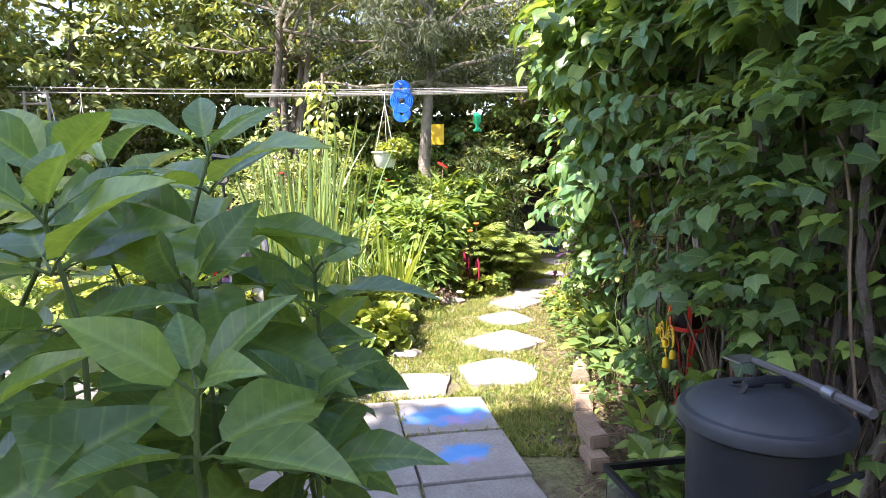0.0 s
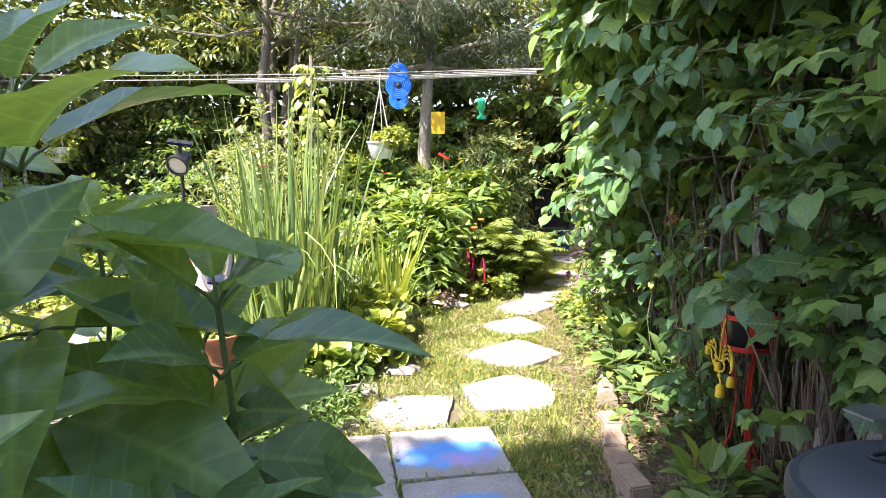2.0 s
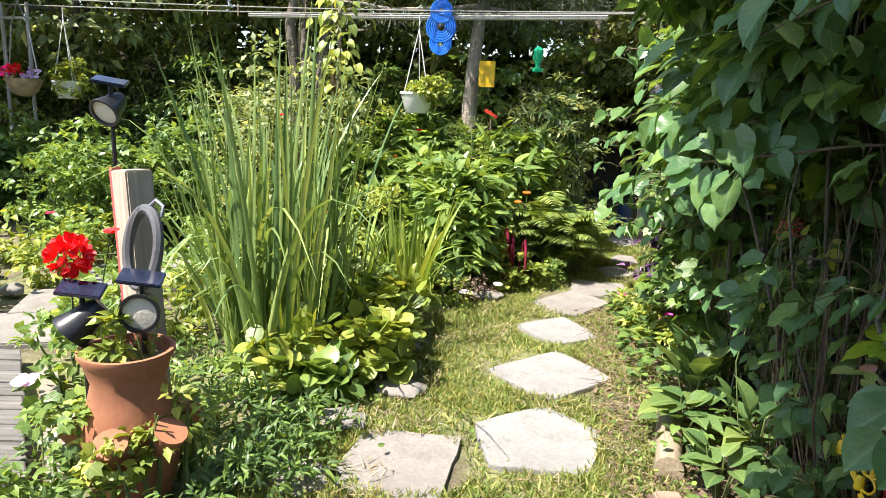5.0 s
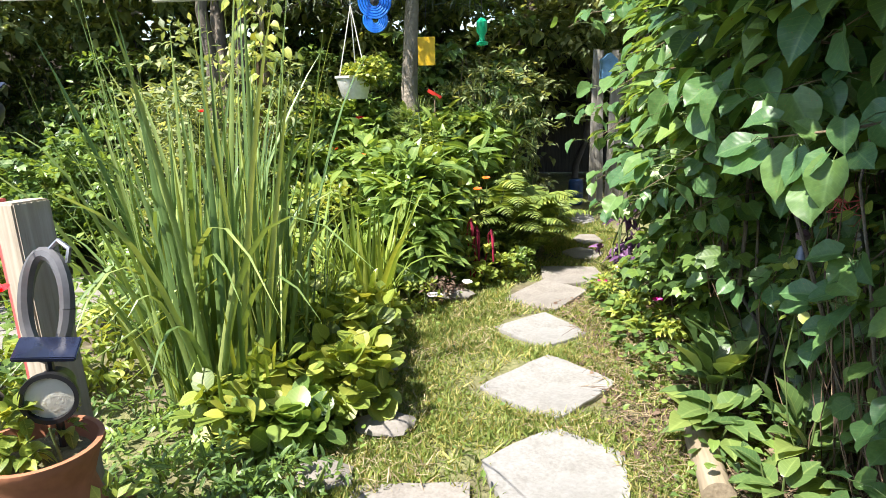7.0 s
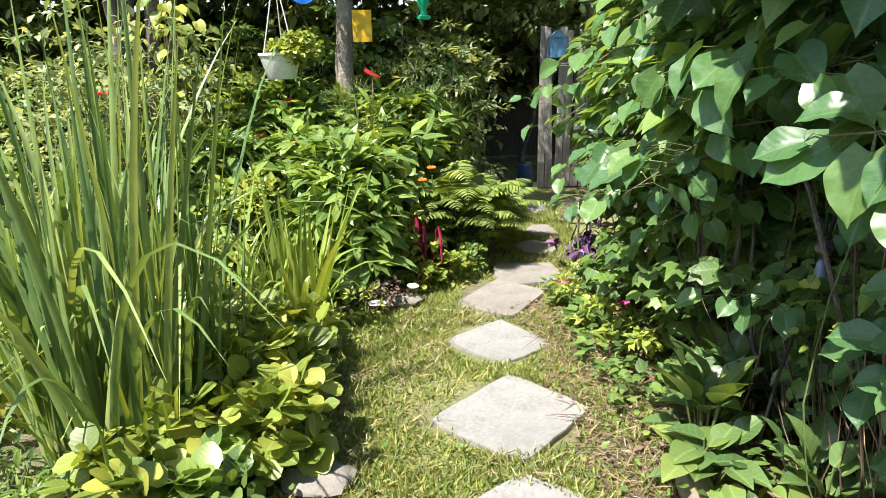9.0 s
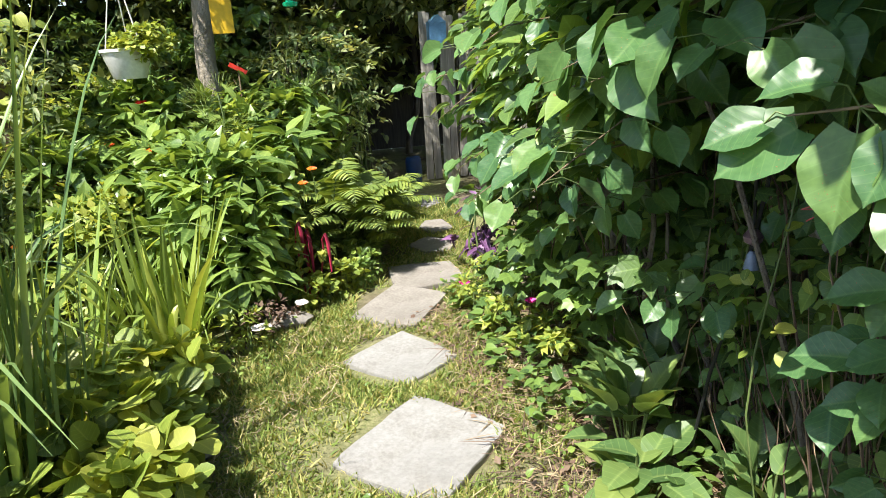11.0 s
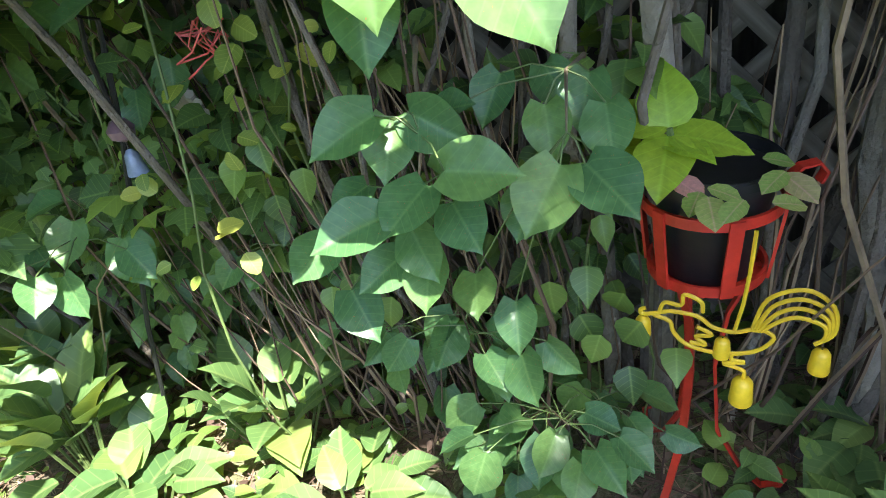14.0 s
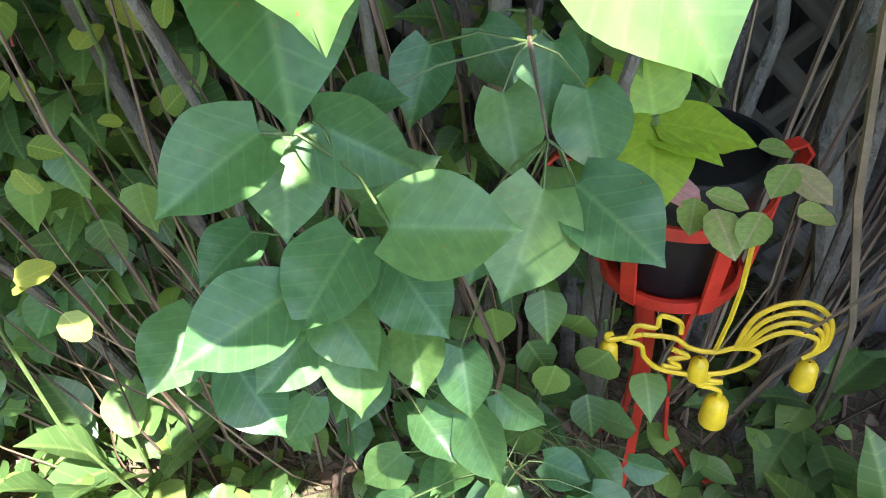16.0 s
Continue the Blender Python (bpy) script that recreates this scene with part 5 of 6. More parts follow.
_reed = strap_clump("cattail_reeds", (-1.02, 5.45), 0.32, 150, 2.06, 0.030, 1, M_REED, "tall clump of upright green cattail reeds", 0.62, "reeds", 0.17)
strap_clump("cattail_reeds", (-1.35, 5.75), 0.22, 64, 1.95, 0.028, 2, M_REED, "tall clump of upright green cattail reeds", 0.8, "reeds", 0.32)
strap_clump("cattail_reeds", (-0.72, 5.6), 0.14, 40, 1.35, 0.014, 5, M_REED, "smaller clump of green cattail reeds", 0.3)
strap_clump("daylily_clump", (-0.50, 6.72), 0.15, 80, 0.92, 0.044, 3, M_IRIS, "arching yellow-green strap leaves at the bed's edge", 0.85, "plant", 0.38)
strap_clump("daylily_clump", (-0.95, 6.55), 0.2, 60, 0.85, 0.04, 4, M_IRIS, "arching yellow-green strap leaves at the bed's edge", 0.85, "plant", 0.38)
strap_clump("yellowing_reeds", (-0.95, 5.35), 0.28, 44, 0.75, 0.024, 7, M_IRIS, "yellowing lower blades of the cattail clump", 0.5, "reeds", 0.3)
strap_clump("dry_reed_stubs", (-0.80, 5.20), 0.05, 9, 0.3, 0.02, 6, M_STRAW, "broken pale dry reed stalks", 0.05, "reeds")


def fern(at, n, L, seed, mat=M_FERN, label="spreading yellow-green fern fronds beside the path", up=0.9):
    rng = np.random.default_rng(seed)
    root = thing("fern", (at[0], at[1], 0), label, "fern")
    P, D, N, S = [], [], [], []
    for i in range(n):
        a = rng.uniform(0, 6.283)
        l = L * rng.uniform(0.7, 1.1)
        rise = up * rng.uniform(0.5, 1.2)
        out = Vector((math.cos(a), math.sin(a), 0))
        pts = []
        for s in range(10):
            t = s / 9
            pts.append(out * l * (0.25 * t + 0.55 * t * t) + Vector((0, 0, l * rise * (t - 0.55 * t ** 2.6))))
        part("stalk", Geo().tube(pts, [0.004 * (1 - 0.08 * k) for k in range(10)], 4, cap=False), M_STEM, root)
        sd = Vector((-out.y, out.x, 0))
        for s in range(26):
            t = 0.12 + 0.88 * s / 26
            f = t * 9
            k = min(int(f), 8)
            p = pts[k].lerp(pts[k + 1], f - k)
            tang = (pts[k + 1] - pts[k]).normalized()
            for sg in (-1, 1):
                P.append(p)
                D.append(sd * sg + tang * 0.45 + Vector(rng.normal(size=3)) * 0.08)
                N.append(sd.cross(tang) * (1 if sd.cross(tang).z > 0 else -1))
                S.append(l * 0.22 * math.sin(math.pi * min(1, t * 0.9 + 0.12)) ** 0.8 + 0.01)
    leaves("fronds", P, D, N, S, LANCE, mat, root, wide=0.8)
    return root


fern((0.62, 7.92), 46, 0.64, 1, up=1.75)
fern((0.85, 8.4), 34, 0.66, 2, up=1.75)
fern((0.45, 8.05), 34, 0.70, 3, up=1.75)

# ---- flower bed ----
_b = "dense leafy bed plant with pointed green leaves"
rng = np.random.default_rng(150)
_beds = []
for _i in range(44):
    t = rng.uniform(0, 1)
    yy = 7.0 + 2.0 * t
    xx = rng.uniform(-1.9, 0.35 + 0.25 * t)
    h = 0.38 + 0.38 * t + rng.uniform(-0.06, 0.10)
    _beds.append((xx, yy, h))
for _i, (xx, yy, h) in enumerate(_beds):
    if (xx < -0.3 and yy < 7.3) or (xx > -0.2 and yy < 7.75):
        continue
    kind = (_i * 7) % 5
    tmp, mt, sz = ((LANCE, M_BED, 0.19), (OVATE, M_BED, 0.125), (LANCE, M_BED, 0.17), (SMALL, M_LIME, 0.06), (OVATE, M_BED, 0.12))[kind]
    bush("bed_plant", (xx, yy, h), (0.32, 0.30, h * 0.85), 36, 13 if kind != 3 else 26, sz, tmp, mt, (_b, "leafy bed plant with broad mid-green leaves", _b, "bed plant with small yellow-green leaves", "bed plant with oval green leaves")[kind], "plant", 200 + _i, 6, 0.13, 0.35, "flower bed plants", 1.25)
# low rim of the bed
for _i, (x, y, r, sz, mt, tmp) in enumerate(((0.45, 7.45, 0.13, 0.045, M_LIME, ROUND), (0.25, 7.3, 0.12, 0.045, M_LIME, ROUND), (0.62, 7.62, 0.1, 0.05, M_BED, OVATE), (-0.1, 7.15, 0.13, 0.05, M_BED, SMALL), (0.02, 7.35, 0.14, 0.06, M_BED, OVATE),
        (-0.35, 6.55, 0.14, 0.05, M_LIME, SMALL), (-0.15, 6.75, 0.12, 0.045, M_LIME, SMALL), (-0.55, 6.25, 0.18, 0.06, M_BED, OVATE), (-0.7, 6.0, 0.18, 0.07, M_LIME, OVATE), (1.2, 6.85, 0.13, 0.05, M_LIME, SMALL), (1.25, 6.5, 0.16, 0.055, M_LIME, OVATE), (1.3, 6.1, 0.16, 0.06, M_LIME, OVATE), (1.42, 7.3, 0.16, 0.05, M_LIME, SMALL))):
    bush("edging_plant", (x, y, 0.10), (r, r, 0.11), 12, 16, sz, tmp, mt, "low clump of small yellow-green leaves edging the bed", "plant", 300 + _i, 3, 0.06, 0.2, "bed edging plants")
# round-leaved plants below the reeds
for _i, (x, y, r, h) in enumerate(((-0.42, 5.50, 0.2, 0.15), (-0.70, 5.28, 0.2, 0.16), (-0.50, 5.85, 0.2, 0.18), (-0.85, 5.0, 0.2, 0.14), (-0.62, 4.98, 0.18, 0.1), (-0.95, 5.75, 0.2, 0.2), (-0.45, 6.15, 0.18, 0.18), (-0.55, 5.6, 0.16, 0.3), (-0.35, 5.25, 0.16, 0.2))):
    bush("round_leaved_plant", (x, y, h), (r, r, h * 0.9), 15, 9, 0.098, ROUND, M_LIME if _i != 4 else M_BED, "low plant with round glossy yellow-green leaves", "plant", 330 + _i, 5, 0.08, 0.1, "round-leaved plants", 1.1)
for _i, (x, y) in enumerate(((-0.95, 4.55), (-0.75, 4.5), (-1.2, 4.35), (-1.15, 4.75), (-0.6, 4.35), (-1.35, 4.15), (-0.9, 4.2), (-1.45, 4.6), (-1.35, 5.1), (-1.0, 4.95), (-0.85, 3.72), (-1.1, 3.66), (-1.35, 3.75), (-0.65, 3.98), (-0.55, 4.15), (-0.72, 4.75), (-0.5, 4.55))):
    bush("weed_clump", (x, y, 0.09), (0.2, 0.18, 0.11), 16, 14, 0.055, LANCE, (M_BED, M_VINE, M_VINE)[_i % 3], "ragged low weeds with narrow leaves around the pots", "plant", 350 + _i, 4, 0.07, 0.2, "weeds round the pots")


def blooms(name, spots, size, mat, label, petals=6, seed=1, stem_to=None):
    rng = np.random.default_rng(seed)
    for x, y, z in spots:
        root = thing(name, (x, y, 0), label, "flower", name + "s")
        part("stem", Geo().tube(branch(rng, (rng.uniform(-0.03, 0.03), 0.03, -0.02), (0, 0, z), 0.03, 4), 0.003, 4), M_STEM, root)
        a = np.linspace(0, 2 * math.pi, petals, endpoint=False)
        D = np.stack([np.cos(a), np.sin(a) - 0.35, 0.35 + 0 * a], 1)
        N = np.tile([0, -0.6, 0.8], (petals, 1)) + 0.001 * D
        leaves("petals", np.tile([0, 0, z], (petals, 1)), D, N, np.full(petals, size), ROUND, mat, root)


blooms("orange_flower", ((0.35, 7.75, 0.78), (0.28, 7.7, 0.70), (-0.7, 8.1, 0.95), (-0.95, 8.2, 1.0), (-1.25, 7.9, 0.8), (-0.55, 8.2, 0.98), (-1.35, 7.4, 0.55)), 0.035, M_ORANGE, "small orange nasturtium bloom above the bed leaves")
blooms("red_flower", ((-0.75, 8.45, 1.25), (-2.0, 8.0, 1.35)), 0.04, M_REDPET, "small red bloom above the bed leaves")
blooms("white_flower", ((-0.06, 6.72, 0.12), (-0.38, 6.78, 0.15), (0.18, 7.02, 0.12), (-0.03, 6.78, 0.10)), 0.04, M_WHITEPET, "white petunia bloom at the edge of the bed", 5)
blooms("magenta_flower", ((1.14, 6.93, 0.14), (1.42, 6.55, 0.12)), 0.035, M_PINK, "magenta petunia bloom beside the path", 5)

amar = thing("amaranth", (0.22, 7.42, 0), "red-stemmed plant with hanging crimson tassels", "plant")
_g, _k = Geo(), Geo()
rng = np.random.default_rng(160)
for i in range(4):
    x, y = rng.uniform(-0.12, 0.14), rng.uniform(-0.08, 0.08)
    top = rng.uniform(0.32, 0.6)
    _g.tube(branch(rng, (x * 0.4, y * 0.4, -0.02), (x, y, top), 0.05, 5), 0.006, 5)
    _k.tube([(x, y, top), (x + 0.02, y - 0.03, top + 0.04), (x + 0.03, y - 0.05, top - 0.02), (x + 0.035, y - 0.055, top - 0.2)], [0.006, 0.010, 0.013, 0.006], 7)
part("stems", _g, M_AMAR, amar)
part("tassels", _k, M_AMAR, amar)
P, out = puff(rng, (0, 0, 0.3), (0.16, 0.14, 0.2), 10, 0.07, 7)
D, N = droopy(rng, out)
leaves("foliage", P, D, N, np.full(len(P), 0.07), OVATE, M_LIME, amar)

purple = bush("purple_heart_plant", (1.42, 7.55, 0.36), (0.15, 0.2, 0.28), 16, 13, 0.10, LANCE, M_PURPLE, "dark purple trailing plant beside the path", "plant", 170, 4, 0.1, 0.3, wide=1.3)
bush("brown_clump", (-0.02, 6.98, 0.08), (0.17, 0.1, 0.10), 12, 14, 0.05, SMALL, M_LITTER, "low purplish-brown withered plant edging the bed", "plant", 171, 3, 0.06)
strap_clump("withered_stalks", (-0.52, 6.35), 0.08, 30, 0.25, 0.012, 8, M_STRAW, "withered brown stalks at the foot of the strap leaves", 0.5, "plant")
dill = thing("dill_plant", (-0.22, 8.1, 0), "feathery yellow-green dill above the bed", "plant")
P, out = puff(rng, (0, 0, 1.1), (0.18, 0.15, 0.3), 16, 0.09, 60)
leaves("foliage", P, out, rng.normal(size=P.shape), np.full(len(P), 0.07), NEEDLE, M_FERN, dill, wide=0.4)
part("stems", Geo().tube(branch(rng, (0, 0, -0.02), (0.02, 0, 1.3), 0.04, 5), 0.006, 5), M_STEM, dill)

bird = thing("blue_bird_ornament", pose(-0.14, 7.55, 0.0, 0, 0, -20), "small blue-grey glazed bird ornament on a stake", "ornament")
part("stake", Geo().tube([(0, 0, -0.05), (0, 0, 0.76)], 0.006, 6), M_IRON, bird)
bm = bmesh.new()
bmesh.ops.create_uvsphere(bm, u_segments=16, v_segments=10, radius=1)
for v in bm.verts:
    t = v.co.x
    k = 1.0 - 0.35 * max(0, -t)
    v.co = Vector((t * 0.11 + (0.02 if t > 0.5 else 0), v.co.y * 0.05 * k, v.co.z * 0.05 * k + 0.79 + (0.03 * max(0, t - 0.3)) - 0.02 * max(0, -t)))
bm.verts.index_update()
part("body", Geo().add([v.co for v in bm.verts], [[v.index for v in f.verts] for f in bm.faces]), M_BIRDGLAZE, bird)
bm.free()
part("tail", Geo().box((-0.125, 0, 0.80), (0.08, 0.035, 0.012), bevel=0.004), M_BIRDGLAZE, bird)
part("beak", Geo().tube([(0.125, 0, 0.80), (0.155, 0, 0.795)], [0.012, 0.001], 6), M_GREY, bird)

# ---- post, urn and lamps on the near side bed ----
post = thing("wooden_post", pose(-1.12, 4.30, 0, 0, -4, -28), "pale square wooden post with a faded red edge", "post")
part("timber", Geo().box((0, 0, 0.59), (0.115, 0.115, 1.22), bevel=0.006), M_POST, post, smooth=False)
part("red_strip", Geo().box((-0.072, -0.03, 0.59), (0.022, 0.04, 1.24)), M_REDPNT, post, "faded red painted strip", smooth=False)
shoe = thing("wheel_ring", pose(-1.05, 4.16, 0.92, 80, 0, -20), "grey metal ring hung on a bracket on the post", "ornament")
part("ring", Geo().tube([(0.085 * math.cos(a), 0.15 * math.sin(a), 0) for a in np.linspace(0, 6.284, 30)], 0.021, 8, cap=False), M_GREY, shoe)
part("hook", Geo().tube([(0.0, 0.15, 0), (0.05, 0.19, 0), (0.09, 0.17, 0), (0.085, 0.13, 0)], 0.008, 6), M_STEEL, shoe)
urn = thing("terracotta_urn", (-1.0, 3.95, 0), "weathered terracotta strawberry pot with side pockets, overgrown", "pot")
part("body", Geo().lathe([(0.10, 0.0), (0.13, 0.02), (0.165, 0.16), (0.17, 0.28), (0.14, 0.42), (0.125, 0.48), (0.15, 0.56), (0.165, 0.585), (0.165, 0.60), (0.15, 0.60), (0.12, 0.50), (0.0, 0.47)], sides=40), M_TERRA, urn)
for a in (-75, -20, 200, 40):
    m = pose(0, 0, 0, 0, 0, a)
    part("pocket", Geo().tube([m @ Vector(p) for p in ((0.13, 0, 0.24), (0.18, 0, 0.28), (0.215, 0, 0.335))], [0.035, 0.055, 0.06], 14), M_TERRA, urn)
part("soil", Geo().lathe([(0.13, 0.555), (0.07, 0.565), (0.0, 0.57)], sides=24), M_GROUND, urn)
for _i, (x, y, z, r, mt) in enumerate(((-1.0, 3.95, 0.62, 0.11, M_LIME), (-0.82, 3.9, 0.36, 0.10, M_LIME), (-1.18, 3.85, 0.36, 0.12, M_BED), (-0.85, 4.05, 0.30, 0.12, M_LIME), (-1.25, 4.05, 0.25, 0.15, M_BED), (-0.95, 3.75, 0.26, 0.10, M_LIME), (-1.2, 3.7, 0.18, 0.15, M_BED))):
    bush("pot_plant", (x, y, z), (r, r, 0.11), 11, 12, 0.05, (OVATE, SMALL, MAPLE)[_i % 3], mt, "small leafy plant spilling over the terracotta pot", "plant", 380 + _i, 3, 0.055, 0.4, "urn plants")


def spot_lamp(at, aim, scale, label):
    """A solar garden spotlight: stake, bell housing, lens, panel on top."""
    root = thing("solar_spotlight", at, label, "lamp", "solar spotlights")
    part("stake", Geo().tube([(0, 0, -at[2] - 0.03 + 0.0), (0, 0, -0.05)], 0.011 * scale, 8), M_BLACK, root)
    m = look((0, 0, 0), aim)
    part("housing", Geo().lathe([(0.0, 0.085), (0.03, 0.08), (0.045, 0.05), (0.055, 0.0), (0.072, -0.05), (0.072, -0.065), (0.060, -0.065), (0.058, -0.05)], sides=28, m=m @ Matrix.Diagonal((scale, scale, scale, 1))), M_BLACK, root)
    part("lens", Geo().lathe([(0.061, -0.052), (0.03, -0.056), (0.0, -0.057)], sides=28, m=m @ Matrix.Diagonal((scale, scale, scale, 1))), M_LENS, root, "pale round lens")
    part("bracket", Geo().tube([(0, 0, 0.03), (0, 0, 0.1 * scale)], 0.01, 6), M_BLACK, root)
    part("solar_panel", Geo().box((0, 0, 0.115 * scale), (0.15 * scale, 0.10 * scale, 0.014), m=pose(0, 0, 0, 14, 8, 20), bevel=0.003), M_PANEL, root, smooth=False)
    return root


spot_lamp((-0.96, 4.00, 0.735), (0.35, -1, -0.02), 1.0, "black solar spotlight with a round pale lens among the pot plants")
spot_lamp((-1.14, 3.92, 0.70), (-0.8, -0.6, -0.9), 1.0, "black solar spotlight tilted down at the urn")
spot_lamp((-1.34, 4.45, 1.44), (-0.1, -1, -0.6), 0.88, "grey solar spotlight on a tall stake behind the post")
ger = thing("red_geranium", (-1.22, 3.98, 0), "red geranium with a round ball of bright petals", "flower")
rng = np.random.default_rng(180)
part("stem", Geo().tube(branch(rng, (0.05, 0.05, -0.02), (0, 0, 0.88), 0.04, 5), 0.005, 5), M_STEM, ger)
e = unit(rng.normal(size=(110, 3)))
leaves("petals", np.array([0, 0, 0.92]) + e * 0.05, e + rng.normal(size=e.shape) * 0.3, e + rng.normal(size=e.shape), np.full(110, 0.038), ROUND, M_REDPET, ger)
blooms("red_flower", ((-1.10, 4.05, 1.0),), 0.03, M_REDPET, "small red geranium bloom", 6, 3)
blooms("lavender_flower", ((-1.42, 3.95, 0.42), (-1.46, 4.0, 0.40)), 0.05, M_LILACPET, "pale lavender petunia bloom beside the boardwalk", 5, 4)

# ---- clothesline and what hangs on it ----
LINE_A, LINE_B = Vector((-6.1, 9.35, 2.46)), Vector((2.1, 7.95, 2.36))


def on_line(t):
    return LINE_A.lerp(LINE_B, t) - Vector((0, 0, 0.05 * math.sin(math.pi * t)))


for _i, (dy, dz) in enumerate(((0, 0), (0.25, 0.03), (-0.2, 0.06))):
    c = thing("clothesline", (0, 0, 0), "grey sagging clothesline cord", "cord", "clothesline cords")
    part("cord", Geo().tube([on_line(t) + Vector((0, dy * (1 - t), dz * (1 - t))) for t in np.linspace(0, 1, 14)], 0.0055, 5), M_LINE, c)
rail = thing("line_pole", (0, 0, 0), "long weathered grey pole laid along the clothesline", "pole")
part("pole", Geo().tube([on_line(t) + Vector((0, 0.03, -0.03)) for t in np.linspace(0.42, 0.86, 6)], 0.022, 7), M_POLE, rail)
frame_ob = thing("clothes_post", (-6.0, 9.35, 0), "grey metal clothesline post with a crossbar", "post")
for dx, dy in ((0, 0.0), (0.38, -0.06)):
    part("upright", Geo().tube([(dx, dy, -0.05), (dx, dy, 2.48)], 0.022, 8), M_POLE, frame_ob)
part("crossbar", Geo().tube([(-0.05, 0, 2.3), (0.42, -0.06, 2.3)], 0.016, 8), M_POLE, frame_ob)
for t in (0.36, 0.405, 0.5):
    p = on_line(t)
    c = thing("clothes_peg", (p.x, p.y, p.z), "wooden clothes peg on the line", "peg", "clothes pegs")
    part("leg", Geo().box((0.006, 0, 0.02), (0.012, 0.012, 0.13), bevel=0.002), M_LOG, c, smooth=False)


def hanging_basket(p, drop, label, seed, spill=0.0):
    root = thing("hanging_basket", (p.x, p.y, p.z - drop), label, "basket", "hanging baskets")
    part("pot", Geo().lathe([(0.105, -0.03), (0.11, -0.025), (0.160, 0.145), (0.17, 0.15), (0.17, 0.17), (0.155, 0.17), (0.105, -0.01)], sides=32), M_WHITE, root, "white plastic pot")
    for a in (90, 210, 330):
        q = Vector((0.135 * math.cos(radians(a)), 0.135 * math.sin(radians(a)), 0.16))
        part("hanger", Geo().tube([q, (0, 0, drop - 0.14)], 0.005, 5), M_ROPE, root)
    part("hook", Geo().tube([(0, 0, drop - 0.14), (0, 0, drop - 0.02), (0.015, 0, drop + 0.01)], 0.006, 5), M_ROPE, root)
    rng = np.random.default_rng(seed)
    P, out = puff(rng, (0.11, -0.06, 0.2 - spill * 0.1), (0.20, 0.16, 0.12 + spill), 34, 0.07, 26)
    D, N = droopy(rng, out, 0.3)
    leaves("foliage", P, D, N, 0.035 * rng.uniform(0.7, 1.3, len(P)), ROUND, M_LIME, root, "trailing lime-green leaves")
    return root


hanging_basket(on_line(0.648), 0.90, "white hanging pot of lime-green trailing leaves on the clothesline", 1)
hanging_basket(on_line(0.125), 1.0, "white hanging pot overflowing with lime-green leaves", 2, 0.12)
hb = thing("wicker_basket", (-5.45, 8.95, 1.40), "pale wicker hanging basket with pink and violet flowers", "basket")
part("bowl", Geo().lathe([(0.05, 0), (0.14, 0.06), (0.19, 0.18), (0.2, 0.2), (0.18, 0.2), (0.12, 0.07)], sides=24), M_WICKER, hb)
part("hanger", Geo().tube([(-0.19, 0, 0.2), (-0.1, 0, 0.8), (0, 0, 1.05), (0.1, 0, 0.8), (0.19, 0, 0.2)], 0.008, 5), M_STEEL, hb)
rng = np.random.default_rng(190)
for mt, dx in ((M_PINK, -0.16), (M_LILACPET, 0.13), (M_REDPET, 0.0)):
    P, out = puff(rng, (dx, -0.1, 0.27), (0.07, 0.07, 0.06), 5, 0.05, 8)
    leaves("petals", P, out, rng.normal(size=P.shape), np.full(len(P), 0.05), ROUND, mt, hb)

orn = thing("blue_spinner", on_line(0.675) + Vector((0, -0.04, -0.12)), "blue wire flower spinner of nested rings hanging on the line", "ornament")
for k, (dz, r) in enumerate(((0.14, 0.10), (0.0, 0.135), (-0.15, 0.10))):
    for rr in np.linspace(0.35, 1, 5):
        part("ring", Geo().tube([(r * rr * math.cos(a), 0.004 * k, dz + r * rr * math.sin(a) * 1.0) for a in np.linspace(0, 6.2832, 26)], 0.011, 5, cap=False), M_BLUE, orn)
part("hub", Geo().lathe([(0.0, -0.02), (0.03, -0.01), (0.03, 0.01), (0.0, 0.02)], sides=16, m=Matrix.Rotation(radians(90), 4, "X")), M_BLACK, orn)
part("hook", Geo().tube([(0, 0.02, 0.23), (0, 0.03, 0.30)], 0.005, 5), M_ROPE, orn)

feeder = thing("hummingbird_feeder", (0.36, 8.75, 1.86), "green plastic bird feeder hanging on a thin wire", "feeder")
part("base", Geo().lathe([(0.0, 0.0), (0.055, 0.01), (0.06, 0.035), (0.03, 0.05)], sides=20), M_GREENGL, feeder)
part("bottle", Geo().lathe([(0.03, 0.05), (0.025, 0.09), (0.05, 0.13), (0.05, 0.22), (0.02, 0.25), (0.0, 0.25)], sides=20), M_GREENGL, feeder)
part("wire", Geo().tube([(0, 0, 0.25), (0, 0, 0.6)], 0.003, 4), M_IRON, feeder)
yel = thing("yellow_sign", (-0.17, 9.15, 1.72), "plain yellow panel hung on the tree", "sign")
part("panel", Geo().box((0, 0, 0.13), (0.17, 0.012, 0.27), bevel=0.003), M_YELLOW, yel, smooth=False)
part("wire", Geo().tube([(0, 0, 0.26), (0.0, 0.03, 0.62)], 0.003, 4), M_IRON, yel)
pl = thing("red_plaque", (-0.10, 9.1, 1.38), "small red slanting plaque by the tree", "ornament")
part("panel", Geo().box((0, 0, 0.06), (0.15, 0.015, 0.035), m=pose(0, 0, 0, 0, 30, 0)), M_REDMET, pl, smooth=False)
part("stake", Geo().tube([(0, 0.02, -1.42), (0, 0.02, 0.1)], 0.008, 5), M_TWIG, pl)

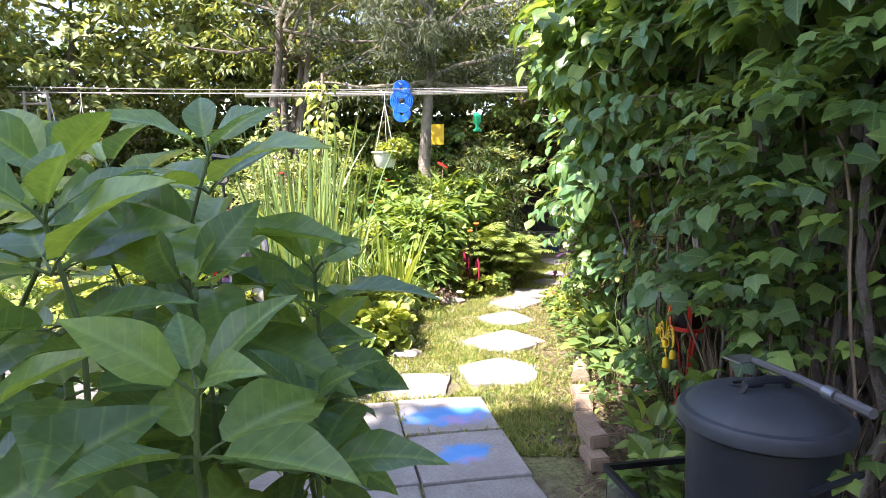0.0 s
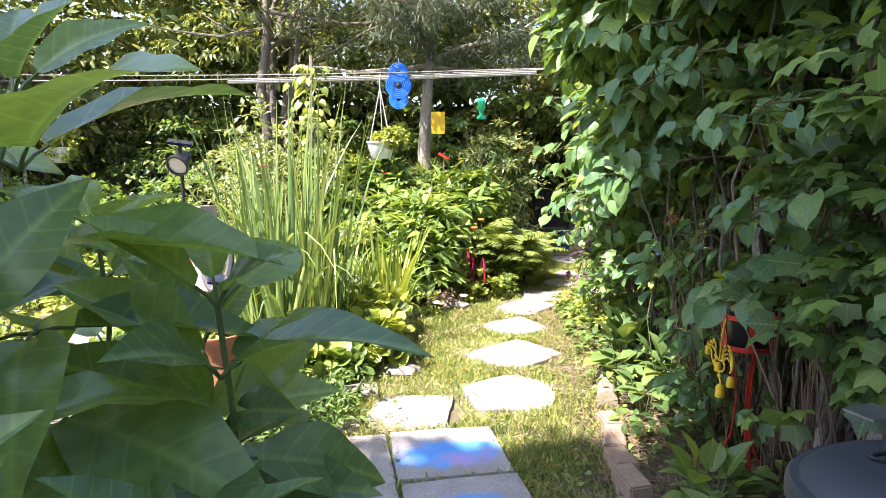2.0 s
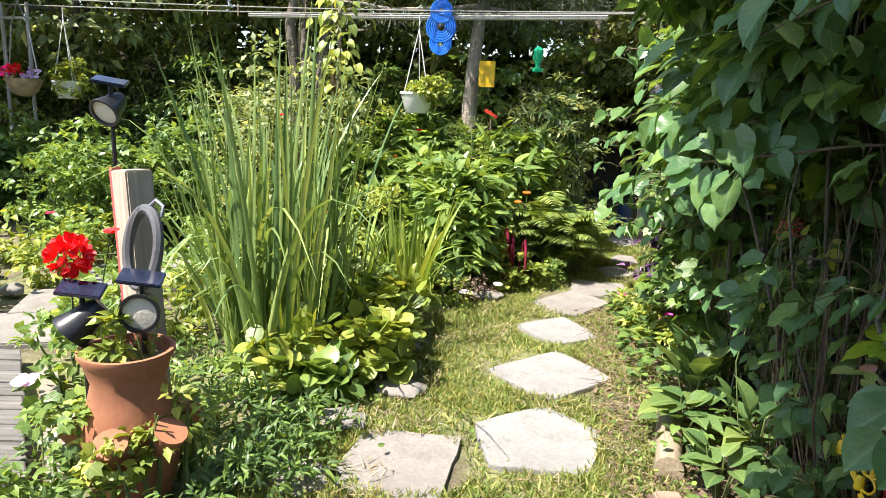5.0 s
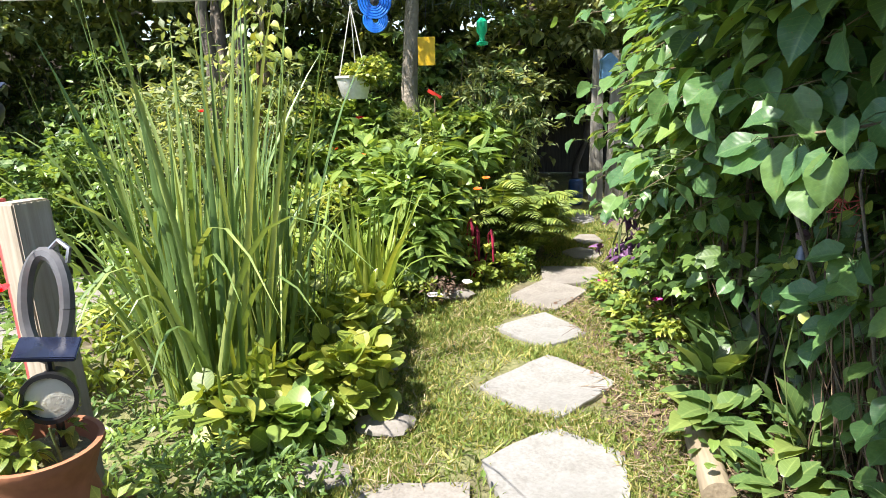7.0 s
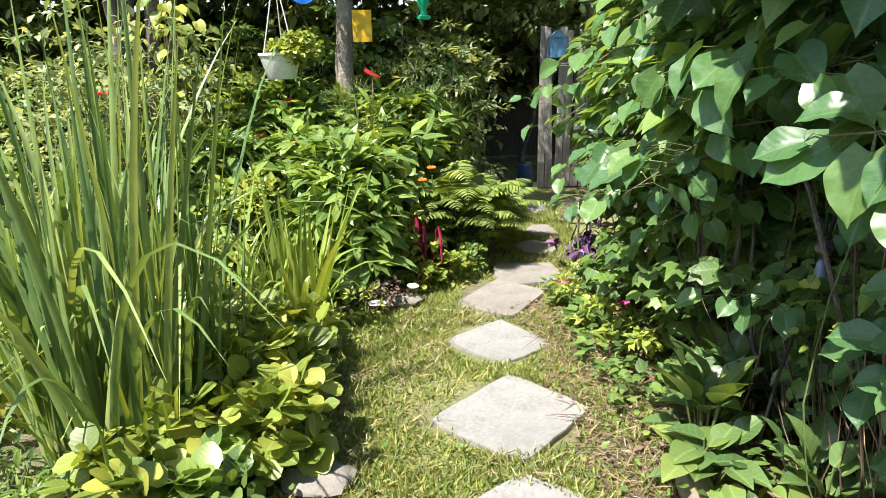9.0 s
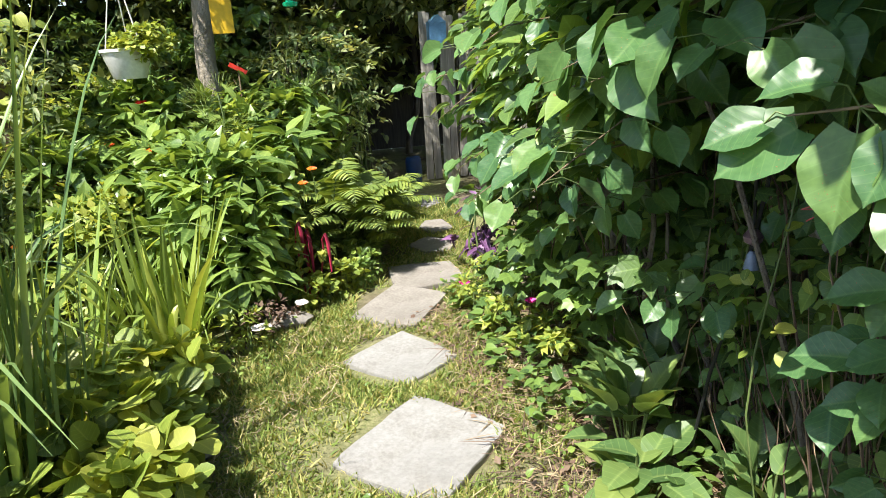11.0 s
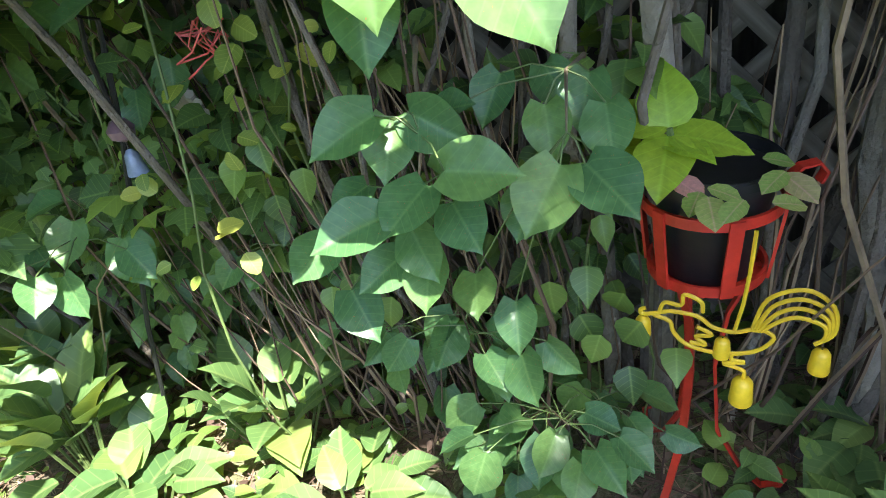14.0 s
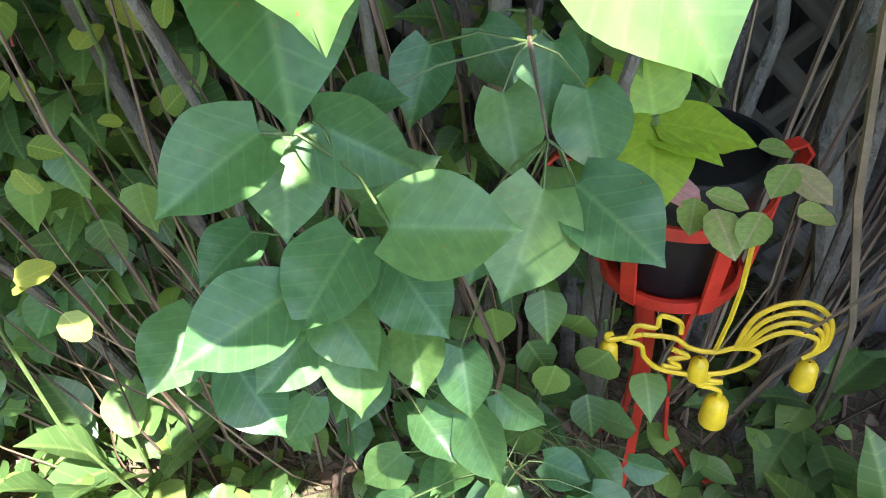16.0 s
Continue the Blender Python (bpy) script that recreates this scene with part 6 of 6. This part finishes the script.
# bundled vine on a stake
vs = thing("vine_on_stake", (-1.52, 8.2, 0), "tall stake wrapped in dry brown vines and heart-shaped leaves", "vine")
rng = np.random.default_rng(195)
part("stake", Geo().tube([(0, 0, -0.05), (0.02, 0, 2.55)], 0.02, 7), M_LOG, vs)
_g = Geo()
for k in range(26):
    a = rng.uniform(0, 6.28)
    _g.tube([(0.06 * math.cos(a + s * 0.5), 0.06 * math.sin(a + s * 0.5), s * 0.25 + rng.uniform(-0.02, 0.02)) for s in range(8)], 0.006, 4, cap=False)
part("dry_vines", _g, M_TWIG, vs)
P = np.stack([rng.normal(size=230) * 0.10, rng.normal(size=230) * 0.09, rng.uniform(0.6, 2.45, 230)], 1)
out = unit(P * np.array([1, 1, 0.0]) + 1e-4)
D, N = droopy(rng, out, 0.9, 0.3)
leaves("foliage", P, D, N - np.array([0, 0.8, 0]), rng.uniform(0.07, 0.12, 230), HEART, M_LIME, vs)

bh = thing("blue_birdhouse", pose(1.98, 10.88, 1.58, 0, 0, 0), "small weathered blue birdhouse on the picket fence", "birdhouse")
part("box", Geo().box((0, 0, 0.1), (0.19, 0.16, 0.24), bevel=0.005), M_SKYBLUE, bh, smooth=False)
part("roof", Geo().add([(-0.1, -0.1, 0.2), (0.1, -0.1, 0.2), (0, -0.1, 0.29), (-0.1, 0.1, 0.2), (0.1, 0.1, 0.2), (0, 0.1, 0.29)], [(0, 1, 2), (5, 4, 3), (0, 3, 4, 1), (1, 4, 5, 2), (2, 5, 3, 0)]), M_SKYBLUE, bh, smooth=False)
part("entrance", Geo().lathe([(0.0, 0.0), (0.022, 0.0)], sides=16, m=pose(0, -0.072, 0.13, 90, 0, 0)), M_BLACK, bh)
part("backing", Geo().box((0, 0.12, 0.1), (0.05, 0.12, 0.1)), M_PICKET, bh, smooth=False)
dr = thing("blue_barrel", pose(1.62, 10.9, 0) @ Matrix.Diagonal((0.8, 0.8, 0.8, 1)), "faded blue plastic barrel at the end of the path", "barrel")
part("body", Geo().lathe([(0.1, 0.0), (0.115, 0.03), (0.12, 0.2), (0.115, 0.36), (0.1, 0.4), (0.0, 0.4)], sides=24), M_NAVY, dr)

# ---- iron rod, bell, shell ----
rod = thing("iron_hook_rod", (1.42, 5.08, 0), "thin black iron plant hook leaning by the hedge", "rod")
part("rod", Geo().tube([(0, 0, -0.08), (-0.005, -0.13, 0.45), (-0.01, -0.29, 0.93), (-0.02, -0.34, 1.1)], 0.006, 7), M_IRON, rod)
part("hook", Geo().tube([(-0.02, -0.34, 1.1), (-0.03, -0.36, 1.15), (-0.04, -0.335, 1.16), (-0.032, -0.312, 1.10), (-0.028, -0.311, 0.985)], 0.005, 6), M_IRON, rod)
bell = thing("wind_bell", pose(1.392, 4.769, 0.862) @ Matrix.Diagonal((0.75, 0.75, 0.8, 1)), "small blue-grey glass bell hanging on the iron hook", "bell")
part("body", Geo().lathe([(0.028, 0.0), (0.024, 0.02), (0.018, 0.05), (0.008, 0.062), (0.0, 0.064)], sides=18), M_BELL, bell)
part("cap", Geo().lathe([(0.0, 0.08), (0.03, 0.095), (0.035, 0.115), (0.02, 0.135), (0.0, 0.14)], sides=16), M_BELLCAP, bell, "dull mauve cap")
part("cord", Geo().tube([(0, 0, 0.06), (0, 0, 0.16)], 0.002, 4), M_IRON, bell)
shell = thing("ribbed_shell", pose(1.60, 4.79, 0.92, 80, 0, 60), "grey ribbed shell ornament hung in the hedge", "ornament")
_g = Geo()
for k in range(11):
    a = radians(-65 + 13 * k)
    _g.tube([(0, -0.05, 0), (0.06 * math.sin(a), -0.05 + 0.06 * math.cos(a), 0.02), (0.11 * math.sin(a), -0.05 + 0.11 * math.cos(a), 0.005)], [0.004, 0.010, 0.011], 6)
part("ribs", _g, M_SHELL, shell)

# ---- planter stand with black pot, yellow wind chime ----
stand = thing("planter_stand", pose(1.51, 3.72, 0) @ Matrix.Diagonal((1.06, 1.06, 0.905, 1)), "red painted iron plant stand with curled feet", "plant stand")
for z, r in ((0.83, 0.110), (0.675, 0.094)):
    _g = Geo().lathe([(r - 0.003, z - 0.011), (r + 0.003, z - 0.011), (r + 0.003, z + 0.011), (r - 0.003, z + 0.011), (r - 0.003, z - 0.011)], sides=36, caps=False)
    part("hoop", _g, M_REDMET, stand, smooth=False)


def strip(pts, side, w, th):
    """A flat metal strap along pts."""
    g, side = Geo(), Vector(side).normalized()
    pts = [Vector(p) for p in pts]
    for i, p in enumerate(pts):
        d = (pts[min(i + 1, len(pts) - 1)] - pts[max(i - 1, 0)]).normalized()
        n = d.cross(side).normalized() * th / 2
        s = side * w / 2
        g.v += [tuple(p - s - n), tuple(p + s - n), tuple(p + s + n), tuple(p - s + n)]
    for i in range(len(pts) - 1):
        for s in range(4):
            g.f.append((4 * i + s, 4 * i + (s + 1) % 4, 4 * i + 4 + (s + 1) % 4, 4 * i + 4 + s))
    g.f += [(3, 2, 1, 0), tuple(4 * (len(pts) - 1) + k for k in range(4))]
    return g


for a in (135, 195, 255, 315, 15, 75):
    ca, sa = math.cos(radians(a)), math.sin(radians(a))
    part("strap", strip([(0.115 * ca, 0.115 * sa, 0.84), (0.112 * ca, 0.112 * sa, 0.80), (0.099 * ca, 0.099 * sa, 0.665)], (-sa, ca, 0), 0.022, 0.005), M_REDMET, stand, smooth=False)
for a in (285, 75):
    ca, sa = math.cos(radians(a)), math.sin(radians(a))
    curl = [(0.115, 0.835), (0.138, 0.862), (0.165, 0.866), (0.178, 0.846), (0.17, 0.825)]
    part("scroll", strip([(r * ca, r * sa, z) for r, z in curl], (-sa, ca, 0), 0.022, 0.005), M_REDMET, stand, smooth=False)
for a in (150, 270, 30):
    ca, sa = math.cos(radians(a)), math.sin(radians(a))
    leg = [(0.085, 0.67), (0.045, 0.55), (0.03, 0.40), (0.045, 0.2), (0.10, 0.07), (0.14, 0.02), (0.175, 0.03), (0.185, 0.06), (0.165, 0.08)]
    part("leg", strip([(r * ca, r * sa, z) for r, z in leg], (-sa, ca, 0), 0.015, 0.006), M_REDMET, stand)
part("shelf", Geo().lathe([(0.0, 0.660), (0.09, 0.660), (0.09, 0.667), (0.0, 0.667)], sides=20), M_REDMET, stand)
bp = thing("black_pot", pose(1.51, 3.72, 0.6045) @ Matrix.Diagonal((1.06, 1.06, 1.0, 1)), "black plastic nursery pot standing in the red stand", "pot")
part("body", Geo().lathe([(0.070, 0.0), (0.075, 0.005), (0.098, 0.195), (0.095, 0.195), (0.072, 0.012), (0.0, 0.012)], sides=32), M_BLACK, bp)
part("rim", Geo().lathe([(0.0965, 0.193), (0.105, 0.196), (0.106, 0.212), (0.102, 0.215), (0.096, 0.213), (0.0945, 0.192)], sides=32), M_BLACK, bp)
part("potting_soil", Geo().lathe([(0.0905, 0.168), (0.06, 0.176), (0.0, 0.18)], sides=24), M_SOIL, bp, "dark potting soil")
cp = thing("coleus_plant", pose(1.50, 3.735, 0.775) @ Matrix.Diagonal((1.5, 1.5, 1.2, 1)), "lime-green potted plant with toothed leaves and pink-blotched seedlings", "plant")
rng = np.random.default_rng(210)
COLEUS = leaf_mesh("coleus_leaf", blade_template((0.05, 0.22, 0.33, 0.36, 0.33, 0.28, 0.20, 0.11, 0.0), 6, 0.18, 0.25, 0.02), leafy("lime_coleus", (0.17, 0.34, 0.02), (0.20, 0.40, 0.025), (0.26, 0.46, 0.03), 0.42, 0.35, by_object=True))
COLPINK = leaf_mesh("pink_leaf", blade_template((0.05, 0.25, 0.34, 0.28, 0.0), 4, 0.2, 0.2), leafy("pink_blotched", (0.18, 0.32, 0.06), (0.24, 0.33, 0.09), (0.45, 0.24, 0.22), 0.42, 0.3, by_object=True))
part("stem", Geo().tube([(-0.02, 0, -0.02), (-0.045, 0.03, 0.05), (-0.05, 0.04, 0.11)], 0.004, 6), M_STEM, cp)
for d, n, s, z in (((-0.75, 0.1, -0.35), (-0.5, 0, 0.9), 0.085, 0.10), ((-0.1, -1, -0.1), (-0.3, 0, 1), 0.085, 0.10), ((0.1, 0.8, 0.35), (-0.6, 0, 1), 0.08, 0.11), ((0.4, 0.1, 0.9), (-0.9, 0, 0.4), 0.085, 0.11), ((-0.5, -0.5, 0.1), (-0.2, -0.2, 1), 0.06, 0.09), ((0.2, 0.9, 0.1), (-0.2, 0, 1), 0.07, 0.08)):
    leaf_piece(cp, COLEUS, (-0.05, 0.04, z), d, n, s)
for k in range(9):
    a = rng.uniform(2.4, 5.2)
    leaf_piece(cp, COLPINK, (-0.07 + 0.03 * rng.normal(), -0.02 + 0.04 * rng.normal(), 0.035 + 0.02 * rng.uniform()), (math.cos(a), math.sin(a), -0.2), (-0.3, 0, 1), rng.uniform(0.035, 0.05))

chime = thing("hen_wind_chime", pose(1.378, 3.696, 0.545, 0, 0, 90) @ Matrix.Diagonal((0.875, 0.875, 0.875, 1)), "yellow bent-wire hen wind chime with small bells on a chain", "wind chime")


def wire(pts, r=0.0045):
    pts = [Vector((p[0], 0, p[1])) for p in pts]
    out = []
    for i in range(len(pts) - 1):
        p0, p1, p2, p3 = pts[max(i - 1, 0)], pts[i], pts[i + 1], pts[min(i + 2, len(pts) - 1)]
        for s in range(5):
            t = s / 5
            out.append(0.5 * ((2 * p1) + (p2 - p0) * t + (2 * p0 - 5 * p1 + 4 * p2 - p3) * t * t + (3 * p1 - p0 - 3 * p2 + p3) * t ** 3))
    return Geo().tube(out + [pts[-1]], r, 6)


part("body_wire", wire([(0.10, 0.055), (0.13, 0.045), (0.10, 0.03), (0.09, 0.0), (0.06, -0.03), (0.0, -0.045), (-0.06, -0.035), (-0.09, 0.0), (-0.06, 0.02), (-0.02, 0.01), (0.02, 0.02), (0.05, 0.045), (0.10, 0.055)]), M_YELMET, chime)
part("comb_wire", wire([(0.12, 0.05), (0.11, 0.075), (0.08, 0.07), (0.075, 0.095), (0.045, 0.08), (0.04, 0.055)]), M_YELMET, chime)
part("beak_wire", wire([(0.12, 0.05), (0.15, 0.045), (0.155, 0.055), (0.145, 0.06)]), M_YELMET, chime)
for k in range(4):
    s = 1 - 0.17 * k
    part("tail_wire", wire([(-0.05 - 0.005 * k, 0.015), (-0.07 - 0.01 * k, 0.09 * s), (-0.13, 0.125 * s - 0.01), (-0.18 * (0.9 + 0.1 * s), 0.09 * s - 0.01), (-0.19 * (0.85 + 0.15 * s), 0.03 * s - 0.01), (-0.16, -0.01)]), M_YELMET, chime)
part("wing_wire", wire([(0.05, 0.02), (0.02, 0.0), (0.05, -0.005), (0.03, -0.025), (0.06, -0.02)]), M_YELMET, chime)
part("foot_wire", wire([(-0.02, -0.045), (-0.02, -0.06), (-0.045, -0.065), (-0.005, -0.07), (-0.03, -0.08), (-0.045, -0.09), (-0.045, -0.108)]), M_YELMET, chime)
part("chain", Geo().tube([(-0.02, 0, 0.015), (-0.03, 0.0, 0.08), (-0.035, 0.0, 0.15), (-0.04, -0.015, 0.23)], 0.004, 5), M_YELMET, chime, "yellow chain")
for x, z, s in ((0.15, 0.04, 0.85), (0.0, -0.005, 0.85), (-0.175, -0.02, 1.0), (-0.045, -0.105, 1.2)):
    b = part("bell", Geo().lathe([(0.019 * s, -0.055 * s), (0.020 * s, -0.05 * s), (0.017 * s, -0.012 * s), (0.012 * s, -0.004 * s), (0.0, 0.0)], (x, 0, z), sides=18), M_YELMET, chime)
    part("clapper", Geo().tube([(x, 0, z), (x, 0, z - 0.06 * s)], 0.002, 5), M_IRON, b)

# ---- trees and woods beyond ----


def tree(name, at, trunk_r, lean, height, crown, n_clumps, per, size, template, mat, bark, label, seed, limbs=7, stems=1, clump=0.4, low=0.5, fall=0.4, wide=1.0, sprays=0):
    rng = np.random.default_rng(seed)
    root = thing(name, (at[0], at[1], 0), label, "tree", "trees")
    SP = []
    for s in range(stems):
        off = Vector((rng.normal(), rng.normal(), 0)) * 0.16 * (stems > 1)
        top = Vector((lean[0], lean[1], height * 0.85)) + off * 4
        line = branch(rng, off + Vector((0, 0, -0.1)), top, 0.04, 9)
        part("trunk", Geo().tube(line, [trunk_r * (1.15 - 0.10 * k) for k in range(10)], 10), bark, root)
        for i in range(limbs):
            t = rng.uniform(low, 0.95)
            k = min(int(t * 9), 8)
            p = line[k].lerp(line[k + 1], t * 9 - k)
            a = rng.uniform(0, 6.28)
            L = rng.uniform(0.5, 1.0) * crown[0]
            q = p + Vector((math.cos(a) * L, math.sin(a) * L, rng.uniform(-0.05, 0.5) * L))
            bl = branch(rng, p, q, 0.08, 5)
            for k in range(sprays):
                f = rng.uniform(0.15, 4.99)
                SP.append(bl[int(f)].lerp(bl[int(f) + 1], f % 1) + Vector((rng.normal() * 0.10, rng.normal() * 0.10, -abs(rng.normal()) * 0.14)))
            part("limb", Geo().tube(bl, [trunk_r * 0.35 * (1 - 0.15 * j) for j in range(6)], 6), bark, root)
    P, out = puff(rng, (lean[0] * 0.8, lean[1] * 0.8, height * 0.72), crown, n_clumps, clump, per)
    if SP:
        P = np.concatenate([P, np.array([tuple(p) for p in SP])])
        out = np.concatenate([out, rng.normal(size=(len(SP), 3))])
    D, N = droopy(rng, out, fall, 0.6)
    leaves("crown", P, D, N, size * rng.uniform(0.6, 1.3, len(P)), template, mat, root, wide=wide)
    return root


tree("spruce_tree", (-0.45, 9.5), 0.10, (0.15, 0.5), 5.0, (2.2, 1.3, 1.35), 120, 130, 0.13, NEEDLE, M_NEEDLE, M_PALEBARK, "conifer with a pale leaning trunk and thin needled limbs", 1, 14, clump=0.32, low=0.56, wide=0.9, sprays=420)
tree("rowan_tree", (-2.55, 10.2), 0.08, (0.1, 0.3), 5.6, (2.3, 1.6, 1.8), 120, 45, 0.12, LANCE, M_TREE, M_BARK, "many-stemmed tree with fine feathery leaves", 2, 5, 5, 0.35)
for _i, (x, y, h, r, mt, sz) in enumerate(((-6.5, 11.5, 5.0, 2.3, M_PALE, 0.15), (-4.6, 12.0, 5.6, 2.2, M_TREE, 0.13), (-9.0, 10.5, 5.5, 2.4, M_PALE, 0.15), (0.9, 12.4, 5.0, 1.9, M_TREE, 0.12), (2.6, 11.8, 4.8, 1.8, M_PALE, 0.11), (-1.3, 13.0, 4.7, 2.0, M_TREE, 0.13), (4.6, 10.0, 5.4, 2.0, M_TREE, 0.13), (-7.8, 8.0, 4.6, 1.7, M_TREE, 0.12), (-3.4, 14.5, 7.0, 2.6, M_PALE, 0.16), (3.5, 14.5, 6.6, 2.6, M_TREE, 0.16), (4.6, 6.2, 5.5, 1.8, M_TREE, 0.12))):
    tree("broadleaf_tree", (x, y), 0.10, (0.1, -0.2), h, (r, r * 0.8, h * 0.42), 150, 46, sz * 1.15, OVATE if _i % 2 else SMALL, mt, M_BARK, "leafy garden tree in the woods behind the clothesline", 10 + _i, 6, 1, 0.42)
# undergrowth below the trees
rng = np.random.default_rng(220)
for _i in range(30):
    t = _i / 29
    x = -8.5 + 11.5 * t
    y = 10.4 + rng.uniform(-0.4, 1.6)
    h = rng.uniform(0.8, 1.3)
    if x > 1.0:
        x, y = x - 9.5, y + 0.8
    bush("wild_shrub", (x, y, h), (0.9, 0.7, h), 46, 26, 0.11, OVATE if _i % 3 else LANCE, M_TREE if _i % 2 else M_VINE, "dark overgrown shrub at the back of the garden", "shrub", 400 + _i, 6, 0.24, 0.5, "back shrubs", stem_mat=M_TWIG)
# left beds
for _i in range(26):
    x, y = rng.uniform(-6.8, -2.2), rng.uniform(7.6, 9.2)
    if x > -3.4 and y < 7.9:
        y += 0.5
    h = rng.uniform(0.4, 0.7)
    bush("garden_plant", (x, y, h), (0.4, 0.35, h * 0.95), 30, 18, 0.085, (OVATE, MAPLE, SMALL)[_i % 3], (M_BED, M_VINE, M_BED)[_i % 3], "bushy green vegetable plant in the side bed", "plant", 450 + _i, 5, 0.14, 0.4, "side bed plants")
for _i, (x, y) in enumerate(((-4.0, 7.0), (-4.5, 6.9), (-3.6, 7.3), (-5.0, 6.6), (-4.3, 6.2), (-2.2, 6.6), (-2.0, 7.2), (-1.9, 6.1), (-1.75, 5.6), (-3.3, 7.6), (-1.8, 6.8), (-2.3, 7.7), (-3.5, 5.75), (-3.9, 5.9), (-4.4, 5.7), (-2.15, 5.55), (-1.95, 5.15), (-1.85, 4.75), (-3.3, 6.5), (-3.5, 6.9), (-4.9, 6.0))):
    bush("border_plant", (x, y, 0.22), (0.28, 0.25, 0.24), 18, 14, 0.075, OVATE, (M_LIME, M_BED)[_i % 2], "leafy border plant beside the side path", "plant", 480 + _i, 4, 0.1, 0.3, "border plants")
blooms("red_flower", ((-3.7, 7.0, 0.45), (-4.2, 6.9, 0.3)), 0.04, M_AMAR, "dull red flower spike in the side bed", 6, 9)
# tall plants behind the reeds
for _i, (x, y, h) in enumerate(((-1.75, 7.5, 1.12), (-1.45, 7.75, 1.15), (-2.0, 7.3, 0.95), (0.5, 9.0, 1.0), (0.85, 9.7, 0.95), (0.25, 9.5, 0.9), (-2.0, 7.9, 0.8), (-1.6, 7.6, 0.7), (-2.4, 8.6, 0.95), (-1.9, 8.7, 0.95), (-1.2, 8.9, 0.8))):
    bush("tall_bed_plant", (x, y, h), (0.38, 0.35, h * 0.95), 40, 22, 0.075, (SMALL, LANCE)[_i % 2], M_PALE, "tall bushy plant with fine pale green leaves in the flower bed", "plant", 500 + _i, 7, 0.13, 0.3, "tall bed plants")

# hedge of saplings that closes the back of the garden
for _i in range(13):
    x = -11 + 1.45 * _i
    tree("sapling", (x, 13.0 + rng.uniform(-0.4, 0.6)), 0.05, (0, 0), 3.4, (1.0, 0.7, 1.7), 60, 30, 0.17, OVATE, M_TREE if _i % 2 else M_VINE, M_BARK, "dense young tree at the back of the garden", 600 + _i, 3, 1, 0.34)
# shade trees added out of view, which keep the sun off the near end
tree("shade_tree", (-5.3, -2.6), 0.2, (1.2, 0.5), 13.9, (1.95, 1.85, 1.5), 150, 70, 0.22, OVATE, M_TREE, M_BARK, "tall leafy tree added out of view to shade the near end", 700, 8, 1, 0.5, 0.6)
tree("shade_tree", (-2.80, -2.06), 0.2, (1.0, 0.8), 13.9, (2.0, 2.05, 1.5), 175, 70, 0.22, OVATE, M_TREE, M_BARK, "tall leafy tree added out of view to shade the near end", 701, 8, 1, 0.5, 0.6)
